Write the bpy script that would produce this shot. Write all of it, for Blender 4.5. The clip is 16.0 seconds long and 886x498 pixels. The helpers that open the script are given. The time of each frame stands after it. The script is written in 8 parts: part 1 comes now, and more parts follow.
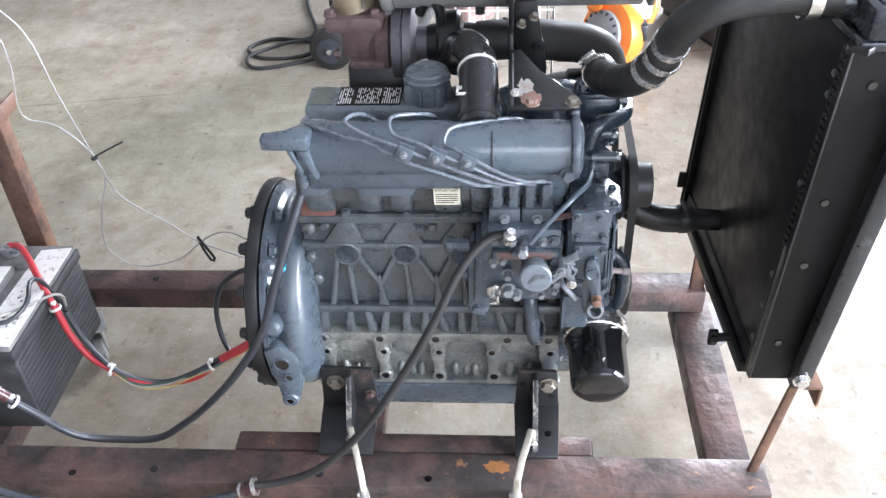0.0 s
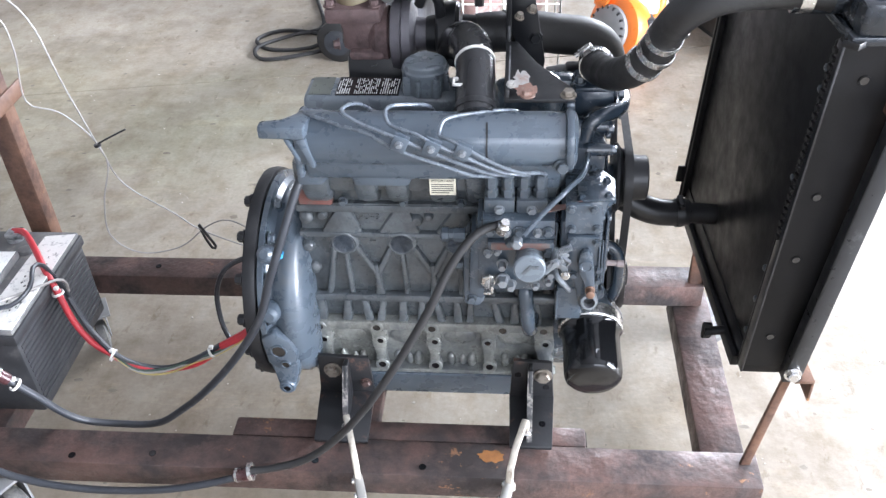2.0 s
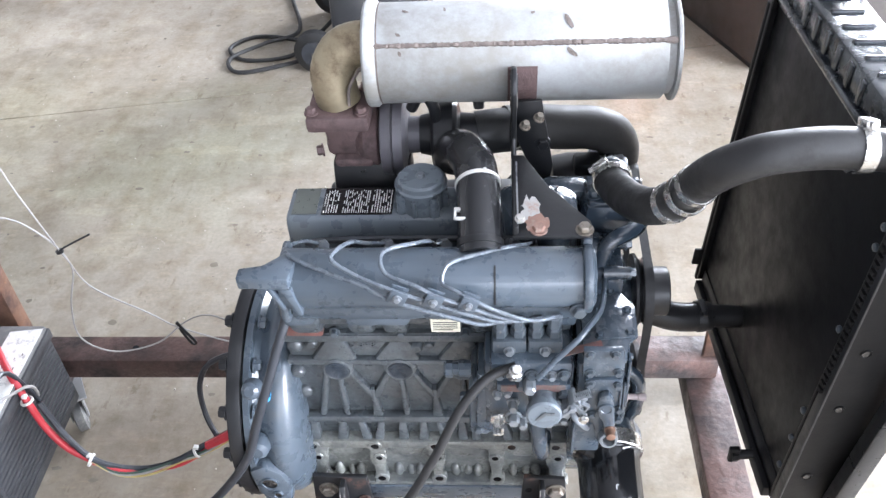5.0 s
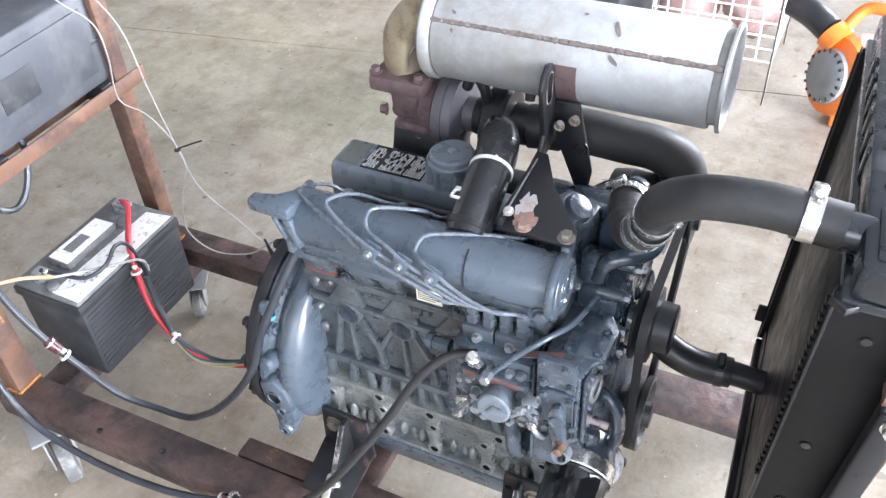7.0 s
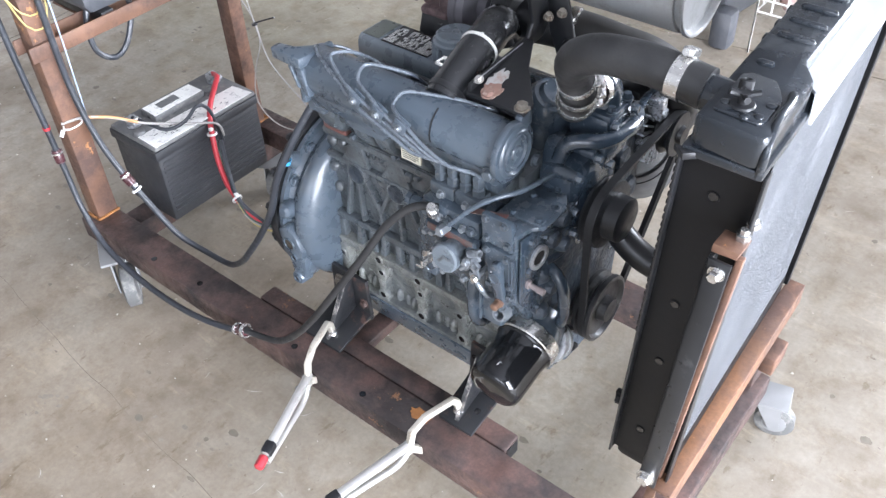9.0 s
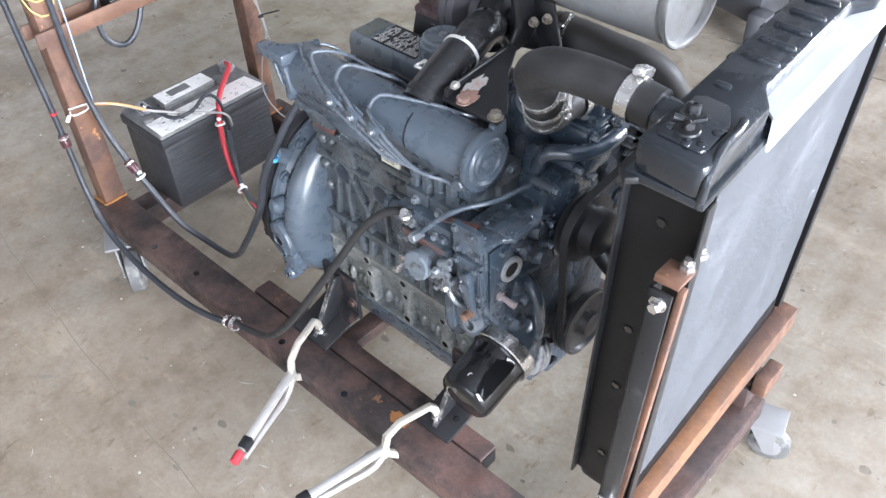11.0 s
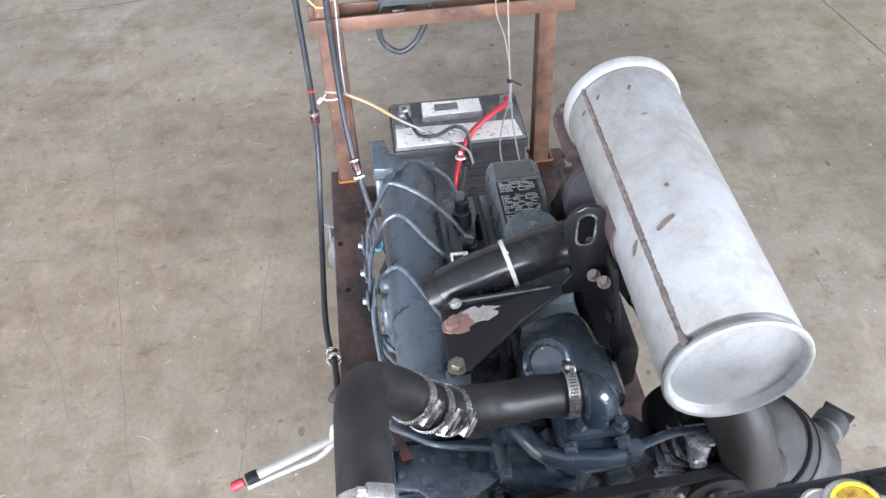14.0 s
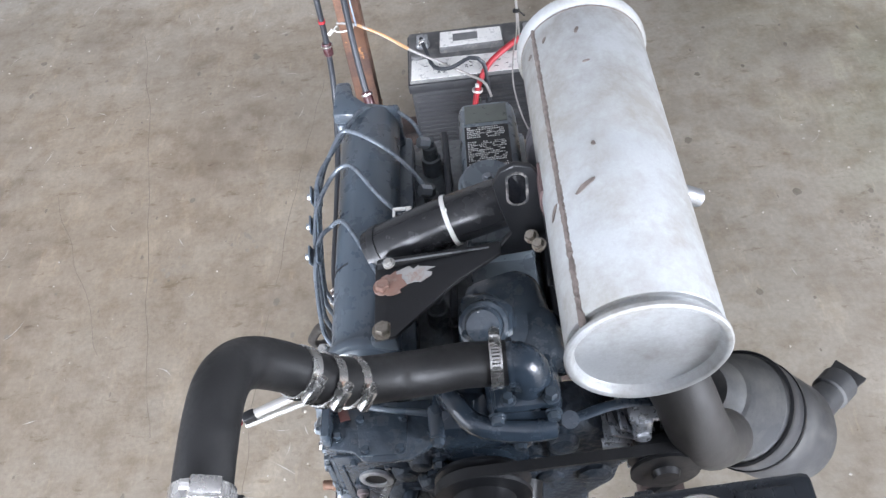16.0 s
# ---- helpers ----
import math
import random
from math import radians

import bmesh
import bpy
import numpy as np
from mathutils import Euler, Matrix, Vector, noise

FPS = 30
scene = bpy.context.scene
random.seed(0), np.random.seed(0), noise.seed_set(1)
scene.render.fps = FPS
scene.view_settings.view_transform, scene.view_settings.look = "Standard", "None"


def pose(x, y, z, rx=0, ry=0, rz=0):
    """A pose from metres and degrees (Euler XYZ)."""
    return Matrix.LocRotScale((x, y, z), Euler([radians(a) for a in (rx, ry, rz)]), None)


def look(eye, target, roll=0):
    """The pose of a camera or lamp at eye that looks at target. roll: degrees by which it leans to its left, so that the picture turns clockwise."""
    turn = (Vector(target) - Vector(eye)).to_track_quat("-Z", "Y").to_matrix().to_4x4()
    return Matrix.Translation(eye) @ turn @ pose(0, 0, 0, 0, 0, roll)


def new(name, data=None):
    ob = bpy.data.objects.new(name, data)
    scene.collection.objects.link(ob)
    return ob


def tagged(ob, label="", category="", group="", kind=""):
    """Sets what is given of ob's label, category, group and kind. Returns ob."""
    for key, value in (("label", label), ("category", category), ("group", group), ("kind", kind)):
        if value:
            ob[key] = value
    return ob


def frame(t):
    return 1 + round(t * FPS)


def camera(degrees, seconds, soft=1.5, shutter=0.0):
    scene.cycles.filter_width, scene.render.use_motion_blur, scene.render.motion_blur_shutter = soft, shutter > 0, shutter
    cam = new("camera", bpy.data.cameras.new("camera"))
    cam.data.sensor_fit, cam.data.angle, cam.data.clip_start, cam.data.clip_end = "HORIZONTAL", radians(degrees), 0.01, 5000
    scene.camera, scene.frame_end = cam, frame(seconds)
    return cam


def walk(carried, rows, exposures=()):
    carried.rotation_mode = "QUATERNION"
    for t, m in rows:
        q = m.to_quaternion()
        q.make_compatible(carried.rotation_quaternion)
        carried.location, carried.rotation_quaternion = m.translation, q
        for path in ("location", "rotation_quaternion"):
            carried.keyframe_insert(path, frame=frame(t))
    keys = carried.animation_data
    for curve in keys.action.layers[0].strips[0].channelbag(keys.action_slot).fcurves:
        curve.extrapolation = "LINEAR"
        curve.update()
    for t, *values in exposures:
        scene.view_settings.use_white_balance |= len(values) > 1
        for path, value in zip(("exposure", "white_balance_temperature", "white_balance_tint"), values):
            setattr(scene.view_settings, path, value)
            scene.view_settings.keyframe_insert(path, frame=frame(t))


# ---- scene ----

def aim(x, y, z, yaw, pitch, roll):
    return pose(x, y, z, 90 + pitch, 0, yaw) @ pose(0, 0, 0, 0, 0, -roll)


cam = camera(53.46, 16.0, soft=1.4)
PATH = [
    (0, 0.1086, 0.2625, 1.3519, 5.13, -37.65, 2.94),
    (0.5, 0.1139, 0.2623, 1.3554, 5.25, -37.55, 3.18),
    (1, 0.1200, 0.2651, 1.3546, 5.49, -37.59, 3.00),
    (1.5, 0.1276, 0.2629, 1.3541, 5.73, -37.63, 3.00),
    (2, 0.1311, 0.2515, 1.3523, 6.02, -37.97, 2.73),
    (2.5, 0.1321, 0.2447, 1.3546, 6.22, -37.92, 2.59),
    (3, 0.1394, 0.2392, 1.3592, 5.76, -37.27, 2.51),
    (3.5, 0.1468, 0.2473, 1.3734, 6.07, -37.86, 2.88),
    (4, 0.1364, 0.3332, 1.4183, 6.53, -39.11, 3.58),
    (4.5, 0.0957, 0.4559, 1.4614, 4.90, -40.74, 3.17),
    (4.7, 0.0862, 0.4822, 1.4738, 4.28, -41.28, 3.90),
    (6.8, 0.3888, 0.5628, 1.4673, 24.92, -42.12, 2.98),
    (7, 0.4286, 0.5546, 1.4627, 27.75, -41.32, 3.70),
    (7.5, 0.5741, 0.4587, 1.4403, 32.15, -41.35, 2.95),
    (8, 0.6633, 0.4562, 1.4366, 35.81, -40.99, 2.32),
    (8.5, 0.7217, 0.4997, 1.4200, 40.38, -42.05, 2.37),
    (8.7, 0.7328, 0.5031, 1.4183, 40.63, -42.03, 2.59),
    (10.8, 0.7895, 0.5553, 1.4174, 43.09, -42.72, 3.47),
    (11, 0.8015, 0.6009, 1.4195, 45.32, -42.65, 3.19),
    (11.5, 0.7820, 0.6958, 1.4574, 48.96, -43.21, 3.07),
    (12, 0.6974, 0.8378, 1.4918, 55.12, -43.00, 0.18),
    (12.5, 0.6737, 0.9633, 1.5135, 63.18, -44.64, 2.79),
    (13, 0.7141, 1.1184, 1.5247, 75.10, -44.80, 1.78),
    (13.5, 0.7475, 1.2232, 1.5344, 83.36, -45.09, 3.29),
    (14, 0.7510, 1.2509, 1.5282, 85.34, -45.40, 3.08),
    (14.5, 0.7628, 1.2511, 1.5260, 85.64, -45.44, 3.02),
    (15, 0.7735, 1.2875, 1.5179, 85.92, -45.42, 4.22),
    (15.5, 0.7693, 1.3499, 1.5249, 87.41, -46.60, 7.14),
    (16, 0.6980, 1.4289, 1.5052, 95.69, -49.99, 10.30),
]
EXPOSURES = [(0, 0.33), (3.5, 0.34), (4.5, 0.52), (7, 0.47), (7.5, 0.34), (8.5, 0.16), (11, 0.06), (12, 0.08), (12.5, 0.18), (13, 0.19), (13.5, 0.15), (14, 0.03), (14.5, -0.12), (15, -0.15), (15.5, -0.12), (16, -0.09)]
walk(cam, [(t, aim(*row)) for t, *row in PATH], EXPOSURES)

# ---- light: a workshop with open doors at the back and to one side, plus an added front fill ----
world = bpy.data.worlds.new("world")
scene.world = world
world.use_nodes = True
wn = world.node_tree
sky = wn.nodes.new("ShaderNodeTexSky")
sky.sky_type, sky.sun_disc = "NISHITA", False
sky.sun_elevation, sky.sun_rotation = radians(40), radians(40)
wn.links.new(sky.outputs[0], wn.nodes["Background"].inputs[0])
wn.nodes["Background"].inputs[1].default_value = 0.12


def area_lamp(name, eye, target, w, h, watts, colour=(0.912, 0.97, 1.11)):
    lamp = bpy.data.lights.new(name, "AREA")
    lamp.shape, lamp.size, lamp.size_y, lamp.energy, lamp.color = "RECTANGLE", w, h, watts, colour
    ob = new(name, lamp)
    ob.matrix_world = look(eye, target)
    return ob


area_lamp("daylight_back_door", (3.0, 6.85, 1.8), (3.0, 0, 1.6), 2.2, 3.4, 1000)
area_lamp("daylight_side_door", (4.55, 0.2, 1.7), (0, 0.2, 1.5), 3.6, 3.2, 1230)
# unseen fill lamp added to light the engine's front
area_lamp("front_fill_lamp", (2.2, -3.0, 2.5), (2.2, 3, 2.3), 3.4, 1.9, 120)

# ---- materials ----
def mat(name, base, rough=0.6, metal=0.0, var=0.15, scale=12.0, dirt=None, dirt_amount=0.0, dirt_scale=6.0,
        fine=0.0, fine_scale=220.0, bump=0.0, bump_scale=120.0, coat=0.0, rough_var=0.1, lump=0.0, lump_scale=20.0,
        spot=None, spot_level=0.7, spot_scale=30.0, object_random=0.0, spec=0.5):
    """Painted, worn or cast surface: a base colour with slow and fine variation, dirt, spots and relief."""
    m = bpy.data.materials.new(name)
    m.use_nodes = True
    nt = m.node_tree
    N, Lk = nt.nodes, nt.links
    b = N["Principled BSDF"]
    b.inputs["Metallic"].default_value = metal
    b.inputs["Coat Weight"].default_value = coat
    b.inputs["Coat Roughness"].default_value = 0.15
    b.inputs["Specular IOR Level"].default_value = spec
    co = N.new("ShaderNodeTexCoord")

    def noise_tex(s, detail=5.0, r=0.6):
        n = N.new("ShaderNodeTexNoise")
        n.inputs["Scale"].default_value, n.inputs["Detail"].default_value, n.inputs["Roughness"].default_value = s, detail, r
        Lk.new(co.outputs["Object"], n.inputs["Vector"])
        return n.outputs["Fac"]

    def ramp(src, lo, hi):
        r = N.new("ShaderNodeMapRange")
        r.inputs["From Min"].default_value, r.inputs["From Max"].default_value = lo, hi
        Lk.new(src, r.inputs["Value"])
        return r.outputs["Result"]

    def mix(fac, a, c, kind="MIX"):
        x = N.new("ShaderNodeMix")
        x.data_type, x.blend_type = "RGBA", kind
        for sock, v in ((x.inputs[0], fac), (x.inputs[6], a), (x.inputs[7], c)):
            if hasattr(v, "links"):
                Lk.new(v, sock)
            elif isinstance(v, (int, float)):
                sock.default_value = v
            else:
                sock.default_value = (*v, 1)
        return x.outputs[2]

    slow = noise_tex(scale)
    col = mix(ramp(slow, 0.3, 0.7), [c * (1 - var) for c in base], [min(1, c * (1 + var)) for c in base])
    if fine:
        f = noise_tex(fine_scale, 2.0)
        col = mix(ramp(f, 0.35, 0.65), col, mix(1.0, col, (1 - fine,) * 3, "MULTIPLY"))
    if object_random:
        oi = N.new("ShaderNodeObjectInfo")
        col = mix(oi.outputs["Random"], col, mix(1.0, col, (1 - object_random,) * 3, "MULTIPLY"))
    rough_src = None
    if dirt:
        d = noise_tex(dirt_scale, 9.0, 0.7)
        level = 0.72 - 0.4 * dirt_amount
        fac = ramp(d, level - 0.08, level + 0.1)
        col = mix(fac, col, dirt)
        rough_src = fac
    if spot:
        s = noise_tex(spot_scale, 6.0, 0.75)
        col = mix(ramp(s, spot_level, spot_level + 0.03), col, spot)
    Lk.new(col, b.inputs["Base Color"])
    rr = ramp(noise_tex(scale * 4), 0.3, 0.7)
    r2 = N.new("ShaderNodeMapRange")
    r2.inputs["To Min"].default_value, r2.inputs["To Max"].default_value = max(0.02, rough - rough_var), min(1, rough + rough_var)
    Lk.new(rr, r2.inputs["Value"])
    out = r2.outputs["Result"]
    if rough_src is not None:
        a = N.new("ShaderNodeMath")
        a.operation, a.use_clamp = "MULTIPLY_ADD", True
        a.inputs[1].default_value = 0.35
        Lk.new(rough_src, a.inputs[0])
        Lk.new(out, a.inputs[2])
        out = a.outputs[0]
    Lk.new(out, b.inputs["Roughness"])
    last = None
    for amount, s, det in ((lump, lump_scale, 2.0), (bump, bump_scale, 4.0)):
        if amount:
            bp = N.new("ShaderNodeBump")
            bp.inputs["Strength"].default_value = amount
            bp.inputs["Distance"].default_value = 0.4 / s
            Lk.new(noise_tex(s, det), bp.inputs["Height"])
            if last is not None:
                Lk.new(last, bp.inputs["Normal"])
            last = bp.outputs["Normal"]
    if last is not None:
        Lk.new(last, b.inputs["Normal"])
    return m


GREY = (0.073, 0.093, 0.115)
M_PAINT = mat("engine_paint", GREY, 0.3, 0, 0.16, 9, dirt=(0.1, 0.105, 0.105), dirt_amount=0.06, dirt_scale=6, bump=0.06, bump_scale=130, coat=0.3, lump=0.06, lump_scale=25)
M_CAST = mat("dirty_cast_iron", (0.094, 0.108, 0.118), 0.3, 0, 0.3, 10, dirt=(0.032, 0.034, 0.034), dirt_amount=0.42, dirt_scale=9, bump=0.25, bump_scale=140, lump=0.35, lump_scale=35, fine=0.15, spot=(0.16, 0.085, 0.06), spot_level=0.7, spot_scale=13, coat=0.45)
M_CRANKCASE = mat("worn_cast_iron", (0.235, 0.24, 0.22), 0.2, 0.1, 0.25, 9, dirt=(0.09, 0.1, 0.105), dirt_amount=0.5, dirt_scale=12, bump=0.3, bump_scale=110, coat=0.4, lump=0.5, lump_scale=40, fine=0.2, spot=(0.3, 0.2, 0.14), spot_level=0.7, spot_scale=25)
M_DARKGREY = mat("gloss_blue_grey_paint", (0.032, 0.046, 0.063), 0.22, 0, 0.2, 12, dirt=(0.04, 0.046, 0.052), dirt_amount=0.2, dirt_scale=18, bump=0.25, bump_scale=90, coat=0.5)
M_GLOSS = mat("wet_gloss_engine_paint", (0.056, 0.074, 0.094), 0.2, 0, 0.22, 12, dirt=(0.085, 0.095, 0.105), dirt_amount=0.3, dirt_scale=22, bump=0.3, bump_scale=80, lump=0.3, lump_scale=30, coat=0.5)
M_PULLEY = mat("dull_dark_steel", (0.035, 0.035, 0.036), 0.38, 0.3, 0.25, 18, dirt=(0.12, 0.115, 0.11), dirt_amount=0.25, dirt_scale=14)
# navy of the front castings; also paints the shade in the core holes
M_NAVY = mat("rough_navy_casting_and_hole_shade", (0.032, 0.044, 0.06), 0.42, 0, 0.35, 25, dirt=(0.075, 0.085, 0.095), dirt_amount=0.3, dirt_scale=45, bump=0.6, bump_scale=90, lump=0.5, lump_scale=45)
M_PLASTIC = mat("satin_grey_cover", (0.13, 0.152, 0.172), 0.3, 0, 0.1, 10, bump=0.06, bump_scale=300)
M_BLACK = mat("black_paint", (0.012, 0.0125, 0.014), 0.38, 0, 0.2, 14, dirt=(0.024, 0.024, 0.025), dirt_amount=0.2, dirt_scale=10, bump=0.08, bump_scale=150)
M_BLACKCHIP = mat("chipped_black_paint", (0.014, 0.0145, 0.016), 0.4, 0, 0.2, 14, dirt=(0.2, 0.1, 0.07), dirt_amount=0.18, dirt_scale=16, bump=0.15, bump_scale=120, spot=(0.28, 0.2, 0.16), spot_level=0.72, spot_scale=40)
# gloss black used only to paint the shade inside holes
M_HOLESHADE = mat("gloss_black_hole_shade", (0.006, 0.006, 0.007), 0.07, 0, 0.1, 10, coat=0.8, rough_var=0.03)
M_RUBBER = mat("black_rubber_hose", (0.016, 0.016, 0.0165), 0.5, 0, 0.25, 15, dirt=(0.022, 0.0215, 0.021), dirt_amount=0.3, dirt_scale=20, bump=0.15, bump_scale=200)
M_HOSEB = mat("black_moulded_hose", (0.009, 0.009, 0.01), 0.36, 0, 0.2, 14, bump=0.08, bump_scale=200)
M_CHARGE = mat("satin_black_pipe", (0.017, 0.0175, 0.019), 0.25, 0, 0.15, 9, rough_var=0.05)
M_AIRHOSE = mat("matt_grey_air_hose", (0.036, 0.034, 0.032), 0.6, 0, 0.15, 12, bump=0.08, bump_scale=160)
M_NICKEL = mat("bright_nickel_handle", (0.55, 0.535, 0.505), 0.33, 0.6, 0.12, 20, dirt=(0.36, 0.33, 0.29), dirt_amount=0.06, dirt_scale=25, rough_var=0.05)
M_BELT = mat("v_belt_rubber", (0.014, 0.014, 0.015), 0.6, 0, 0.2, 30, bump=0.2, bump_scale=300)
M_CABLE = mat("dark_cable_jacket", (0.026, 0.029, 0.035), 0.42, 0, 0.2, 20, dirt=(0.1, 0.1, 0.1), dirt_amount=0.2, dirt_scale=30)
M_FRAME = mat("rust_brown_primer", (0.098, 0.058, 0.049), 0.42, 0, 0.4, 7, dirt=(0.026, 0.02, 0.019), dirt_amount=0.55, dirt_scale=8, bump=0.3, bump_scale=110, lump=0.25, lump_scale=30, fine=0.25, spot=(0.23, 0.115, 0.055), spot_level=0.645, spot_scale=11)
M_FRAME2 = mat("red_oxide_primer", (0.155, 0.08, 0.05), 0.52, 0, 0.3, 9, dirt=(0.07, 0.04, 0.031), dirt_amount=0.5, dirt_scale=11, bump=0.15, bump_scale=120, spot=(0.36, 0.17, 0.07), spot_level=0.66, spot_scale=14)
M_WELD = mat("orange_rust", (0.24, 0.1, 0.03), 0.75, 0, 0.3, 60, bump=0.4, bump_scale=160)
M_ANGLE = mat("orange_brown_primer", (0.19, 0.09, 0.045), 0.5, 0, 0.35, 7, dirt=(0.085, 0.045, 0.032), dirt_amount=0.5, dirt_scale=9, bump=0.2, bump_scale=120, fine=0.2, spot=(0.4, 0.21, 0.1), spot_level=0.62, spot_scale=10, coat=0.15)
M_STEEL = mat("zinc_plated_steel", (0.62, 0.61, 0.59), 0.26, 0.9, 0.12, 20, dirt=(0.36, 0.34, 0.31), dirt_amount=0.12, dirt_scale=25, rough_var=0.05)
M_LINE = mat("painted_fuel_pipe", (0.125, 0.145, 0.168), 0.28, 0.15, 0.15, 20, dirt=(0.2, 0.2, 0.2), dirt_amount=0.15, dirt_scale=30)
M_PIPE = mat("grey_steel_pipe", (0.235, 0.255, 0.275), 0.3, 0.45, 0.12, 20, dirt=(0.22, 0.22, 0.215), dirt_amount=0.15, dirt_scale=25, rough_var=0.03)
M_BOLT = mat("painted_bolt", (0.078, 0.094, 0.11), 0.36, 0.2, 0.2, 60, dirt=(0.22, 0.2, 0.17), dirt_amount=0.16, dirt_scale=90)
M_DULL = mat("dull_rusty_steel", (0.3, 0.27, 0.23), 0.42, 0.6, 0.2, 50, dirt=(0.16, 0.12, 0.09), dirt_amount=0.4, dirt_scale=70)
M_WORN = mat("flaked_black_edge", (0.04, 0.04, 0.041), 0.5, 0, 0.3, 60, dirt=(0.36, 0.33, 0.3), dirt_amount=0.4, dirt_scale=90)
M_MUFFLER = mat("silver_heat_paint", (0.37, 0.38, 0.383), 0.4, 0.15, 0.14, 5, dirt=(0.26, 0.25, 0.228), dirt_amount=0.55, dirt_scale=9, fine=0.06, fine_scale=400, bump=0.04, bump_scale=60, spot=(0.24, 0.225, 0.21), spot_level=0.725, spot_scale=40)
M_SEAM = mat("grey_brown_weld_seam", (0.17, 0.14, 0.125), 0.7, 0.2, 0.35, 90, bump=0.9, bump_scale=260)
M_TURBO = mat("rust_brown_iron", (0.13, 0.085, 0.082), 0.62, 0.1, 0.25, 18, dirt=(0.07, 0.048, 0.048), dirt_amount=0.4, dirt_scale=20, bump=0.5, bump_scale=170)
M_ELBOW = mat("heat_tinted_steel", (0.36, 0.3, 0.2), 0.42, 0.5, 0.3, 14, dirt=(0.2, 0.15, 0.1), dirt_amount=0.4, dirt_scale=14)
M_ALU = mat("bare_cast_aluminium", (0.42, 0.43, 0.44), 0.4, 0.7, 0.2, 30, dirt=(0.15, 0.15, 0.16), dirt_amount=0.4, dirt_scale=30, bump=0.4, bump_scale=200)
M_RAD = mat("black_radiator_paint", (0.006, 0.006, 0.0066), 0.42, 0, 0.2, 9, bump=0.08, bump_scale=160, spec=0.22)
M_TANK = mat("dusty_black_tank", (0.017, 0.021, 0.026), 0.22, 0.1, 0.25, 7, dirt=(0.045, 0.05, 0.056), dirt_amount=0.2, dirt_scale=9, bump=0.1, bump_scale=80, lump=0.12, lump_scale=25, coat=0.4)
M_CORE = mat("radiator_fins", (0.21, 0.22, 0.235), 0.42, 0.45, 0.1, 5, dirt=(0.29, 0.295, 0.305), dirt_amount=0.25, dirt_scale=5, bump=0.12, bump_scale=600)
M_BATT = mat("black_battery_case", (0.028, 0.029, 0.032), 0.5, 0, 0.2, 20, dirt=(0.075, 0.074, 0.073), dirt_amount=0.22, dirt_scale=25, bump=0.15, bump_scale=120)
M_BATTOP = mat("dusty_grey_battery_top", (0.12, 0.12, 0.12), 0.6, 0, 0.25, 30, dirt=(0.25, 0.24, 0.22), dirt_amount=0.3, dirt_scale=40)
M_LABEL = mat("scuffed_white_label", (0.74, 0.73, 0.7), 0.5, 0, 0.08, 30, dirt=(0.16, 0.16, 0.16), dirt_amount=0.28, dirt_scale=60)
M_LABELY = mat("yellowed_sticker", (0.6, 0.57, 0.46), 0.5, 0, 0.08, 40, dirt=(0.4, 0.37, 0.3), dirt_amount=0.2, dirt_scale=80)
M_PRINT = mat("black_print", (0.015, 0.015, 0.016), 0.45, 0, 0.1, 40)
M_PRINTW = mat("white_print", (0.72, 0.72, 0.7), 0.5, 0, 0.1, 40)
M_RED = mat("red_cable_jacket", (0.42, 0.03, 0.04), 0.4, 0, 0.15, 30)
M_WHITE = mat("white_plastic", (0.68, 0.67, 0.64), 0.4, 0, 0.06, 40)
M_WIREG = mat("pale_grey_wire", (0.29, 0.275, 0.26), 0.5, 0, 0.1, 30)
M_WIREY = mat("yellow_wire", (0.42, 0.33, 0.12), 0.5, 0, 0.1, 30)
M_WIREB = mat("pale_blue_wire", (0.3, 0.37, 0.47), 0.5, 0, 0.1, 30)
M_WIREGN = mat("green_wire", (0.04, 0.07, 0.055), 0.5, 0, 0.1, 30)
M_BLUE = mat("bright_blue_tape", (0.05, 0.3, 0.55), 0.4, 0, 0.1, 30)
M_ORANGE = mat("orange_plastic", (0.75, 0.19, 0.03), 0.35, 0, 0.1, 12, bump=0.05, bump_scale=200)
M_GREYP = mat("grey_moulded_plastic", (0.2, 0.2, 0.2), 0.45, 0, 0.12, 14)
M_AIRCL = mat("matt_grey_canister", (0.045, 0.046, 0.048), 0.5, 0, 0.12, 9, dirt=(0.1, 0.098, 0.092), dirt_amount=0.4, dirt_scale=10, bump=0.08, bump_scale=150)
M_BOX = mat("charcoal_plastic_case", (0.055, 0.058, 0.066), 0.5, 0, 0.15, 8, dirt=(0.1, 0.1, 0.105), dirt_amount=0.35, dirt_scale=9, bump=0.1, bump_scale=90, lump=0.1, lump_scale=18)
# brown blotches are smudges plus the dome's dark reflections painted in
M_YELLOW = mat("yellow_cap_sticker", (0.72, 0.52, 0.03), 0.18, 0, 0.2, 30, dirt=(0.2, 0.095, 0.012), dirt_amount=0.62, dirt_scale=34, coat=1.0)
M_RIMY = mat("clean_yellow_rim", (0.78, 0.6, 0.05), 0.2, 0, 0.1, 30, coat=0.8)
M_TYRE = mat("grey_caster_rubber", (0.1, 0.1, 0.098), 0.6, 0, 0.2, 30, dirt=(0.25, 0.24, 0.22), dirt_amount=0.4, dirt_scale=40)
M_RUSTRING = mat("pink_rust", (0.31, 0.185, 0.145), 0.7, 0, 0.25, 40, dirt=(0.4, 0.34, 0.3), dirt_amount=0.4, dirt_scale=60)
M_FILTER = mat("black_filter_enamel", (0.007, 0.0073, 0.008), 0.1, 0, 0.15, 8, rough_var=0.04)
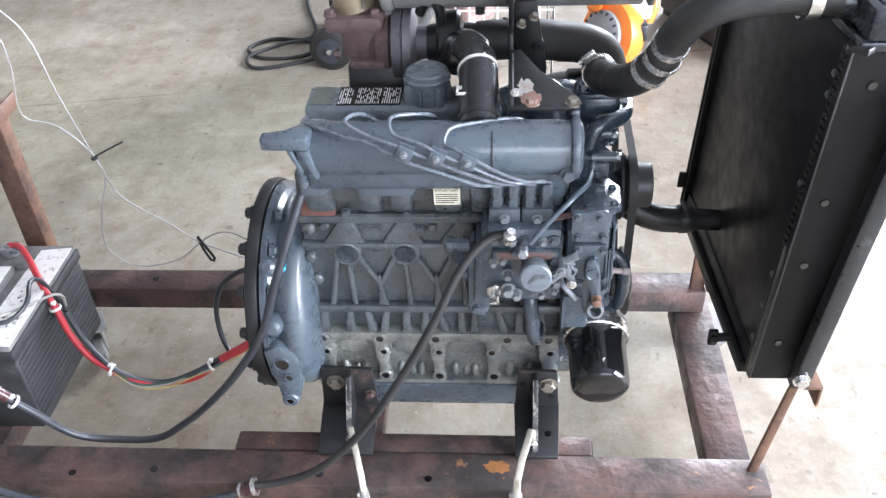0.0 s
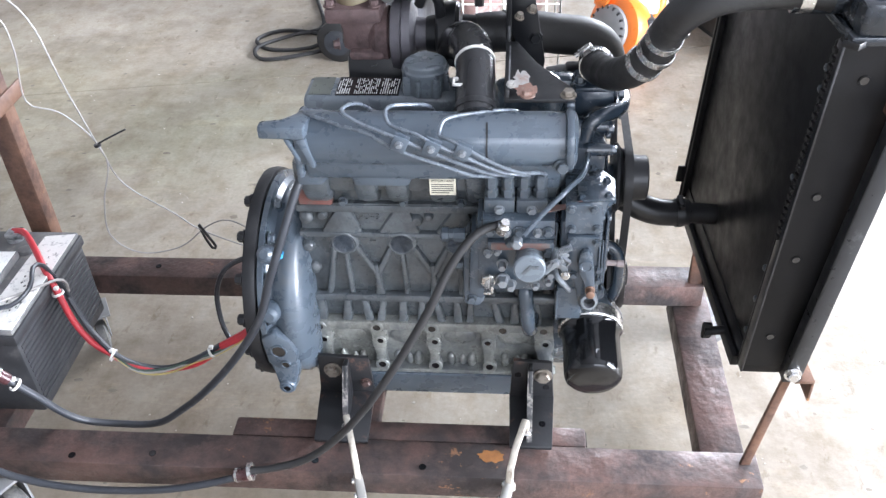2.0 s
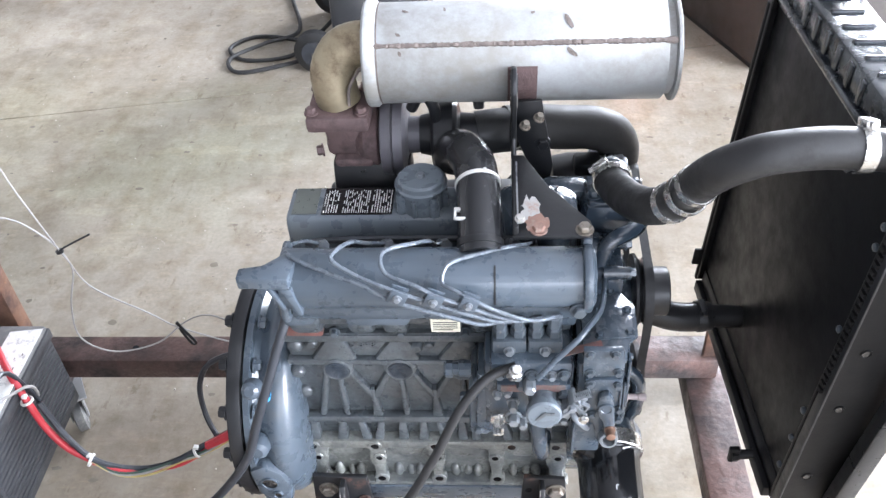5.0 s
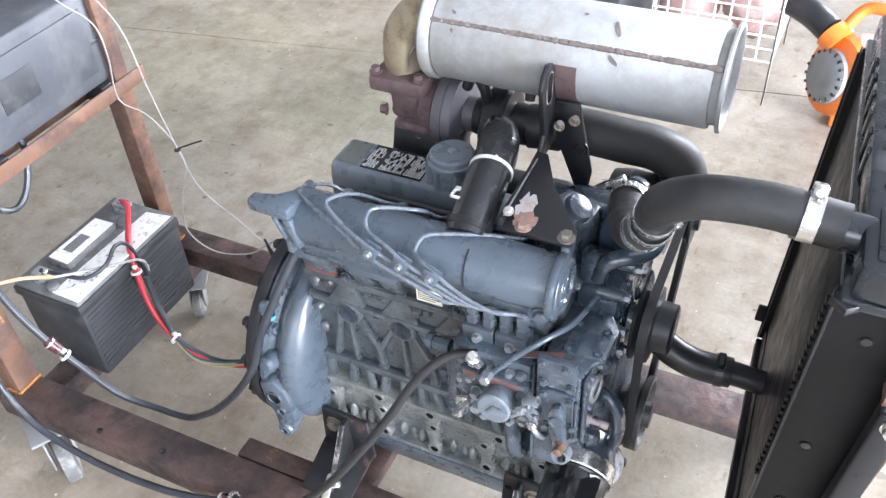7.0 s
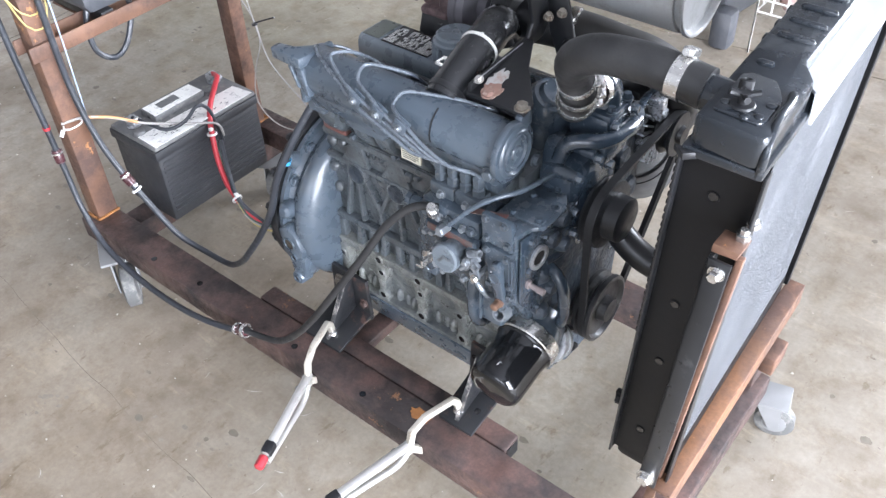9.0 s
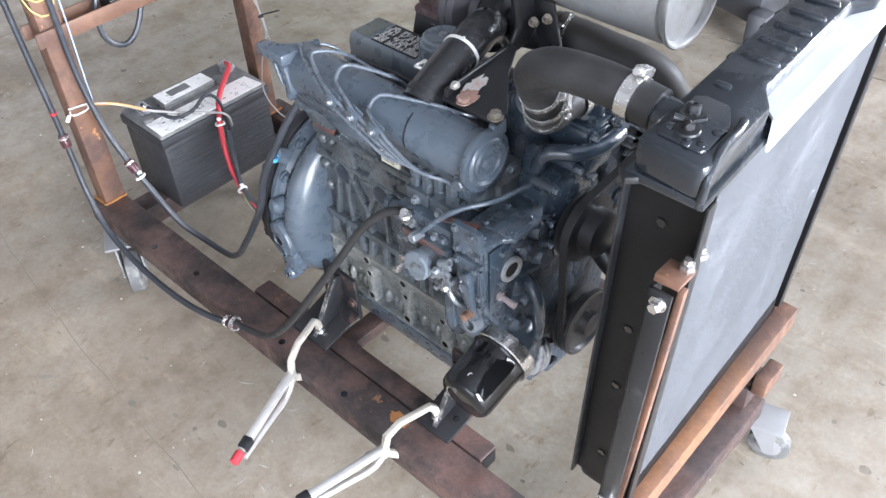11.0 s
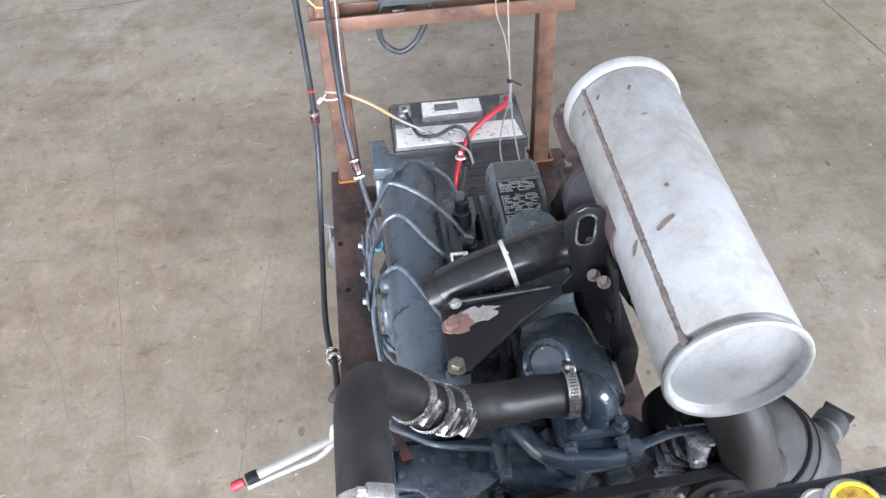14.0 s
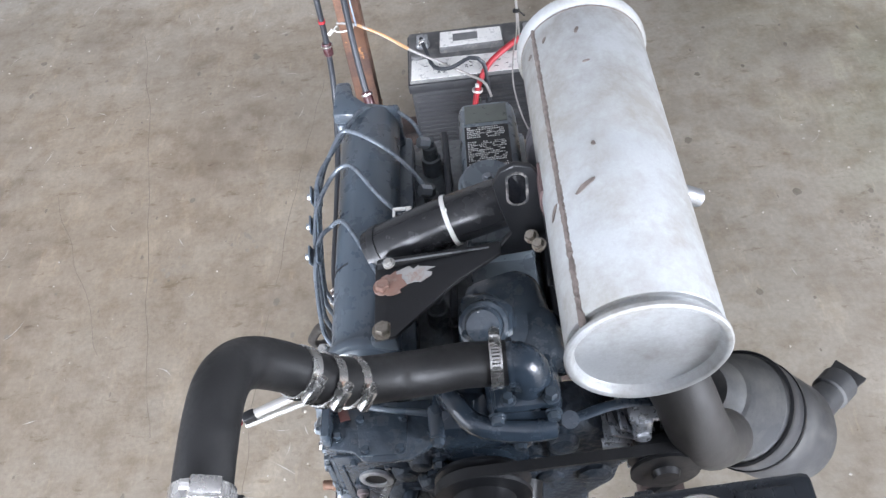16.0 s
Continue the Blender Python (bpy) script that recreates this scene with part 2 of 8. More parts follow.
M_CHIPG = mat("bare_flaked_metal", (0.5, 0.49, 0.47), 0.5, 0.3, 0.15, 40, dirt=(0.42, 0.2, 0.12), dirt_amount=0.35, dirt_scale=30)
M_COPPER = mat("rusty_copper_plug", (0.22, 0.13, 0.09), 0.45, 0.5, 0.2, 40)
M_REDPAINT = mat("faded_red_paint", (0.15, 0.06, 0.05), 0.55, 0, 0.25, 25, dirt=(0.12, 0.11, 0.1), dirt_amount=0.5, dirt_scale=30, bump=0.3, bump_scale=120)
M_WALL = mat("dull_shed_cladding", (0.3, 0.3, 0.3), 0.7, 0, 0.08, 1.5, bump=0.1, bump_scale=20)
M_CEIL = mat("dull_ceiling_sheet", (0.22, 0.22, 0.23), 0.7, 0, 0.1, 1.5)


def concrete():
    m = mat("worn_concrete", (0.34, 0.302, 0.248), 0.44, 0, 0.22, 1.1, dirt=(0.24, 0.207, 0.165), dirt_amount=0.48, dirt_scale=2.3,
            fine=0.13, fine_scale=95, bump=0.14, bump_scale=60, rough_var=0.14, spot=(0.6, 0.57, 0.51), spot_level=0.72, spot_scale=27)
    nt = m.node_tree
    N, Lk = nt.nodes, nt.links
    b = N["Principled BSDF"]
    src = b.inputs["Base Color"].links[0].from_socket
    co = N.new("ShaderNodeTexCoord")
    # rubbed streaks and darker blotches at a hand's width
    for scale, stretch, lo, hi, tint in ((5.0, (1, 0.3, 1), 0.46, 0.7, (0.84, 0.8, 0.74)), (14.0, (1, 1, 1), 0.47, 0.66, (0.8, 0.76, 0.71)), (9.0, (0.35, 1, 1), 0.56, 0.62, (1.14, 1.13, 1.11)), (28.0, (1, 0.4, 1), 0.6, 0.66, (0.74, 0.7, 0.65)), (45.0, (0.2, 1, 1), 0.6, 0.7, (1.22, 1.2, 1.16)), (60.0, (1, 1, 1), 0.66, 0.7, (0.62, 0.58, 0.52))):
        mp = N.new("ShaderNodeMapping")
        mp.inputs["Scale"].default_value = stretch
        mp.inputs["Rotation"].default_value = (0, 0, scale)
        Lk.new(co.outputs["Object"], mp.inputs["Vector"])
        n = N.new("ShaderNodeTexNoise")
        n.inputs["Scale"].default_value, n.inputs["Detail"].default_value, n.inputs["Roughness"].default_value = scale, 7, 0.68
        Lk.new(mp.outputs["Vector"], n.inputs["Vector"])
        r = N.new("ShaderNodeMapRange")
        r.inputs["From Min"].default_value, r.inputs["From Max"].default_value = lo, hi
        Lk.new(n.outputs["Fac"], r.inputs["Value"])
        x = N.new("ShaderNodeMix")
        x.data_type, x.blend_type = "RGBA", "MULTIPLY"
        Lk.new(r.outputs["Result"], x.inputs[0])
        Lk.new(src, x.inputs[6])
        x.inputs[7].default_value = (*tint, 1)
        src = x.outputs[2]
    # worn patches of old green paint; the wide brown one is stain and painted shade
    for centre, reach, tint, amount in (((-0.75, 2.6, 0), 0.42, (0.8, 1.0, 0.82), 0.32), ((-0.7, 0.45, 0), 1.2, (0.8, 0.72, 0.64), 0.75), ((-1.6, 2.6, 0), 0.8, (0.92, 0.96, 0.8), 0.5)):
        far = N.new("ShaderNodeVectorMath")
        far.operation = "DISTANCE"
        far.inputs[1].default_value = centre
        Lk.new(co.outputs["Object"], far.inputs[0])
        n = N.new("ShaderNodeTexNoise")
        n.inputs["Scale"].default_value, n.inputs["Detail"].default_value, n.inputs["Roughness"].default_value = 3.0, 6, 0.65
        Lk.new(co.outputs["Object"], n.inputs["Vector"])
        wob = N.new("ShaderNodeMath")
        wob.operation = "MULTIPLY_ADD"
        wob.inputs[1].default_value = -reach * 1.6
        Lk.new(n.outputs["Fac"], wob.inputs[0])
        Lk.new(far.outputs["Value"], wob.inputs[2])
        r = N.new("ShaderNodeMapRange")
        r.inputs["From Min"].default_value, r.inputs["From Max"].default_value = -reach * 0.6, reach * 0.3
        r.inputs["To Min"].default_value, r.inputs["To Max"].default_value = amount, 0.0
        Lk.new(wob.outputs[0], r.inputs["Value"])
        x = N.new("ShaderNodeMix")
        x.data_type, x.blend_type = "RGBA", "MULTIPLY"
        Lk.new(r.outputs["Result"], x.inputs[0])
        Lk.new(src, x.inputs[6])
        x.inputs[7].default_value = (*tint, 1)
        src = x.outputs[2]
    Lk.new(src, b.inputs["Base Color"])
    return m


M_FLOOR = concrete()
M_CRACK = mat("dark_floor_crack", (0.19, 0.16, 0.125), 0.9, 0, 0.3, 9)


# ---- mesh helpers ----
def V(*a):
    return Vector(a)


def box(bm, lo, hi, bev=0.0, m=None, seg=2):
    lo, hi = Vector(lo), Vector(hi)
    c, s = (lo + hi) / 2, hi - lo
    r = bmesh.ops.create_cube(bm, size=1, matrix=(m or Matrix()) @ Matrix.Translation(c) @ Matrix.Diagonal((*s, 1)))
    if bev:
        es = list({e for v in r["verts"] for e in v.link_edges})
        bmesh.ops.bevel(bm, geom=es, offset=bev, segments=seg, affect="EDGES", profile=0.5, clamp_overlap=True)
    return bm


def basis(d):
    d = Vector(d).normalized()
    up = Vector((0, 0, 1)) if abs(d.z) < 0.9 else Vector((0, 1, 0))
    a = d.cross(up).normalized()
    return d, a, d.cross(a)


def lathe(bm, p, d, prof, n=28, squash=1.0, closed=True):
    """Rings of (distance along d, radius) about p."""
    p = Vector(p)
    d, a, b = basis(d)
    rings = []
    for t, r in prof:
        rings.append([bm.verts.new(p + d * t + (a * math.cos(2 * math.pi * i / n) + b * squash * math.sin(2 * math.pi * i / n)) * max(r, 1e-4)) for i in range(n)])
    for r0, r1 in zip(rings, rings[1:]):
        for i in range(n):
            bm.faces.new((r0[i], r0[(i + 1) % n], r1[(i + 1) % n], r1[i]))
    if closed:
        bm.faces.new(rings[0][::-1])
        bm.faces.new(rings[-1])
    return bm


def cyl(bm, p0, p1, r0, r1=None, n=24, ch=0.0):
    r1 = r0 if r1 is None else r1
    L = (Vector(p1) - Vector(p0)).length
    prof = [(0, r0), (L, r1)] if not ch else [(0, r0 - ch), (ch, r0), (L - ch, r1), (L, r1 - ch)]
    return lathe(bm, p0, Vector(p1) - Vector(p0), prof, n)


def ring(bm, p, d, r_in, r_out, w, n=32):
    """A flat hoop of width w along d."""
    return lathe_loop(bm, p, d, [(0, r_in), (0, r_out), (w, r_out), (w, r_in)], n)


def lathe_loop(bm, p, d, prof, n=32):
    p = Vector(p)
    d, a, b = basis(d)
    rings = [[bm.verts.new(p + d * t + (a * math.cos(2 * math.pi * i / n) + b * math.sin(2 * math.pi * i / n)) * r) for i in range(n)] for t, r in prof]
    for r0, r1 in zip(rings, rings[1:] + rings[:1]):
        for i in range(n):
            bm.faces.new((r0[i], r0[(i + 1) % n], r1[(i + 1) % n], r1[i]))
    return bm


def spline(pts, step=0.008):
    pts = [Vector(p) for p in pts]
    if len(pts) < 3:
        return pts
    ext = [2 * pts[0] - pts[1]] + pts + [2 * pts[-1] - pts[-2]]
    out = []
    for i in range(1, len(ext) - 2):
        a, b, c, d = ext[i - 1:i + 3]
        n = max(2, int((c - b).length / step))
        for k in range(n):
            t = k / n
            out.append(0.5 * ((2 * b) + (c - a) * t + (2 * a - 5 * b + 4 * c - d) * t * t + (3 * b - a - 3 * c + d) * t ** 3))
    out.append(pts[-1])
    return out


def tube(bm, pts, r, n=14, step=0.008, raw=False, flat=1.0):
    """A round rod or hose along a smooth line; r may be a function of 0..1."""
    P = [Vector(p) for p in pts] if raw else spline(pts, step)
    rf = r if callable(r) else (lambda t: r)
    t0 = (P[1] - P[0]).normalized()
    _, a, b = basis(t0)
    rings = []
    for i, p in enumerate(P):
        t = ((P[i + 1] if i + 1 < len(P) else p) - (P[i - 1] if i else p)).normalized()
        a = (a - t * a.dot(t)).normalized()
        b = t.cross(a)
        rr = rf(i / (len(P) - 1))
        rings.append([bm.verts.new(p + (a * math.cos(2 * math.pi * k / n) + b * flat * math.sin(2 * math.pi * k / n)) * rr) for k in range(n)])
    for r0, r1 in zip(rings, rings[1:]):
        for k in range(n):
            bm.faces.new((r0[k], r0[(k + 1) % n], r1[(k + 1) % n], r1[k]))
    bm.faces.new(rings[0][::-1])
    bm.faces.new(rings[-1])
    return bm


def prism(bm, poly, vec, bev=0.0):
    """A polygon of 3D points, thickened by vec."""
    vec = Vector(vec)
    A = [bm.verts.new(Vector(p)) for p in poly]
    B = [bm.verts.new(Vector(p) + vec) for p in poly]
    fs = [bm.faces.new(A), bm.faces.new(B[::-1])]
    n = len(A)
    for i in range(n):
        fs.append(bm.faces.new((A[i], B[i], B[(i + 1) % n], A[(i + 1) % n])))
    bmesh.ops.recalc_face_normals(bm, faces=fs)
    if bev:
        es = list({e for v in A + B for e in v.link_edges})
        bmesh.ops.bevel(bm, geom=es, offset=bev, segments=2, affect="EDGES", profile=0.5, clamp_overlap=True)
    return bm


def yz(x, pts):
    return [(x, y, z) for y, z in pts]


def xz(y, pts):
    return [(x, y, z) for x, z in pts]


def xy(z, pts):
    return [(x, y, z) for x, y in pts]


def mesh_of(name, bm, material, angle=38):
    bmesh.ops.recalc_face_normals(bm, faces=bm.faces)
    me = bpy.data.meshes.new(name)
    bm.to_mesh(me)
    bm.free()
    me.materials.append(material)
    me.polygons.foreach_set("use_smooth", [True] * len(me.polygons))
    me.set_sharp_from_angle(angle=radians(angle))
    return me


ORIGIN = {}


def thing(name, at, label, category, group="", kind=""):
    ob = new(name)
    ob.location = at
    ob.empty_display_size = 0.05
    ORIGIN[ob] = Matrix.Translation(at)
    return tagged(ob, label, category, group, kind)


def world_of(ob):
    return ORIGIN.get(ob, Matrix())


def part(name, bm, material, parent, label="", angle=38):
    ob = new(name, mesh_of(name, bm, material, angle))
    ob.parent = parent
    ob.matrix_parent_inverse = world_of(parent).inverted()
    return tagged(ob, label)


def solo(name, bm, material, label, category="", group="", kind="", angle=38):
    return tagged(new(name, mesh_of(name, bm, material, angle)), label, category, group, kind)


BOLTS = {}


def bolt(parent, p, d, r=0.008, h=0.006, material=None, name="bolt", washer=True):
    """A hexagon head on a washer, standing out of a face along d."""
    material = material or M_BOLT
    key = (round(r, 4), round(h, 4), material.name, washer)
    if key not in BOLTS:
        bm = bmesh.new()
        if washer:
            lathe(bm, (0, 0, 0), (0, 0, 1), [(-0.001, r * 1.35), (0.0012, r * 1.35)], 14)
        lathe(bm, (0, 0, 0.001), (0, 0, 1), [(0, r), (h * 0.75, r), (h, r * 0.85)], 6)
        BOLTS[key] = mesh_of("bolt", bm, material, 30)
    ob = new(name, BOLTS[key])
    ob.parent = parent
    ob.matrix_parent_inverse = world_of(parent).inverted()
    ob.matrix_basis = Matrix.Translation(p) @ Vector(d).to_track_quat("Z", "Y").to_matrix().to_4x4()
    return ob


def hose_clamp(parent, p, d, r, w=0.012, material=None, screw=(0, 0, 1)):
    """A slotted band with its screw housing."""
    bm = bmesh.new()
    d = Vector(d).normalized()
    ring(bm, Vector(p) - d * w / 2, d, r, r + 0.0016, w, 36)
    s = Vector(screw)
    s = (s - d * s.dot(d)).normalized()
    t = d.cross(s)
    q = Vector(p) + s * (r + 0.006)
    m = Matrix((t, d, s)).transposed().to_4x4()
    box(bm, (-0.0105, -w * 0.46, -0.0055), (0.0105, w * 0.46, 0.0035), 0.002, Matrix.Translation(q) @ m)
    cyl(bm, q + t * 0.0105 - s * 0.001, q + t * 0.0165 - s * 0.001, 0.0038, n=8)
    for i in range(10):
        a = 0.5 + i * 0.14
        u = Vector(p) + (s * math.cos(a) - t * math.sin(a)) * (r + 0.0014)
        box(bm, (-0.0006, -w * 0.32, -0.0006), (0.0006, w * 0.32, 0.0008), 0, Matrix.Translation(u) @ m)
    return part("hose_clamp", bm, material or M_STEEL, parent, "zinc-plated worm-drive clamp")

# ---- the workshop ----
# walls and ceiling are unseen, added to enclose and bounce the lamps' light
X0, X1, Y0, Y1, ZC = -5.0, 4.7, -3.15, 7.0, 4.2


def slab(name, pts, z0, z1, material, label):
    bm = bmesh.new()
    prism(bm, xy(z0, pts), (0, 0, z1 - z0))
    return solo(name, bm, material, label, kind="structure")


def joint_y(x, off=0.0):
    return 3.01 + 0.168 * x + off


slab("floor", [(X0 - 0.2, Y0 - 0.2), (X1 + 0.2, Y0 - 0.2), (X1 + 0.2, joint_y(X1)), (X0 - 0.2, joint_y(X0))], -0.12, 0, M_FLOOR, "worn tan-grey concrete workshop floor with scuffs")
slab("floor_slab_back", [(X0 - 0.2, joint_y(X0, 0.006)), (X1 + 0.2, joint_y(X1, 0.006)), (X1 + 0.2, Y1 + 0.2), (X0 - 0.2, Y1 + 0.2)], -0.12, 0, M_FLOOR, "worn tan-grey concrete slab beyond a sawn joint")
slab("ground", [(-60, -60), (60, -60), (60, 60), (-60, 60)], -0.3, -0.121, M_FLOOR, "pale concrete yard outside the doors")
slab("ceiling", [(X0 - 0.2, Y0 - 0.2), (X1 + 0.2, Y0 - 0.2), (X1 + 0.2, Y1 + 0.2), (X0 - 0.2, Y1 + 0.2)], ZC, ZC + 0.1, M_CEIL, "unseen plain dull sheet ceiling, added to bound the light")


def wall(name, boxes):
    bm = bmesh.new()
    for lo, hi in boxes:
        box(bm, lo, hi)
    return solo(name, bm, M_WALL, "unseen plain dull grey shed wall, added to hold the doorways and bound the light", kind="structure")


wall("wall_west", [((X0 - 0.15, Y0, 0), (X0, Y1, ZC))])
wall("wall_east", [((X1, Y0, 0), (X1 + 0.15, -1.6, ZC)), ((X1, 2.0, 0), (X1 + 0.15, Y1, ZC)), ((X1, -1.6, 3.3), (X1 + 0.15, 2.0, ZC))])
wall("wall_north", [((X0, Y1, 0), (1.9, Y1 + 0.15, ZC)), ((4.1, Y1, 0), (X1, Y1 + 0.15, ZC)), ((1.9, Y1, 3.5), (4.1, Y1 + 0.15, ZC))])
# unseen wall; its opening is made up to hold the front fill lamp
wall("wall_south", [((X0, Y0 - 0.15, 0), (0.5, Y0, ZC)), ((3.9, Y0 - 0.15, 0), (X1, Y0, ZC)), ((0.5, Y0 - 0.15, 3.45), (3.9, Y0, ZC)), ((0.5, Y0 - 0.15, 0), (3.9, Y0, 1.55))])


def crack(pts, w=0.003):
    """A wandering hairline in the floor."""
    bm = bmesh.new()
    P = spline(pts, 0.03)
    L = []
    for i, p in enumerate(P):
        t = (P[min(i + 1, len(P) - 1)] - P[max(i - 1, 0)]).normalized()
        s = Vector((-t.y, t.x, 0))
        j = noise.noise(Vector((p.x * 9, p.y * 9, 3))) * 0.012
        ww = w * (0.5 + 0.6 * abs(noise.noise(Vector((p.x * 25, p.y * 25, 7)))))
        L.append((bm.verts.new((p.x + s.x * (j + ww), p.y + s.y * (j + ww), 0.0008)), bm.verts.new((p.x + s.x * (j - ww), p.y + s.y * (j - ww), 0.0008))))
    for a, b in zip(L, L[1:]):
        bm.faces.new((a[0], a[1], b[1], b[0]))
    return solo("floor_crack", bm, M_CRACK, "dark hairline crack in the concrete", kind="structure")


crack([(-1.2, 1.0, 0), (-0.9, 0.967, 0), (-0.38, 0.914, 0), (0.0, 0.905, 0)], 0.001)
crack([(-1.5, 0.45, 0), (-0.777, 0.588, 0), (-0.436, 0.644, 0), (-0.15, 0.7, 0)], 0.0012)
crack([(-0.857, 0.338, 0), (-0.6, 0.45, 0), (-0.364, 0.555, 0)], 0.001)
crack([(-2.0, -0.5, 0), (-2.067, 0.03, 0), (-2.12, 0.6, 0), (-2.15, 1.0, 0), (-2.14, 1.6, 0), (-2.17, 2.3, 0)], 0.004)


# ---- grit and flakes on the floor ----
random.seed(77)
bm = bmesh.new()
for i in range(900):
    x, y = random.uniform(-2.2, 1.6), random.uniform(-0.2, 3.6)
    r = random.choice((0.0012, 0.0015, 0.002, 0.002, 0.0032))
    a = random.random() * 6.3
    pts = [(x + r * random.uniform(0.5, 1.2) * math.cos(a + k * 1.257), y + r * random.uniform(0.5, 1.2) * math.sin(a + k * 1.257), 0.0004) for k in range(5)]
    prism(bm, pts, (0, 0, 0.0006 + r * 0.3))
tagged(solo("floor_grit", bm, mat("pale_grit", (0.46, 0.42, 0.36), 0.8, 0, 0.2, 60), "pale paint flakes and grit scattered on the concrete", "grit"), kind="stuff")
bm = bmesh.new()
for i in range(420):
    x, y = random.uniform(-2.0, 1.4), random.uniform(0.0, 3.4)
    r = random.choice((0.002, 0.004, 0.006, 0.008, 0.011))
    a = random.random() * 6.3
    s = random.uniform(0.3, 1.0)
    pts = [(x + r * random.uniform(0.7, 1.2) * math.cos(a + k * 0.785), y + s * r * random.uniform(0.7, 1.2) * math.sin(a + k * 0.785), 0.0003) for k in range(8)]
    bm.faces.new([bm.verts.new(p) for p in pts])
tagged(solo("oil_specks", bm, mat("dark_oil_speck", (0.17, 0.145, 0.115), 0.6, 0, 0.2, 60), "dark oil specks soaked into the concrete", "stain"), kind="stuff")

# pale scratches and a few dark stains
bm = bmesh.new()
for i in range(80):
    x, y = (random.uniform(-2.0, 0.2), random.uniform(-0.1, 1.15)) if i % 3 else (random.uniform(-1.6, 1.6), random.uniform(1.7, 3.4))
    a, L, bend = random.uniform(0, math.pi), random.uniform(0.01, 0.06), random.uniform(-0.6, 0.6)
    w = random.uniform(0.0005, 0.0013)
    row = []
    for k in range(7):
        s = k / 6
        px, py = x + L * s * math.cos(a + bend * s), y + L * s * math.sin(a + bend * s)
        nx, ny = -math.sin(a + bend * s), math.cos(a + bend * s)
        ww = w * (1 - abs(2 * s - 1)) + 0.0001
        row.append((bm.verts.new((px + nx * ww, py + ny * ww, 0.0005)), bm.verts.new((px - nx * ww, py - ny * ww, 0.0005))))
    for p, q in zip(row, row[1:]):
        bm.faces.new((p[0], p[1], q[1], q[0]))
tagged(solo("floor_scratches", bm, mat("pale_scratch", (0.43, 0.4, 0.355), 0.7, 0, 0.15, 40), "pale scratches scored into the concrete", "scratch"), kind="stuff")
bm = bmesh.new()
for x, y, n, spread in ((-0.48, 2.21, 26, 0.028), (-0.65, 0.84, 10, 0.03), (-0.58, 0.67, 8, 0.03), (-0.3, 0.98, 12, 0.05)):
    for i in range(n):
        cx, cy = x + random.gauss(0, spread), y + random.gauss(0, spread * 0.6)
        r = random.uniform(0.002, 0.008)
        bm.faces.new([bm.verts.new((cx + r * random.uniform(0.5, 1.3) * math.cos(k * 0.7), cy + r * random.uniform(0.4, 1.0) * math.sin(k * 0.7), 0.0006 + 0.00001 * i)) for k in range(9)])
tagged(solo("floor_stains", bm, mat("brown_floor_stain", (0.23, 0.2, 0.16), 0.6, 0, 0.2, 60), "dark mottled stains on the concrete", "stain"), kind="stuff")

# ---- the welded stand ----
stand = thing("engine_stand", (-0.15, 1.4, 0), "rusty brown welded steel tube stand on small casters", "engine stand")
RZ0, RZ1 = 0.150, 0.203


def rail(name, lo, hi, material=M_FRAME, label="", hollow=None):
    bm = bmesh.new()
    box(bm, lo, hi, 0.005)
    ob = part(name, bm, material, stand, label)
    if hollow:
        # solid black plate paints the tube's shaded inside
        bm = bmesh.new()
        lo, hi = Vector(lo), Vector(hi)
        box(bm, (hi.x - 0.002, lo.y + 0.006, lo.z + 0.006), (hi.x + 0.0015, hi.y - 0.006, hi.z - 0.006))
        part("open_end", bm, M_BLACK, ob, "black plate painting the tube's dark inside")
    return ob


front_rail = rail("front_rail", (-0.845, 1.128, RZ0), (0.522, 1.199, RZ1), label="long scuffed front tube with drilled holes")
rear_rail = rail("rear_rail", (-0.845, 1.607, RZ0), (0.505, 1.673, RZ1))
rail("cross_rail", (0.447, 1.19, RZ0 - 0.055), (0.522, 1.66, RZ0 - 0.002))
rail("cross_rail", (-0.845, 1.19, RZ0 - 0.055), (-0.785, 1.66, RZ0 - 0.002), M_FRAME)
rail("inner_rail", (-0.345, 1.202, RZ0 + 0.008), (0.252, 1.243, RZ1 - 0.004), hollow=True)
rail("inner_cross_rail", (-0.14, 1.245, RZ0 + 0.006), (-0.1, 1.607, RZ1 - 0.02), M_FRAME)
post_front = rail("post", (-0.845, 1.150, RZ1), (-0.802, 1.199, 1.02), M_FRAME2, "upright tube with orange surface rust")
post_rear = rail("post", (-0.842, 1.597, RZ1), (-0.798, 1.634, 1.02), M_FRAME2, "upright tube with orange surface rust")
rail("brace", (-0.798, 1.135, 0.596), (-0.792, 1.668, 0.628), M_FRAME2, "flat bar tying the uprights")
rail("brace", (-0.853, 1.135, 0.596), (-0.847, 1.668, 0.628), M_FRAME2, "flat bar tying the uprights")
rail("shelf_bar", (-0.846, 1.21, 0.592), (-0.799, 1.25, 0.597), M_FRAME2)
rail("shelf_bar", (-0.846, 1.54, 0.592), (-0.799, 1.58, 0.597), M_FRAME2)
for y0 in (1.147, 1.594):
    bm = bmesh.new()
    random.seed(int(y0 * 100))
    for (xa, ya), (xb, yb) in zip(((-0.847, 0.001), (-0.8, 0.001), (-0.8, 0.05)), ((-0.8, 0.001), (-0.8, 0.05), (-0.847, 0.05))):
        tube(bm, [(xa + (xb - xa) * k / 7, y0 + ya + (yb - ya) * k / 7 + random.uniform(-0.001, 0.001), RZ1 + random.uniform(0.0005, 0.002)) for k in range(8)], lambda u: 0.0032 + 0.0008 * math.sin(u * 40), 8, 0.003)
    part("weld_bead", bm, M_WELD, stand, "orange-rusted weld bead")


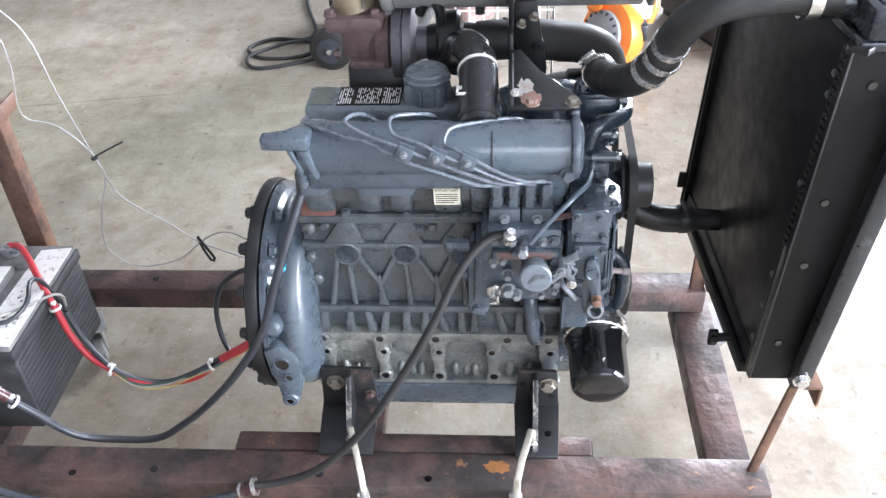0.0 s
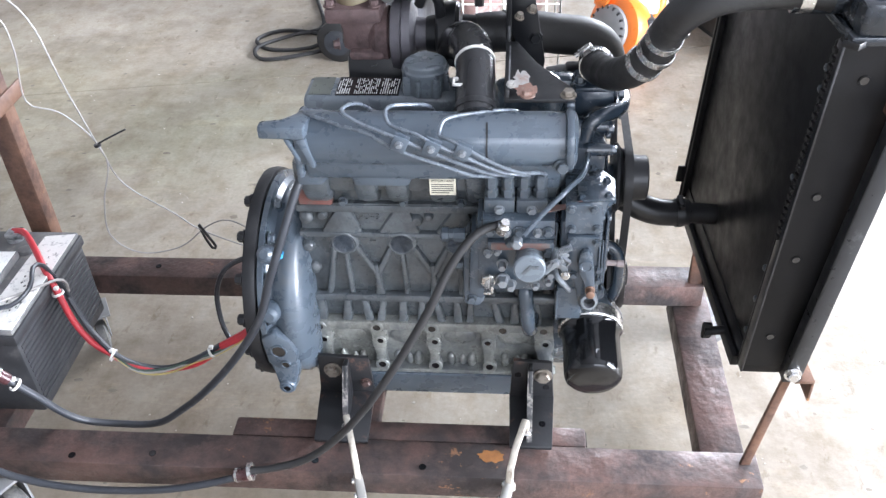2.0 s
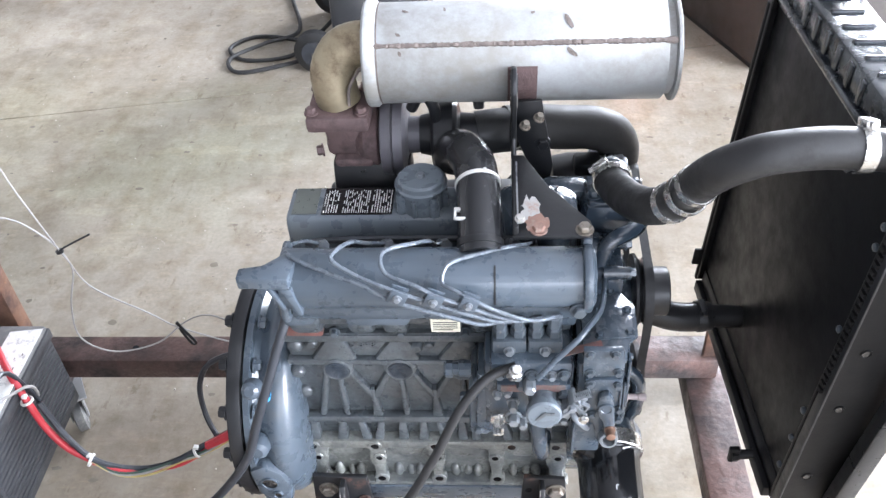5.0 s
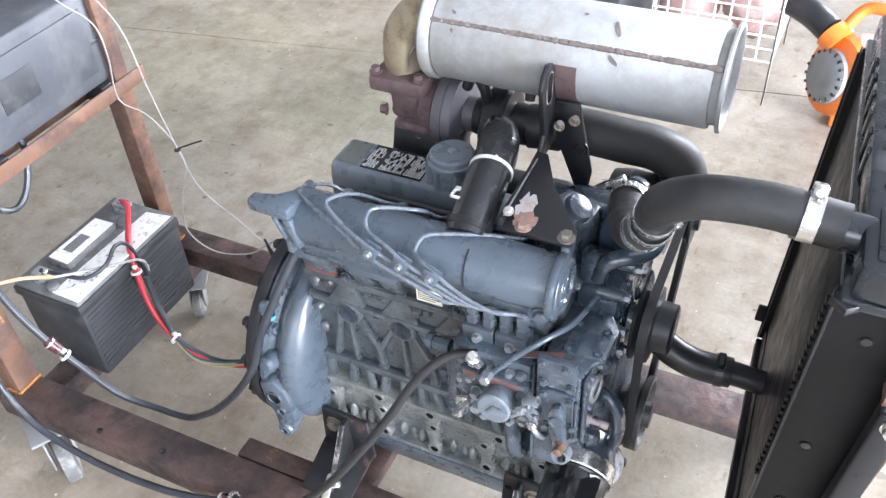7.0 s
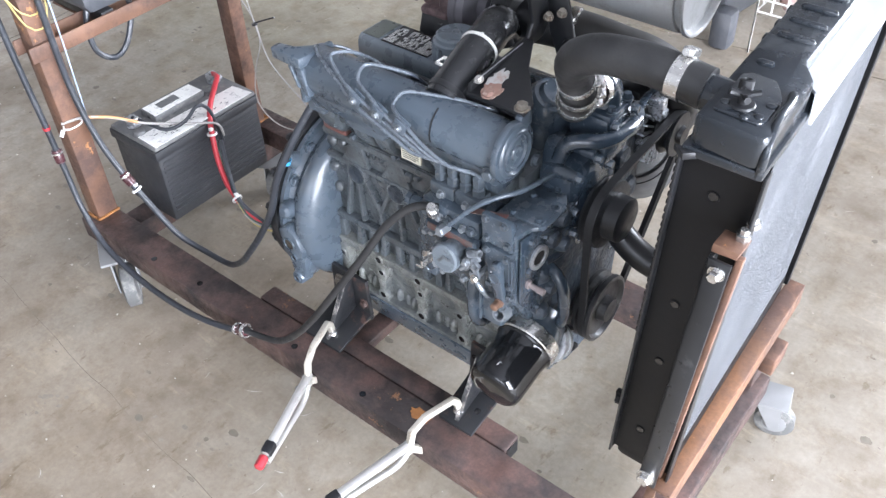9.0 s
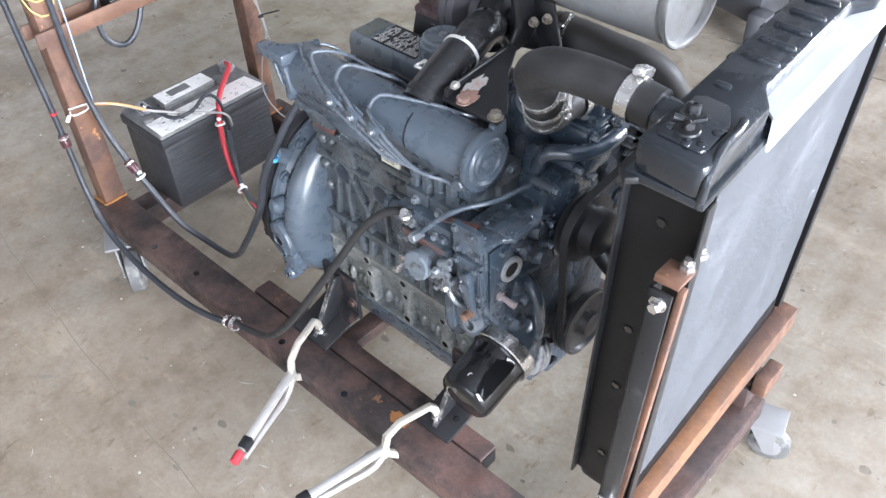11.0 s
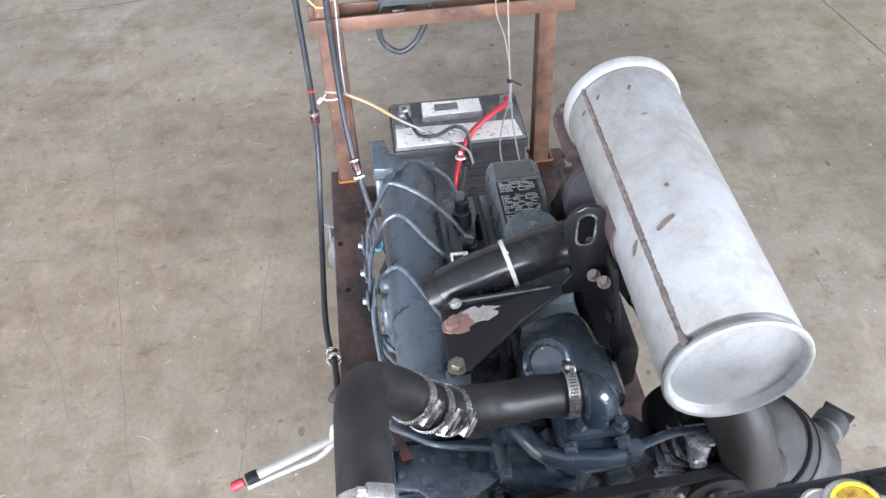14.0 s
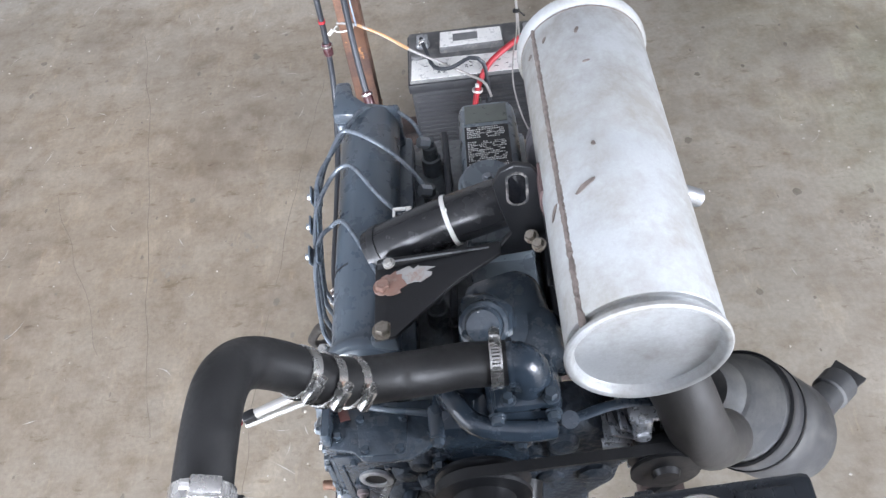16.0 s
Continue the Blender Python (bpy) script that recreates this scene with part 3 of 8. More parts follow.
def hole(parent, p, r=0.006):
    # disc on the face paints the dark of the bore
    bm = bmesh.new()
    lathe(bm, p, (0, 0, 1), [(-0.01, r), (0.0012, r)], 14)
    return part("drilled_hole", bm, M_HOLESHADE, parent, "black disc painting the dark of a drilled hole")


for hx, hy in ((-0.465, 1.152), (-0.013, 1.145), (-0.60, 1.142), (-0.19, 1.15)):
    hole(front_rail, (hx, hy, RZ1))
for hx in (-0.42, -0.62):
    hole(rear_rail, (hx, 1.64, RZ1))
bm = bmesh.new()
random.seed(31)
prism(bm, [(0.097 + (0.022 + random.uniform(-0.004, 0.004)) * math.cos(i * 0.3142), 1.172 + (0.012 + random.uniform(-0.003, 0.003)) * math.sin(i * 0.3142), RZ1 - 0.0005) for i in range(20)], (0, 0, 0.0011))
part("rust_patch", bm, M_WELD, front_rail, "bright orange rust patch")


def caster(x, y, turn, size=1.0):
    c = thing("caster", (x, y, 0), "small plate caster with a grey rubber wheel", "caster", "casters of the stand")
    R = Matrix.Translation((x, y, 0)) @ Matrix.Rotation(radians(turn), 4, "Z") @ Matrix.Scale(size, 4)

    def put(name, bm, material, label=""):
        bmesh.ops.transform(bm, matrix=R, verts=bm.verts)
        return part(name, bm, material, c, label)
    bm = bmesh.new()
    lathe(bm, (0.018, -0.011, 0.034), (0, 1, 0), [(0, 0.026), (0.003, 0.033), (0.019, 0.033), (0.022, 0.026)], 28)
    w = put("wheel", bm, M_TYRE)
    bm = bmesh.new()
    lathe(bm, (0.018, -0.0125, 0.034), (0, 1, 0), [(0, 0.012), (0.001, 0.02), (0.024, 0.02), (0.025, 0.012)], 20)
    bmesh.ops.transform(bm, matrix=R, verts=bm.verts)
    hub = part("hub", bm, M_GREYP, w)
    hub.matrix_parent_inverse = Matrix()
    for s in (-1, 1):
        bm = bmesh.new()
        prism(bm, [(-0.02, s * 0.017, 0.088), (0.022, s * 0.017, 0.088), (0.028, s * 0.017, 0.03), (0.012, s * 0.017, 0.024), (-0.014, s * 0.017, 0.07)], (0, -s * 0.0025, 0))
        put("fork_arm", bm, M_GREYP)
    bm = bmesh.new()
    box(bm, (-0.032, -0.028, 0.0875), (0.034, 0.028, 0.0925), 0.002)
    put("top_plate", bm, M_GREYP)
    return c


caster(0.53, 1.66, 15, 1.12)
caster(-0.785, 1.62, -60, 1.02)
caster(-0.765, 1.15, 330, 1.55)
caster(0.49, 1.18, 160)

# ---- the engine ----
engine = thing("diesel_engine", (0, 1.395, 0.195), "blue-grey painted four-cylinder diesel engine with worn cast block", "engine")
CY, CZ = 1.395, 0.41
F = 1.312          # the block's front face

bm = bmesh.new()
prism(bm, yz(-0.2, [(1.304, 0.266), (1.49, 0.266), (1.48, 0.19), (1.316, 0.19)]), (0.388, 0, 0), 0.008)
box(bm, (-0.205, 1.296, 0.2555), (0.197, 1.497, 0.2615), 0.002)
prism(bm, yz(-0.06, [(1.316, 0.2), (1.47, 0.2), (1.46, 0.183), (1.325, 0.183)]), (0.11, 0, 0), 0.006)
sump = part("oil_sump", bm, M_PAINT, engine, "smooth blue-grey pressed sump")
for i in range(8):
    bolt(sump, (-0.185 + i * 0.053, 1.303, 0.2545), (0, -0.2, -1), 0.005, 0.004)

# crankcase skirt: a flanged face with recessed pockets between bolted bars
bm = bmesh.new()
box(bm, (-0.205, 1.3165, 0.262), (0.197, 1.49, 0.374), 0.006)
crankcase = part("crankcase", bm, M_CRANKCASE, engine, "worn pale grey cast iron with rusty bolt holes")
for lo, hi in (((-0.207, 1.297, 0.3595), (0.199, 1.5, 0.377)), ((-0.206, 1.297, 0.262), (0.198, 1.34, 0.2705))):
    bm = bmesh.new()
    box(bm, lo, hi, 0.0025)
    part("flange", bm, M_CRANKCASE, crankcase)
BARS = [-0.188, -0.093, -0.002, 0.089, 0.18]
for i, x in enumerate(BARS):
    bm = bmesh.new()
    w = 0.0125 if 0 < i < 4 else 0.0165
    # a waisted web between rounded pockets
    side = [(0.0, 1.35), (0.004, 0.95), (0.014, 0.72), (0.028, 0.62), (0.044, 0.68), (0.058, 0.95), (0.068, 1.0), (0.078, 0.9), (0.088, 1.0), (0.095, 1.5), (0.099, 2.1)]
    outline = [(x + w * k, 0.266 + h) for h, k in side] + [(x - w * k, 0.266 + h) for h, k in side[::-1]]
    prism(bm, xz(1.2975, outline), (0, 0.022, 0), 0.0025)
    part("web", bm, M_CRANKCASE, crankcase)
    for dx, z, r in ((-0.002, 0.365, 0.006), (0.002, 0.336, 0.005), (0.001, 0.281, 0.0062)):
        if i == 3:
            dx = {0.365: 0.023, 0.336: -0.002}.get(z, dx)
        bm = bmesh.new()
        lathe_loop(bm, (x + dx, 1.3045, z), (0, -1, 0), [(0, r), (0, r * 2.0), (0.0068, r * 1.95), (0.0082, r * 1.75), (0.0084, r * 1.05)], 22)
        boss = part("bolt_boss", bm, M_CRANKCASE, crankcase)
        # flat black disc paints the shaded bolt hole
        bm = bmesh.new()
        lathe(bm, (x + dx, 1.2968, z), (0, -1, 0), [(-0.004, r * 1.08), (0.0, r * 1.08)], 14)
        part("bolt_hole", bm, M_HOLESHADE, boss)
    if i < 4:
        c = x + 0.0465
        # soft upright knuckles at the foot of each pocket and a shallow swelling above
        for dx, z, r, h, sq in ((-0.02, 0.28, 0.008, 0.009, 2.1), (0.0, 0.277, 0.007, 0.006, 2.0), (0.015, 0.279, 0.0085, 0.01, 2.0), (-0.004, 0.332, 0.028, 0.005, 0.6)):
            bm = bmesh.new()
            prof = [(-0.003, r)] + [(h * math.sin(radians(a)), r * math.cos(radians(a))) for a in range(0, 91, 15)]
            lathe(bm, (c + dx, 1.317, z), (0, -1, 0), prof, 18, sq)
            part("cast_swelling", bm, M_CRANKCASE, crankcase)

# block with cast ribs, pads and core plugs
bm = bmesh.new()
box(bm, (-0.198, F + 0.002, 0.376), (0.2, 1.478, 0.606), 0.006)
block = part("cylinder_block", bm, M_CAST, engine, "grey cast block with raised crossing ribs")


def casting(name, pts, depth, bev=0.004):
    """A raised shape on the block's front face."""
    bm = bmesh.new()
    prism(bm, xz(F - depth, pts), (0, depth + 0.006, 0), bev)
    return part(name, bm, M_CAST, block)


def leg(x0, z0, x1, z1, w0, w1, depth=0.009):
    a, b = Vector((x0, z0)), Vector((x1, z1))
    n = (b - a).normalized()
    p = Vector((-n.y, n.x))
    casting("rib", [tuple(a + p * w0), tuple(b + p * w1), tuple(b - p * w1), tuple(a - p * w0)], depth)


casting("rail", [(-0.2, 0.418), (0.2, 0.418), (0.2, 0.433), (-0.2, 0.433)], 0.012)
casting("rail", [(-0.2, 0.544), (0.2, 0.542), (0.2, 0.553), (-0.2, 0.555)], 0.008)
casting("rail", [(-0.2, 0.592), (0.2, 0.592), (0.2, 0.606), (-0.2, 0.606)], 0.009)
HOLES = [-0.132, -0.0435, 0.044, 0.1325]
for cx in HOLES:
    casting("pad", [(cx - 0.004, 0.6), (cx + 0.013, 0.6), (cx + 0.031, 0.55), (cx - 0.036, 0.55)], 0.006)
    casting("pad", [(cx - 0.024, 0.549), (cx + 0.024, 0.549), (cx + 0.023, 0.53), (cx + 0.014, 0.514), (cx - 0.012, 0.514), (cx - 0.023, 0.53)], 0.0075)
    leg(cx - 0.0165, 0.526, cx - (0.034 if cx < -0.1 else 0.041), 0.43 if cx < -0.1 else 0.472, 0.0045, 0.0055, 0.0085)
    leg(cx - 0.0005, 0.52, cx + 0.003, 0.43, 0.0038, 0.005, 0.008)
    leg(cx + 0.0165, 0.528, cx + 0.0455, 0.474, 0.0045, 0.0055, 0.0085)
    casting("rib", [(cx + 0.0415, 0.492), (cx + 0.049, 0.492), (cx + 0.0515, 0.46), (cx + 0.057, 0.43), (cx + 0.04, 0.43), (cx + 0.0425, 0.462)], 0.0088, 0.003)
    bm = bmesh.new()
    lathe_loop(bm, (cx, F + 0.002, 0.534), (0, -1, 0), [(-0.004, 0.0155), (-0.004, 0.0225), (0.0098, 0.021), (0.0112, 0.0185), (0.01, 0.0158)], 26)
    ringp = part("core_ring", bm, M_CAST, block)
    # dark disc paints the shadow inside the deep core hole
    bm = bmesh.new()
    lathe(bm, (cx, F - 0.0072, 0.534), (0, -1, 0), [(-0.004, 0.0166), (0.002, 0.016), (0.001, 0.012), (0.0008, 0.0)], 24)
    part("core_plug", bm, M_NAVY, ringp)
for x0, x1, w in ((-0.182, -0.184, 0.006), (-0.139, -0.143, 0.0065), (-0.113, -0.105, 0.0055), (-0.08, -0.088, 0.0055), (-0.049, -0.05, 0.0065), (-0.018, -0.02, 0.006), (0.003, 0.013, 0.005), (0.038, 0.04, 0.006), (0.06, 0.059, 0.005), (0.096, 0.108, 0.0055), (0.131, 0.131, 0.006), (0.165, 0.167, 0.006)):
    casting("rib", [(x1 - w - 0.002, 0.374), (x1 + w + 0.002, 0.374), (x0 + w * 0.8, 0.424), (x0 - w * 0.8, 0.424)], 0.0105, 0.003)
for x, z, r in ((-0.186, 0.578, 0.012), (-0.162, 0.583, 0.009), (-0.19, 0.523, 0.011), (-0.186, 0.48, 0.012), (-0.018, 0.575, 0.01), (0.0, 0.582, 0.008)):
    bm = bmesh.new()
    lathe(bm, (x, F + 0.004, z), (0, -1, 0), [(0, r), (0.007, r * 0.9), (0.0105, r * 0.62), (0.0115, 0.001)], 16)
    part("cast_boss", bm, M_CAST, block)
for txt, x, z, size in (("24348", -0.112, 0.578, 0.015), ("LL", -0.095, 0.537, 0.011)):
    bm = bmesh.new()
    cu = bpy.data.curves.new("cast_number", "FONT")
    cu.body, cu.size, cu.extrude = txt, size, 0.0012
    tmp = new("cast_number", cu)
    me = tmp.to_mesh()
    me.transform(pose(x, F + 0.001, z - 0.004, 90, 0, 0))
    bm.from_mesh(me)
    tmp.to_mesh_clear()
    bpy.data.objects.remove(tmp)
    part("cast_number", bm, M_CAST, block, "raised cast numerals")

# cylinder head
bm = bmesh.new()
box(bm, (-0.195, F - 0.006, 0.6035), (0.2, 1.48, 0.6075))
box(bm, (-0.193, F, 0.607), (0.2, 1.478, 0.672), 0.006)
for x, w in ((-0.158, 0.02), (-0.085, 0.017), (-0.04, 0.017), (0.026, 0.02), (0.075, 0.017), (0.12, 0.017), (0.17, 0.018)):
    prism(bm, yz(x - w, [(F + 0.01, 0.61), (F - 0.008, 0.612), (1.291, 0.624), (1.28, 0.642), (1.274, 0.66), (1.272, 0.69), (F + 0.01, 0.69)]), (2 * w, 0, 0), 0.009)
box(bm, (-0.19, 1.29, 0.64), (0.19, F + 0.01, 0.69), 0.006)
head = part("cylinder_head", bm, M_CAST, engine, "dirty cast head with open port arches")
for x in (-0.125, -0.0355, 0.05):
    bolt(head, (x, F - 0.007, 0.613), (0, -1, 0), 0.0055, 0.007)
bm = bmesh.new()
box(bm, (-0.192, F - 0.012, 0.607), (-0.14, F + 0.004, 0.66), 0.004)
part("port_cover", bm, M_REDPAINT, head, "faded red-brown cover patch")

# intake manifold: a long rounded casting with flanges
bm = bmesh.new()
MYC, MZC, MRR = 1.279, 0.7365, 0.0375
sec = [(MYC + MRR * math.cos(radians(a)), MZC + MRR * math.sin(radians(a))) for a in range(0, 360, 10)]
prism(bm, yz(-0.168, sec), (0.364, 0, 0), 0.004)
prism(bm, yz(-0.16, [(1.25, 0.715), (1.256, 0.69), (1.262, 0.68), (1.31, 0.68), (1.31, 0.74)]), (0.35, 0, 0), 0.006)
sec2 = [(MYC + 0.044 * math.cos(radians(a)), MZC + 0.044 * math.sin(radians(a))) for a in range(0, 360, 10)]
prism(bm, yz(0.194, sec2), (0.012, 0, 0), 0.004)
prism(bm, yz(0.194, [(1.29, 0.77), (1.318, 0.76), (1.318, 0.784), (1.292, 0.784)]), (0.012, 0, 0), 0.004)
prism(bm, xz(1.262, [(-0.176, 0.668), (-0.142, 0.668), (-0.128, 0.684), (-0.1, 0.684), (-0.094, 0.668), (-0.02, 0.668), (-0.012, 0.684), (0.056, 0.684), (0.064, 0.684), (0.092, 0.684), (0.1, 0.668), (0.19, 0.668), (0.19, 0.7), (-0.176, 0.7)]), (0, 0.066, 0), 0.004)
manifold = part("intake_manifold", bm, M_PAINT, engine, "smooth blue-grey painted casting with a bulged barrel")
# thin proud strip in black paints the step's shaded slit
bm = bmesh.new()
prism(bm, yz(0.0895, [(MYC + (MRR + 0.0006) * math.cos(radians(a)), MZC + (MRR + 0.0006) * math.sin(radians(a))) for a in range(115, 200, 9)] + [(1.25, 0.735)]), (0.0022, 0, 0))
part("cast_step", bm, M_RUBBER, manifold, "narrow black strip painting the shade of a step in the casting")
bm = bmesh.new()
lathe(bm, (0.2055, MYC, MZC), (1, 0, 0), [(0, 0.037), (0.003, 0.035), (0.0045, 0.031), (0.003, 0.029), (0.0015, 0.026), (0.0045, 0.024), (0.005, 0.02), (0.002, 0.018), (0.002, 0.012), (0.0045, 0.01), (0.0048, 0.001)], 36)
part("end_cap", bm, M_PAINT, manifold)
bolt(manifold, (0.19, 1.243, 0.716), (0.1, -1, 0), 0.0085, 0.007)
bolt(manifold, (0.207, 1.325, 0.7), (1, 0, 0), 0.008, 0.006)
# lug at the flywheel end
bm = bmesh.new()
prism(bm, xy(0.757, [(-0.213, 1.238), (-0.15, 1.236), (-0.145, 1.275), (-0.16, 1.285), (-0.185, 1.262), (-0.213, 1.257)]), (0, 0, 0.019), 0.004)
prism(bm, xz(1.238, [(-0.165, 0.757), (-0.15, 0.757), (-0.14, 0.712), (-0.148, 0.712)]), (0, 0.012, 0), 0.003)
prism(bm, xz(1.238, [(-0.18, 0.757), (-0.172, 0.757), (-0.16, 0.722), (-0.165, 0.722)]), (0, 0.012, 0), 0.003)
box(bm, (-0.172, 1.246, 0.69), (-0.16, 1.32, 0.765), 0.005)
part("mounting_lug", bm, M_PAINT, manifold, "worn cast lug")
# data sticker on the head
bm = bmesh.new()
box(bm, (0.009, 1.2695, 0.65), (0.046, 1.2725, 0.679))
st = part("warning_sticker", bm, M_LABELY, head, "small yellowed paper warning sticker")
bm = bmesh.new()
cu = bpy.data.curves.new("t", "FONT")
cu.body, cu.size, cu.extrude = "IMPORTANT", 0.0058, 0.0002
tmp = new("t", cu)
me = tmp.to_mesh()
me.transform(pose(0.0115, 1.2692, 0.672, 90, 0, 0))
bm.from_mesh(me)
tmp.to_mesh_clear()
bpy.data.objects.remove(tmp)
for i in range(5):
    box(bm, (0.0115, 1.2691, 0.6535 + i * 0.0034), (0.0425 - 0.006 * (i == 0), 1.2695, 0.6547 + i * 0.0034))
part("printing", bm, M_PRINT, st, "small dark printing")

# rocker cover with plate and breather cap
RT = 0.737
bm = bmesh.new()
prism(bm, xy(0.668, [(-0.19, 1.393), (0.2, 1.393), (0.2, 1.47), (-0.19, 1.47)]), (0, 0, 0.03), 0.006)
prism(bm, yz(-0.188, [(1.392, 0.67), (1.392, 0.722), (1.398, RT), (1.46, RT), (1.468, 0.722), (1.468, 0.67)]), (0.24, 0, 0), 0.007)
rocker = part("rocker_cover", bm, M_PLASTIC, engine, "smooth dark grey valve cover")
bm = bmesh.new()
prism(bm, xy(0.66, [(0.108, 1.385), (0.178, 1.374), (0.198, 1.4), (0.205, 1.448), (0.164, 1.478), (0.106, 1.468), (0.09, 1.445)]), (0, 0, 0.08), 0.016)
prism(bm, xy(0.7, [(0.132, 1.38), (0.186, 1.376), (0.195, 1.4), (0.186, 1.436), (0.152, 1.44), (0.128, 1.41)]), (0, 0, 0.053), 0.011)
lathe(bm, (0.172, 1.405, 0.744), (0.75, -0.1, 1), [(0, 0.028), (0.01, 0.026), (0.012, 0.022), (0.0115, 0.02), (0.019, 0.017), (0.021, 0.003)], 28)
prism(bm, yz(0.15, [(1.44, 0.7), (1.442, 0.74), (1.475, 0.742), (1.49, 0.72), (1.49, 0.69)]), (0.065, 0, 0), 0.01)
dome = part("cover_bulge", bm, M_GLOSS, rocker, "glossy domed end of the valve cover")
bm = bmesh.new()
for i in range(3):
    box(bm, (-0.0025, -0.009 + i * 0.007, 0.0), (0.0025, -0.005 + i * 0.007, 0.0006), 0, Matrix.Translation((0.178, 1.401, 0.7625)) @ V(0.75, -0.1, 1).to_track_quat("Z", "Y").to_matrix().to_4x4())
tagged(part("filler_marking", bm, M_PRINTW, dome, "small pale cast marking"), kind="stuff")
bm = bmesh.new()
lathe(bm, (-0.006, 1.424, RT - 0.002), (0, 0, 1), [(0, 0.03), (0.03, 0.0295), (0.031, 0.0345), (0.036, 0.035), (0.038, 0.032), (0.044, 0.031), (0.0465, 0.028), (0.0468, 0.009), (0.0463, 0.0)], 32)
cap = part("breather_cap", bm, M_PLASTIC, rocker, "round dark grey crankcase breather")
for i in range(4):
    a = i * math.pi / 2 + 0.6
    bm = bmesh.new()
    lathe(bm, (-0.006 + 0.031 * math.cos(a), 1.424 + 0.031 * math.sin(a), RT - 0.001), (0, 0, 1), [(0, 0.0075), (0.028, 0.0065), (0.031, 0.005)], 14)
    part("lug", bm, M_PLASTIC, cap)
    bm = bmesh.new()
    box(bm, (-0.0025, 0.028, RT), (0.0025, 0.0365, RT + 0.026), 0.0015, Matrix.Translation((-0.006, 1.424, 0)) @ Matrix.Rotation(a - 0.85, 4, "Z"))
    part("flute", bm, M_PLASTIC, cap)
    bolt(cap, (-0.006 + 0.033 * math.cos(a), 1.424 + 0.033 * math.sin(a), RT + 0.03), (0, 0, 1), 0.0035, 0.004, M_BOLT)
bolt(cap, (-0.006, 1.424, RT + 0.0445), (0, 0, 1), 0.005, 0.003, M_PIPE)
# printed plates on the cover
bm = bmesh.new()
box(bm, (-0.18, 1.402, RT - 0.0005), (-0.147, 1.456, RT + 0.0008))
part("blank_plate", bm, mat("faded_olive_plate", (0.12, 0.13, 0.115), 0.35, 0.1, 0.15, 30), rocker, "faded blank plate")
bm = bmesh.new()
box(bm, (-0.14, 1.4, RT - 0.0005), (-0.045, 1.456, RT + 0.0008))
plate = part("data_plate", bm, mat("glossy_black_plate", (0.02, 0.02, 0.021), 0.12, 0, 0.1, 40, coat=0.6), rocker, "black plate with rows of white printing")
random.seed(5)
bm = bmesh.new()
for x0, x1, step in ((-0.138, -0.118, 0.0034), (-0.112, -0.078, 0.003), (-0.073, -0.048, 0.0034)):
    x = x0
    while x < x1:
        y = 1.403
        while y < 1.45:
            w = random.uniform(0.0006, 0.0022)
            box(bm, (x, y, RT + 0.0008), (x + step * random.choice((0.36, 0.42, 0.5)), min(1.453, y + w), RT + 0.0012))
            y += w + random.uniform(0.0006, 0.0014)
            if random.random() < 0.07:
                y += 0.008
        x += step
part("printing", bm, M_PRINTW, plate, "rows of white printing")

# injector bodies and glow plugs between manifold and cover
for x in (-0.135, -0.05, 0.022, 0.11):
    bm = bmesh.new()
    lathe(bm, (x, 1.352, 0.668), (0, 0, 1), [(0, 0.014), (0.03, 0.013), (0.031, 0.01), (0.05, 0.0095), (0.051, 0.0075), (0.062, 0.007)], 12)
    inj = part("injector", bm, M_CAST, engine, "steel fuel injector")
    bm = bmesh.new()
    lathe(bm, (x + 0.004, 1.352, 0.727), (0.3, -1, 0.6), [(0, 0.0075), (0.014, 0.0075)], 6)
    part("union_nut", bm, M_PIPE, inj)
    bm = bmesh.new()
    lathe(bm, (x + 0.03, 1.372, 0.668), (0, 0, 1), [(0, 0.006), (0.04, 0.006), (0.041, 0.004), (0.05, 0.004)], 10)
    part("glow_plug", bm, M_BLACK, engine)
bm = bmesh.new()
tube(bm, [(-0.16, 1.372, 0.713), (-0.09, 1.374, 0.716), (0.02, 1.374, 0.716), (0.14, 1.372, 0.716)], 0.0045, 8)
part("glow_plug_bar", bm, M_CABLE, engine)

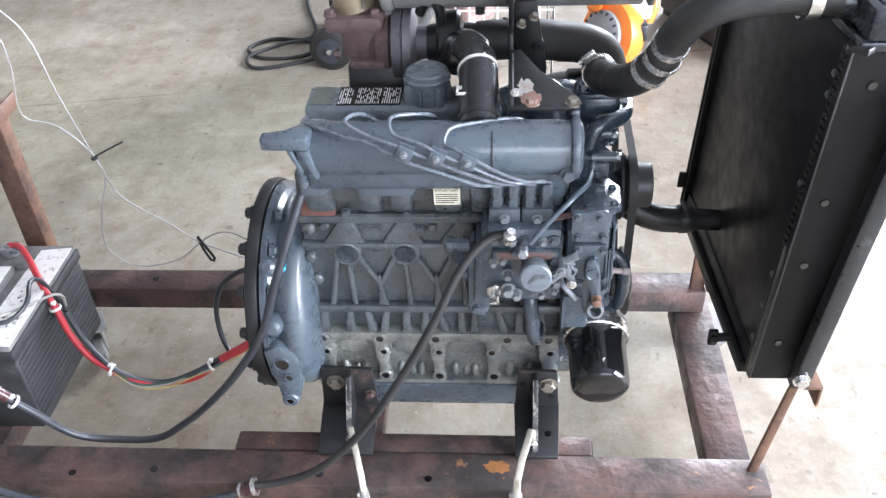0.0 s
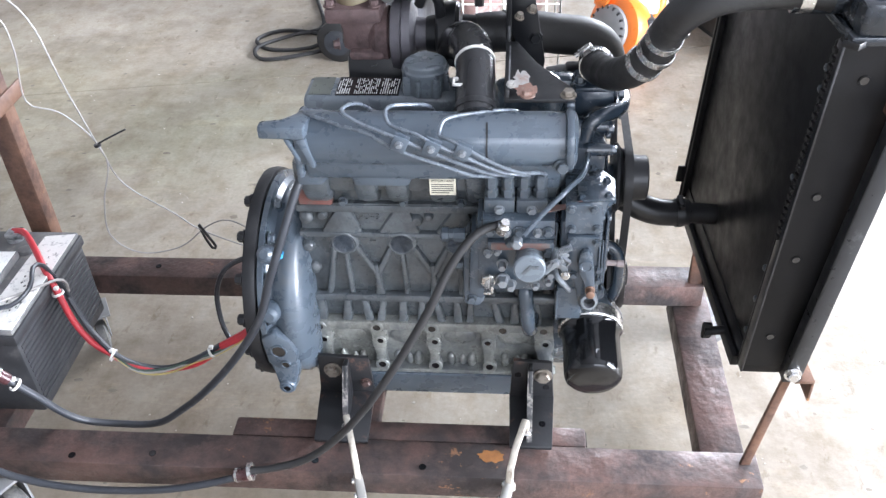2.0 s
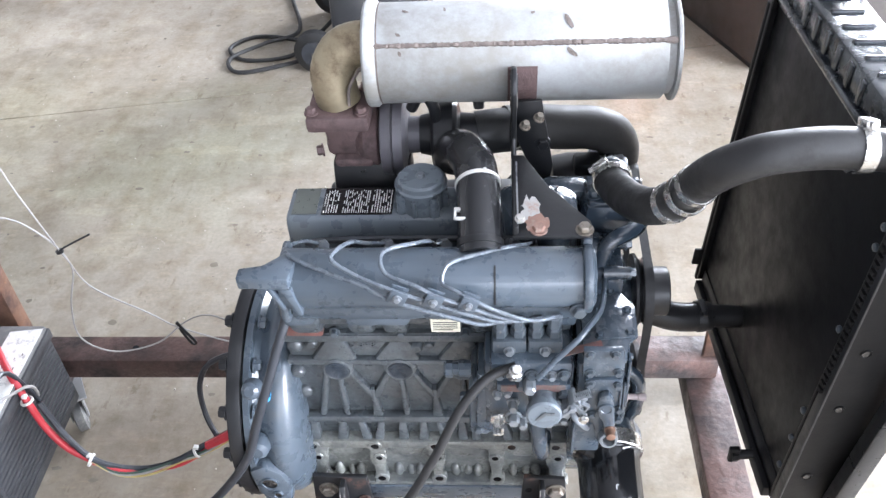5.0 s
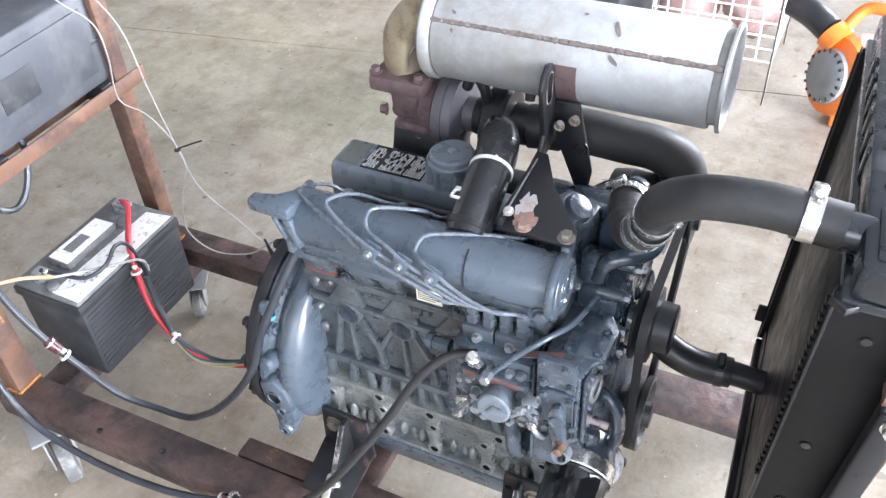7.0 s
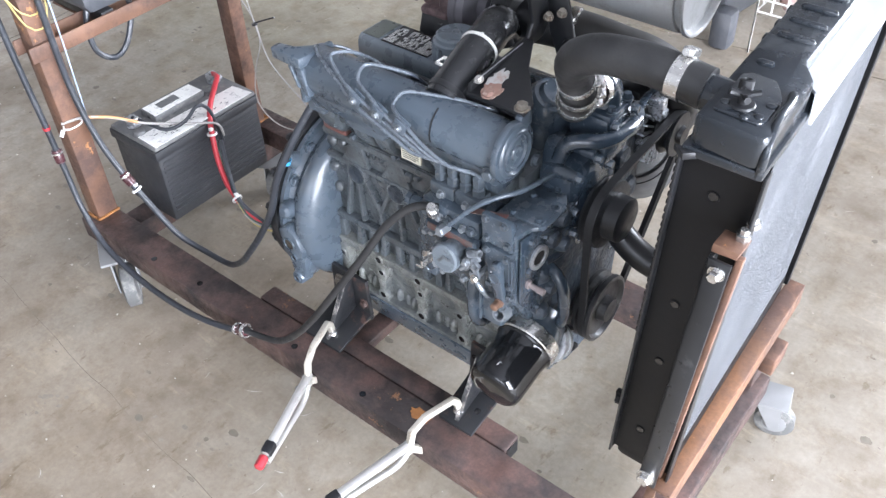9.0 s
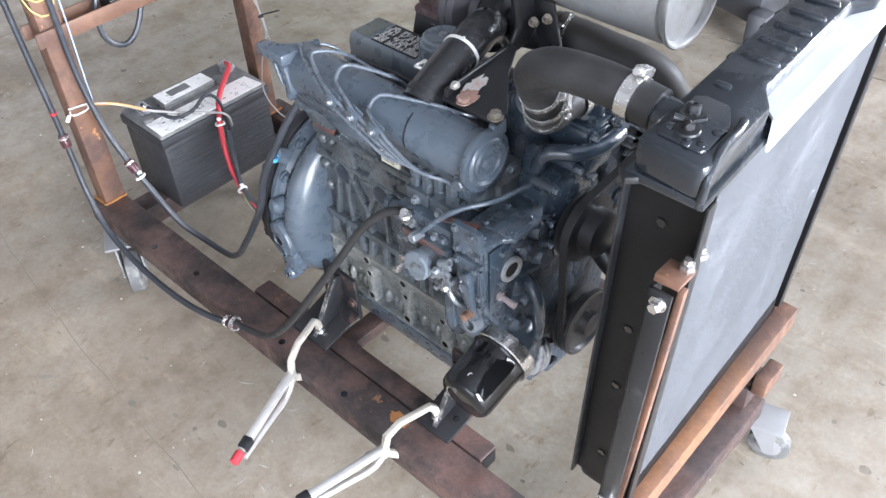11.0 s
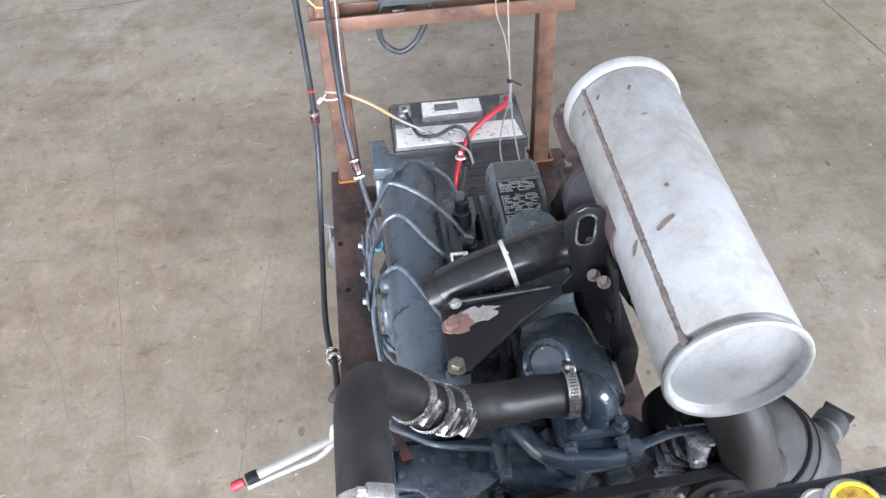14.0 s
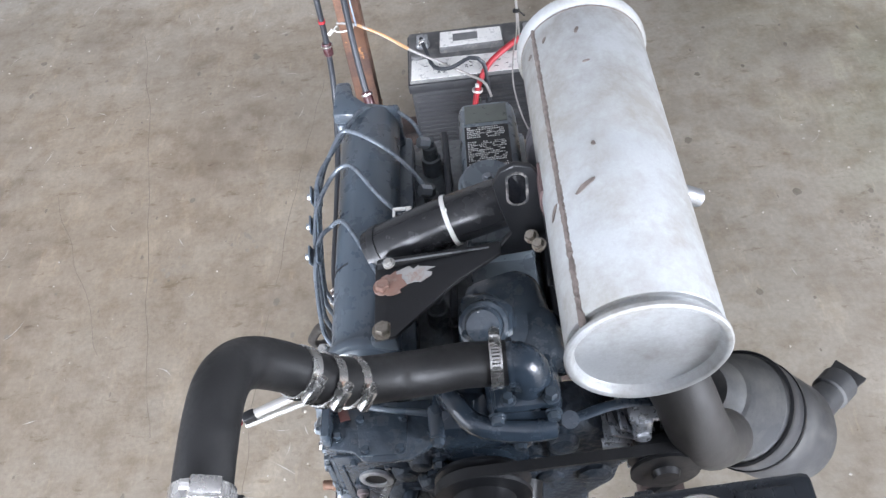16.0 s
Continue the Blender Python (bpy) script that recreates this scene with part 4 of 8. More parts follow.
# fuel lines over the manifold, with three two-plate clips
DV = [(0.0965 + 0.0222 * i, 1.256, 0.69) for i in range(4)]
lines = [
    [(-0.134, 1.345, 0.736), (-0.15, 1.335, 0.75), (-0.165, 1.312, 0.762), (-0.163, 1.29, 0.772), (-0.147, 1.27, 0.779), (-0.102, 1.247, 0.776), (-0.064, 1.231, 0.765), (-0.03, 1.222, 0.748), (0.03, 1.221, 0.724), (0.07, 1.223, 0.707), (0.086, 1.228, 0.703), (0.097, 1.24, 0.703), (0.103, 1.251, 0.697), DV[0]],
    [(-0.05, 1.345, 0.736), (-0.068, 1.33, 0.75), (-0.08, 1.306, 0.774), (-0.088, 1.285, 0.788), (-0.097, 1.265, 0.794), (-0.098, 1.252, 0.792), (-0.07, 1.237, 0.783), (-0.03, 1.222, 0.766), (0.03, 1.221, 0.738), (0.085, 1.224, 0.712), (0.104, 1.229, 0.705), (0.117, 1.24, 0.705), (0.125, 1.25, 0.698), DV[1]],
    [(0.022, 1.345, 0.736), (0.016, 1.327, 0.75), (0.011, 1.31, 0.77), (-0.003, 1.294, 0.782), (-0.035, 1.27, 0.793), (-0.042, 1.256, 0.791), (-0.034, 1.24, 0.781), (0.0, 1.226, 0.767), (0.022, 1.221, 0.756), (0.06, 1.22, 0.738), (0.106, 1.224, 0.713), (0.124, 1.229, 0.706), (0.139, 1.24, 0.706), (0.147, 1.25, 0.699), DV[2]],
    [(0.135, 1.335, 0.745), (0.13, 1.312, 0.762), (0.11, 1.296, 0.773), (0.08, 1.282, 0.777), (0.041, 1.261, 0.781), (0.031, 1.25, 0.776), (0.03, 1.239, 0.766), (0.045, 1.228, 0.757), (0.075, 1.221, 0.742), (0.1, 1.221, 0.727), (0.13, 1.224, 0.712), (0.147, 1.229, 0.708), (0.16, 1.24, 0.71), (0.169, 1.25, 0.701), DV[3]],
]
lines = [[(x, y, z + (0.007 if y < 1.232 else -0.002)) for x, y, z in L[:-1]] + [L[-1]] for L in lines]
for L in lines:
    bm = bmesh.new()
    tube(bm, L, 0.0027, 9, 0.004)
    part("fuel_line", bm, M_LINE, engine, "bent grey-painted injector pipe")
for cx, cz in ((-0.021, 0.765), (0.02, 0.7585), (0.06, 0.7525)):
    bm = bmesh.new()
    T = pose(cx, 1.2205, cz, 0, 25, 0)
    for dy in (-0.0045, 0.0045):
        box(bm, (-0.0105, dy - 0.0012, -0.0105), (0.0105, dy + 0.0012, 0.0105), 0.001, T)
    clip = part("line_clip", bm, M_PAINT, engine, "square two-plate pipe clip")
    bolt(clip, (cx, 1.2145, cz), (0, -1, 0), 0.004, 0.004, M_PIPE)

# injection pump
bm = bmesh.new()
box(bm, (0.075, 1.232, 0.5), (0.19, 1.315, 0.628), 0.008)
box(bm, (0.083, 1.225, 0.6), (0.186, 1.3, 0.634), 0.006)
box(bm, (0.09, 1.22, 0.583), (0.185, 1.26, 0.6), 0.005)
prism(bm, xz(1.235, [(0.062, 0.49), (0.082, 0.478), (0.1, 0.5), (0.1, 0.6), (0.066, 0.6)]), (0, 0.06, 0), 0.006)
pump = part("injection_pump", bm, M_GLOSS, engine, "four-outlet mechanical injection pump")
bm = bmesh.new()
box(bm, (0.096, 1.219, 0.586), (0.178, 1.224, 0.598), 0.002)
part("pump_label", bm, M_REDPAINT, pump, "faded red strip")
for i in range(2):
    bm = bmesh.new()
    x = 0.086 + i * 0.0444
    box(bm, (x, 1.242, 0.633), (x + 0.0425, 1.272, 0.655), 0.003)
    hold = part("valve_holder_clamp", bm, M_BOLT, pump)
    bolt(hold, (x + 0.0215, 1.241, 0.64), (0, -1, 0.15), 0.0055, 0.006, M_PIPE)
for x, y, z in DV:
    bm = bmesh.new()
    lathe(bm, (x, y, 0.65), (0, 0, 1), [(0, 0.0098), (0.016, 0.0098), (0.018, 0.0075), (0.021, 0.0075), (0.022, 0.0092), (0.036, 0.0092), (0.039, 0.006)], 6)
    part("delivery_valve", bm, M_BOLT, pump, "hexagon delivery valve")
bm = bmesh.new()
lathe(bm, (0.15, 1.232, 0.571), (0, -1, 0.12), [(0, 0.019), (0.03, 0.019), (0.032, 0.0225), (0.041, 0.0225), (0.043, 0.02), (0.0432, 0.0)], 30)
pc = part("pump_cap", bm, M_PLASTIC, pump, "round grey cap with a cast mark")
bm = bmesh.new()
prism(bm, [(0.139, 1.1885, 0.57), (0.143, 1.1885, 0.568), (0.155, 1.1892, 0.582), (0.151, 1.1892, 0.585)], (0, -0.0008, 0))
prism(bm, [(0.153, 1.1892, 0.583), (0.163, 1.1892, 0.583), (0.161, 1.1889, 0.578), (0.154, 1.1889, 0.578)], (0, -0.0008, 0))
part("cast_mark", bm, M_CAST, pc)
bm = bmesh.new()
lathe(bm, (0.058, 1.262, 0.587), (-1, 0, 0), [(0, 0.011), (0.016, 0.011), (0.0165, 0.009), (0.024, 0.009), (0.0245, 0.0115), (0.033, 0.0115), (0.036, 0.008)], 8)
part("side_union", bm, M_PAINT, engine)
for x, z, r in ((0.122, 0.60, 0.006), (0.112, 0.557, 0.006), (0.113, 0.528, 0.008), (0.176, 0.585, 0.007), (0.178, 0.57, 0.006), (0.168, 0.552, 0.007), (0.181, 0.545, 0.006), (0.125, 0.52, 0.006)):
    bolt(pump, (x, 1.226, z), (0, -1, 0), r, 0.012, M_PIPE if z < 0.56 else M_BOLT)
for x in (0.095, 0.135, 0.175):
    bolt(pump, (x, 1.223, 0.617), (0, -1, 0), 0.006, 0.006)
# stop and throttle levers
bm = bmesh.new()
box(bm, (-0.016, -0.002, -0.004), (0.02, 0.002, 0.004), 0.001, pose(0.186, 1.205, 0.582, 0, -35, 0))
cyl(bm, (0.18, 1.198, 0.575), (0.18, 1.235, 0.575), 0.006, n=12)
cyl(bm, (0.172, 1.2, 0.563), (0.195, 1.2, 0.59), 0.0035, n=10)
part("throttle_lever", bm, M_PIPE, pump)
bm = bmesh.new()
prism(bm, xz(1.225, [(0.083, 0.535), (0.098, 0.54), (0.103, 0.524), (0.092, 0.512), (0.082, 0.522)]), (0, -0.006, 0), 0.002)
box(bm, (0.086, 1.2, 0.52), (0.1, 1.221, 0.524), 0.001)
box(bm, (0.096, 1.2, 0.52), (0.1, 1.221, 0.535), 0.001)
part("solenoid_bracket", bm, M_STEEL, pump, "bare zinc bracket")
pump.location.z = 0.006
bm = bmesh.new()
m4 = Matrix.Translation((0.199, 1.2, 0.582)) @ Matrix.Rotation(radians(30), 4, "Y")
for lo, hi in (((-0.006, -0.003, -0.006), (-0.0035, 0.003, 0.006)), ((0.0035, -0.003, -0.006), (0.006, 0.003, 0.006)), ((-0.006, -0.003, -0.006), (0.006, 0.003, -0.0035)), ((-0.006, -0.003, 0.0035), (0.006, 0.003, 0.006))):
    box(bm, lo, hi, 0.0005, m4)
part("link_nut", bm, M_PIPE, pump, "bright square link nut")
# side plate of the pump drive
bm = bmesh.new()
prism(bm, xz(1.25, [(0.053, 0.462), (0.078, 0.457), (0.086, 0.472), (0.086, 0.575), (0.062, 0.583), (0.054, 0.56)]), (0, 0.065, 0), 0.006)
fl = part("pump_flange", bm, M_PAINT, engine)
bolt(fl, (0.0525, 1.262, 0.53), (-1, 0, 0), 0.007, 0.01)
bolt(fl, (0.066, 1.25, 0.475), (0, -1, 0), 0.006, 0.005)
# oil pipe at the crankcase
bm = bmesh.new()
tube(bm, [(0.147, 1.312, 0.492), (0.146, 1.278, 0.49), (0.147, 1.263, 0.475), (0.15, 1.258, 0.44), (0.152, 1.258, 0.415), (0.156, 1.268, 0.397), (0.16, 1.312, 0.392)], 0.0115, 14)
part("oil_pipe", bm, M_GLOSS, engine)
bm = bmesh.new()
lathe(bm, (0.155, 1.285, 0.447), (1, 0, 0), [(0, 0.008), (0.05, 0.008)], 10)
part("stub_pipe", bm, M_CAST, engine)

# gear case and front cover
bm = bmesh.new()
prism(bm, yz(0.192, [(1.225, 0.64), (1.225, 0.5), (1.243, 0.474), (1.28, 0.44), (1.3, 0.33), (1.33, 0.26), (1.46, 0.26), (1.51, 0.36), (1.51, 0.6), (1.47, 0.64)]), (0.04, 0, 0), 0.006)
prism(bm, yz(0.226, [(1.225, 0.645), (1.225, 0.52), (1.25, 0.475), (1.28, 0.43), (1.29, 0.36), (1.33, 0.28), (1.45, 0.28), (1.49, 0.36), (1.49, 0.58), (1.43, 0.645)]), (0.024, 0, 0), 0.004)
gear = part("gear_case", bm, M_GLOSS, engine, "blue-grey bolted gear case")
bm = bmesh.new()
prism(bm, yz(0.249, [(1.237, 0.64), (1.237, 0.53), (1.262, 0.48), (1.295, 0.43), (1.305, 0.35), (1.34, 0.29), (1.44, 0.29), (1.48, 0.37), (1.48, 0.58), (1.43, 0.64)]), (0.006, 0, 0), 0.002)
for y, z, r, h in ((1.3, 0.6, 0.014, 0.014), (1.325, 0.575, 0.012, 0.018), (1.29, 0.54, 0.016, 0.01), (1.305, 0.5, 0.013, 0.012), (1.33, 0.46, 0.016, 0.01), (1.34, 0.53, 0.02, 0.008), (1.32, 0.625, 0.013, 0.016), (1.47, 0.62, 0.012, 0.014), (1.46, 0.56, 0.018, 0.01), (1.285, 0.465, 0.012, 0.012)):
    lathe(bm, (0.252, y, z), (1, 0, 0), [(0, r * 1.4), (h * 0.5, r * 1.15), (h, r * 0.85), (h + 0.002, r * 0.4)], 14)
for y0, z0, y1, z1 in ((1.27, 0.63, 1.33, 0.6), (1.29, 0.56, 1.35, 0.55), (1.28, 0.5, 1.34, 0.49), (1.35, 0.6, 1.35, 0.48)):
    tube(bm, [(0.254, y0, z0), (0.257, (y0 + y1) / 2, (z0 + z1) / 2), (0.254, y1, z1)], 0.006, 8)
prism(bm, yz(0.248, [(1.33, 0.635), (1.33, 0.33), (1.36, 0.285), (1.43, 0.285), (1.49, 0.36), (1.503, 0.5), (1.503, 0.6), (1.45, 0.64)]), (0.013, 0, 0), 0.004)
part("front_cover", bm, M_NAVY, gear, "rough dark navy cast front cover")
bm = bmesh.new()
prism(bm, yz(0.2535, [(1.2255, 0.6435), (1.2255, 0.53), (1.244, 0.5), (1.262, 0.49), (1.27, 0.535), (1.279, 0.56), (1.289, 0.585), (1.287, 0.612), (1.279, 0.6435)]), (0.0035, 0, 0), 0.0012)
box(bm, (0.2565, 1.232, 0.545), (0.259, 1.2345, 0.625), 0.001)
part("front_panel", bm, M_DARKGREY, gear, "blue-grey panel round the open port")
bm = bmesh.new()
prism(bm, xz(1.2265, [(0.1965, 0.672), (0.244, 0.672), (0.247, 0.655), (0.247, 0.624), (0.242, 0.621), (0.236, 0.625), (0.216, 0.6235), (0.2, 0.6255), (0.197, 0.622)]), (0, -0.009, 0), 0.003)
gc = part("side_cover", bm, M_GLOSS, gear)
for x, z in ((0.204, 0.666), (0.234, 0.666), (0.206, 0.633), (0.24, 0.634)):
    bolt(gc, (x, 1.217, z), (0, -1, 0), 0.0048, 0.0045)
bm = bmesh.new()
prism(bm, xz(1.2265, [(0.2, 0.6215), (0.247, 0.619), (0.2515, 0.58), (0.25, 0.545), (0.244, 0.53), (0.242, 0.5), (0.236, 0.488), (0.224, 0.49), (0.216, 0.53), (0.205, 0.575)]), (0, -0.011, 0), 0.003)
# a rounded arm with two bosses runs down to the fitting
prism(bm, xz(1.2165, [(0.219, 0.6), (0.231, 0.605), (0.238, 0.59), (0.241, 0.56), (0.244, 0.53), (0.242, 0.515), (0.229, 0.515), (0.227, 0.545), (0.219, 0.563), (0.216, 0.58)]), (0, -0.012, 0), 0.004)
lathe(bm, (0.2285, 1.205, 0.578), (0, -1, 0), [(0, 0.0105), (0.0025, 0.0098), (0.003, 0.007), (0.002, 0.006), (0.002, 0.0)], 22)
for x0, x1 in ((0.2445, 0.2465), (0.2485, 0.2505)):
    prism(bm, xz(1.2175, [(x0, 0.615), (x0 + 0.0022, 0.615), (x1 + 0.0012, 0.55), (x1 - 0.001, 0.55)]), (0, -0.006, 0), 0.0008)
lc = part("lower_side_cover", bm, M_GLOSS, gear, "blue-grey cover with a cast arm and slim ribs")
for x, z in ((0.207, 0.615), (0.241, 0.612), (0.2465, 0.565), (0.247, 0.545), (0.212, 0.555)):
    bolt(lc, (x, 1.2145, z), (0, -1, 0), 0.0046, 0.0045)
bm = bmesh.new()
box(bm, (0.19, 1.222, 0.462), (0.228, 1.29, 0.523), 0.005)
box(bm, (0.19, 1.218, 0.464), (0.193, 1.228, 0.52), 0.001)
part("drive_housing", bm, M_PAINT, gear)
bm = bmesh.new()
lathe(bm, (0.236, 1.208, 0.535), (0, -1, 0.1), [(0, 0.0072), (0.006, 0.0072), (0.0065, 0.006), (0.017, 0.006), (0.018, 0.0042)], 10)
part("copper_plug", bm, M_COPPER, gear, "rusty copper-coloured plug")
bm = bmesh.new()
lathe_loop(bm, (0.236, 1.219, 0.5085), (0, -1, 0.25), [(0, 0.0075), (0, 0.0125), (0.012, 0.0128), (0.0165, 0.0115), (0.017, 0.0085), (0.004, 0.0075)], 26)
fitg = part("open_fitting", bm, M_PIPE, gear, "bare round fitting with an open bore")
# black disc paints the bore's inner shade
bm = bmesh.new()
lathe(bm, (0.236, 1.2165, 0.509), (0, -1, 0.25), [(0, 0.008), (0.002, 0.008)], 16)
part("bore", bm, M_BLACK, fitg)
bm = bmesh.new()
lathe_loop(bm, (0.257, 1.265, 0.59), (1, -0.1, 0), [(0, 0.0115), (0, 0.02), (0.004, 0.0195), (0.0052, 0.0165), (0.0045, 0.0125)], 28)
gl = part("filler_ring", bm, M_ALU, gear, "bare metal ring round an open port")
# port is closed by a disc painted as dark as its depth
bm = bmesh.new()
lathe(bm, (0.2575, 1.265, 0.59), (1, -0.1, 0), [(0, 0.0118), (0.002, 0.0118)], 22)
part("open_port", bm, M_RAD, gl, "dark disc painting the shade of an open port")
for y, z in ((1.246, 0.63), (1.29, 0.632), (1.34, 0.632), (1.244, 0.545), (1.268, 0.49), (1.3, 0.44), (1.305, 0.38), (1.33, 0.31), (1.38, 0.3), (1.43, 0.3), (1.47, 0.37), (1.473, 0.46), (1.473, 0.54), (1.282, 0.615), (1.242, 0.58)):
    bolt(gear, (0.2556, y, z), (1, 0, 0), 0.0045, 0.005, M_GLOSS)
bm = bmesh.new()
tube(bm, [(0.252, 1.3, 0.545), (0.272, 1.294, 0.543), (0.284, 1.293, 0.525), (0.287, 1.296, 0.48), (0.28, 1.3, 0.442), (0.266, 1.306, 0.422), (0.25, 1.31, 0.418)], 0.0095, 14)
part("coolant_pipe", bm, M_DARKGREY, gear, "dark bent coolant pipe")
bm = bmesh.new()
lathe(bm, (0.254, 1.2425, 0.5555), (1, 0.03, -0.1), [(0, 0.007), (0.007, 0.007), (0.008, 0.0042), (0.02, 0.0042), (0.021, 0.0052), (0.031, 0.005)], 12)
part("oil_pressure_switch", bm, mat("dusty_pink_plastic", (0.22, 0.18, 0.175), 0.5, 0, 0.1, 30), gear, "grey-pink pressure switch")

# linkage, pipes and studs crowded round the pump
bm = bmesh.new()
prism(bm, xz(1.204, [(0.188, 0.592), (0.196, 0.59), (0.206, 0.56), (0.2, 0.556), (0.192, 0.57), (0.18, 0.572), (0.178, 0.58)]), (0, -0.004, 0), 0.001)
cyl(bm, (0.2, 1.196, 0.562), (0.2, 1.225, 0.562), 0.004, n=10)
cyl(bm, (0.185, 1.196, 0.585), (0.185, 1.225, 0.585), 0.0055, n=10)
link = part("linkage_plate", bm, M_PIPE, pump, "bare linkage plate")
bolt(link, (0.185, 1.196, 0.585), (0, -1, 0), 0.005, 0.005, M_PIPE)
bolt(link, (0.2, 1.196, 0.562), (0, -1, 0), 0.005, 0.004, M_STEEL)
bm = bmesh.new()
for i in range(9):
    ring(bm, V(0.187 + i * 0.0022, 1.201, 0.598 + i * 0.0012), V(1, 0, 0.5), 0.0042, 0.0055, 0.0012, 12)
tagged(part("return_spring", bm, M_PIPE, pump, "small bright return spring"), kind="stuff")
bm = bmesh.new()
tube(bm, [(0.186, 1.226, 0.55), (0.19, 1.212, 0.545), (0.2, 1.208, 0.535), (0.208, 1.214, 0.52), (0.21, 1.23, 0.51)], 0.004, 8)
part("lubricating_pipe", bm, M_PIPE, pump)
for x, z in ((0.16, 0.615), (0.118, 0.615), (0.092, 0.578), (0.105, 0.582), (0.178, 0.528), (0.16, 0.52)):
    bolt(pump, (x, 1.2235, z), (0, -1, 0), 0.0048, 0.007, M_PIPE)
# oil filter leaning out of the crankcase
FA, FB = V(0.2475, 1.262, 0.4095), V(0.249, 1.168, 0.388)
d = (FB - FA).normalized()
bm = bmesh.new()
cyl(bm, FA - d * 0.016, FA + d * 0.008, 0.049, 0.05, 36, 0.002)
fs = part("filter_seat", bm, M_STEEL, engine, "bare machined filter seat")
bm = bmesh.new()
cyl(bm, FA - d * 0.055, FA - d * 0.014, 0.04, 0.045, 28, 0.003)
part("filter_adapter", bm, M_GLOSS, engine, "blue-grey filter adapter")
bm = bmesh.new()
lathe(bm, (0.266, 1.288, 0.4), (0.12, 0.85, -0.5), [(0, 0.03), (0.003, 0.034), (0.011, 0.034), (0.013, 0.028), (0.02, 0.027), (0.022, 0.031), (0.03, 0.03), (0.032, 0.02)], 28)
af = part("adapter_flange", bm, M_ALU, engine, "bare machined adapter flange")
for k in range(5):
    a = k * 1.2566
    bolt(af, V(0.27, 1.317, 0.383) + V(0.024 * math.cos(a), 0.012 * math.sin(a), 0.02 * math.sin(a)), (0.12, 0.85, -0.5), 0.0055, 0.012, M_BLACK)
bm = bmesh.new()
L = (FB - FA).length
lathe(bm, FA, d, [(0.004, 0.047), (0.01, 0.048), (0.014, 0.0445), (0.03, 0.0435), (L - 0.014, 0.0435), (L - 0.006, 0.0415), (L - 0.001, 0.036), (L, 0.026), (L + 0.002, 0.0)], 40)
of = part("oil_filter", bm, M_FILTER, engine, "gloss black spin-on oil filter")
bm = bmesh.new()
c = FA + d * (L * 0.72) + V(0.004, -0.0105, 0.0424)
box(bm, (-0.0022, -0.0035, -0.0004), (-0.0012, 0.0035, 0.0004), 0, Matrix.Translation(c))
box(bm, (-0.0022, 0.0026, -0.0004), (0.0018, 0.0035, 0.0004), 0, Matrix.Translation(c))
part("printing", bm, M_PRINTW, of)

# crank, water pump, alternator and belt
bm = bmesh.new()
lathe(bm, (0.264, CY, CZ), (1, 0, 0), [(0, 0.03), (0.012, 0.03), (0.013, 0.057), (0.019, 0.057), (0.024, 0.048), (0.029, 0.048), (0.034, 0.057), (0.042, 0.057), (0.043, 0.052), (0.036, 0.048), (0.036, 0.022), (0.05, 0.02), (0.052, 0.0)], 44)
part("crank_pulley", bm, M_PULLEY, engine, "dull dark steel crank pulley with a worn rim")
WY, WZ = 1.385, 0.607
bm = bmesh.new()
box(bm, (0.2, 1.335, 0.575), (0.262, 1.455, 0.69), 0.02)
lathe(bm, (0.25, WY, WZ), (1, 0, 0), [(0, 0.045), (0.012, 0.04), (0.016, 0.022), (0.03, 0.02)], 26)
box(bm, (0.205, 1.4, 0.66), (0.275, 1.475, 0.745), 0.018)
prism(bm, yz(0.2, [(1.345, 0.64), (1.348, 0.7), (1.36, 0.72), (1.4, 0.71), (1.4, 0.6), (1.345, 0.6)]), (0.034, 0, 0), 0.01)
wp = part("water_pump", bm, M_DARKGREY, engine, "glossy painted water pump body")
for y, z, r in ((1.345, 0.68, 0.008), (1.395, 0.69, 0.01), (1.34, 0.62, 0.013), (1.335, 0.585, 0.014), (1.445, 0.6, 0.016), (1.43, 0.66, 0.015), (1.37, 0.56, 0.015), (1.42, 0.56, 0.014)):
    bm = bmesh.new()
    lathe(bm, (0.23, y, z), (1, 0, 0), [(0, r * 1.4), (0.025, r * 1.1), (0.033, r)], 16)
    part("bolt_boss", bm, M_DARKGREY, wp)
for y, z in ((1.345, 0.68), (1.395, 0.685), (1.34, 0.625), (1.342, 0.585), (1.44, 0.6), (1.43, 0.655), (1.37, 0.56), (1.42, 0.56), (1.41, 0.735), (1.465, 0.735)):
    bolt(wp, (0.264 if z < 0.7 else 0.276, y, z), (1, 0, 0), 0.0065, 0.007, M_GLOSS)
bm = bmesh.new()
lathe(bm, (0.275, WY, WZ), (1, 0, 0), [(0, 0.02), (0.002, 0.052), (0.006, 0.053), (0.012, 0.044), (0.017, 0.044), (0.022, 0.053), (0.026, 0.052), (0.028, 0.035), (0.049, 0.034), (0.051, 0.031), (0.051, 0.0)], 40)
part("fan_pulley", bm, M_BLACK, engine, "black pulley with a bare hub, no fan fitted")
AY, AZ = 1.575, 0.64
bm = bmesh.new()
prism(bm, yz(0.205, [(1.44, 0.68), (1.45, 0.5), (1.5, 0.49), (1.535, 0.53), (1.545, 0.6), (1.53, 0.64), (1.5, 0.68)]), (0.055, 0, 0), 0.01)
lathe(bm, (0.255, 1.51, 0.56), (1, 0, 0), [(0, 0.022), (0.01, 0.019), (0.014, 0.01)], 18)
lathe(bm, (0.255, 1.475, 0.64), (1, 0, 0), [(0, 0.02), (0.012, 0.016), (0.015, 0.008)], 18)
part("alternator_bracket", bm, M_NAVY, engine, "rough dark cast alternator bracket")
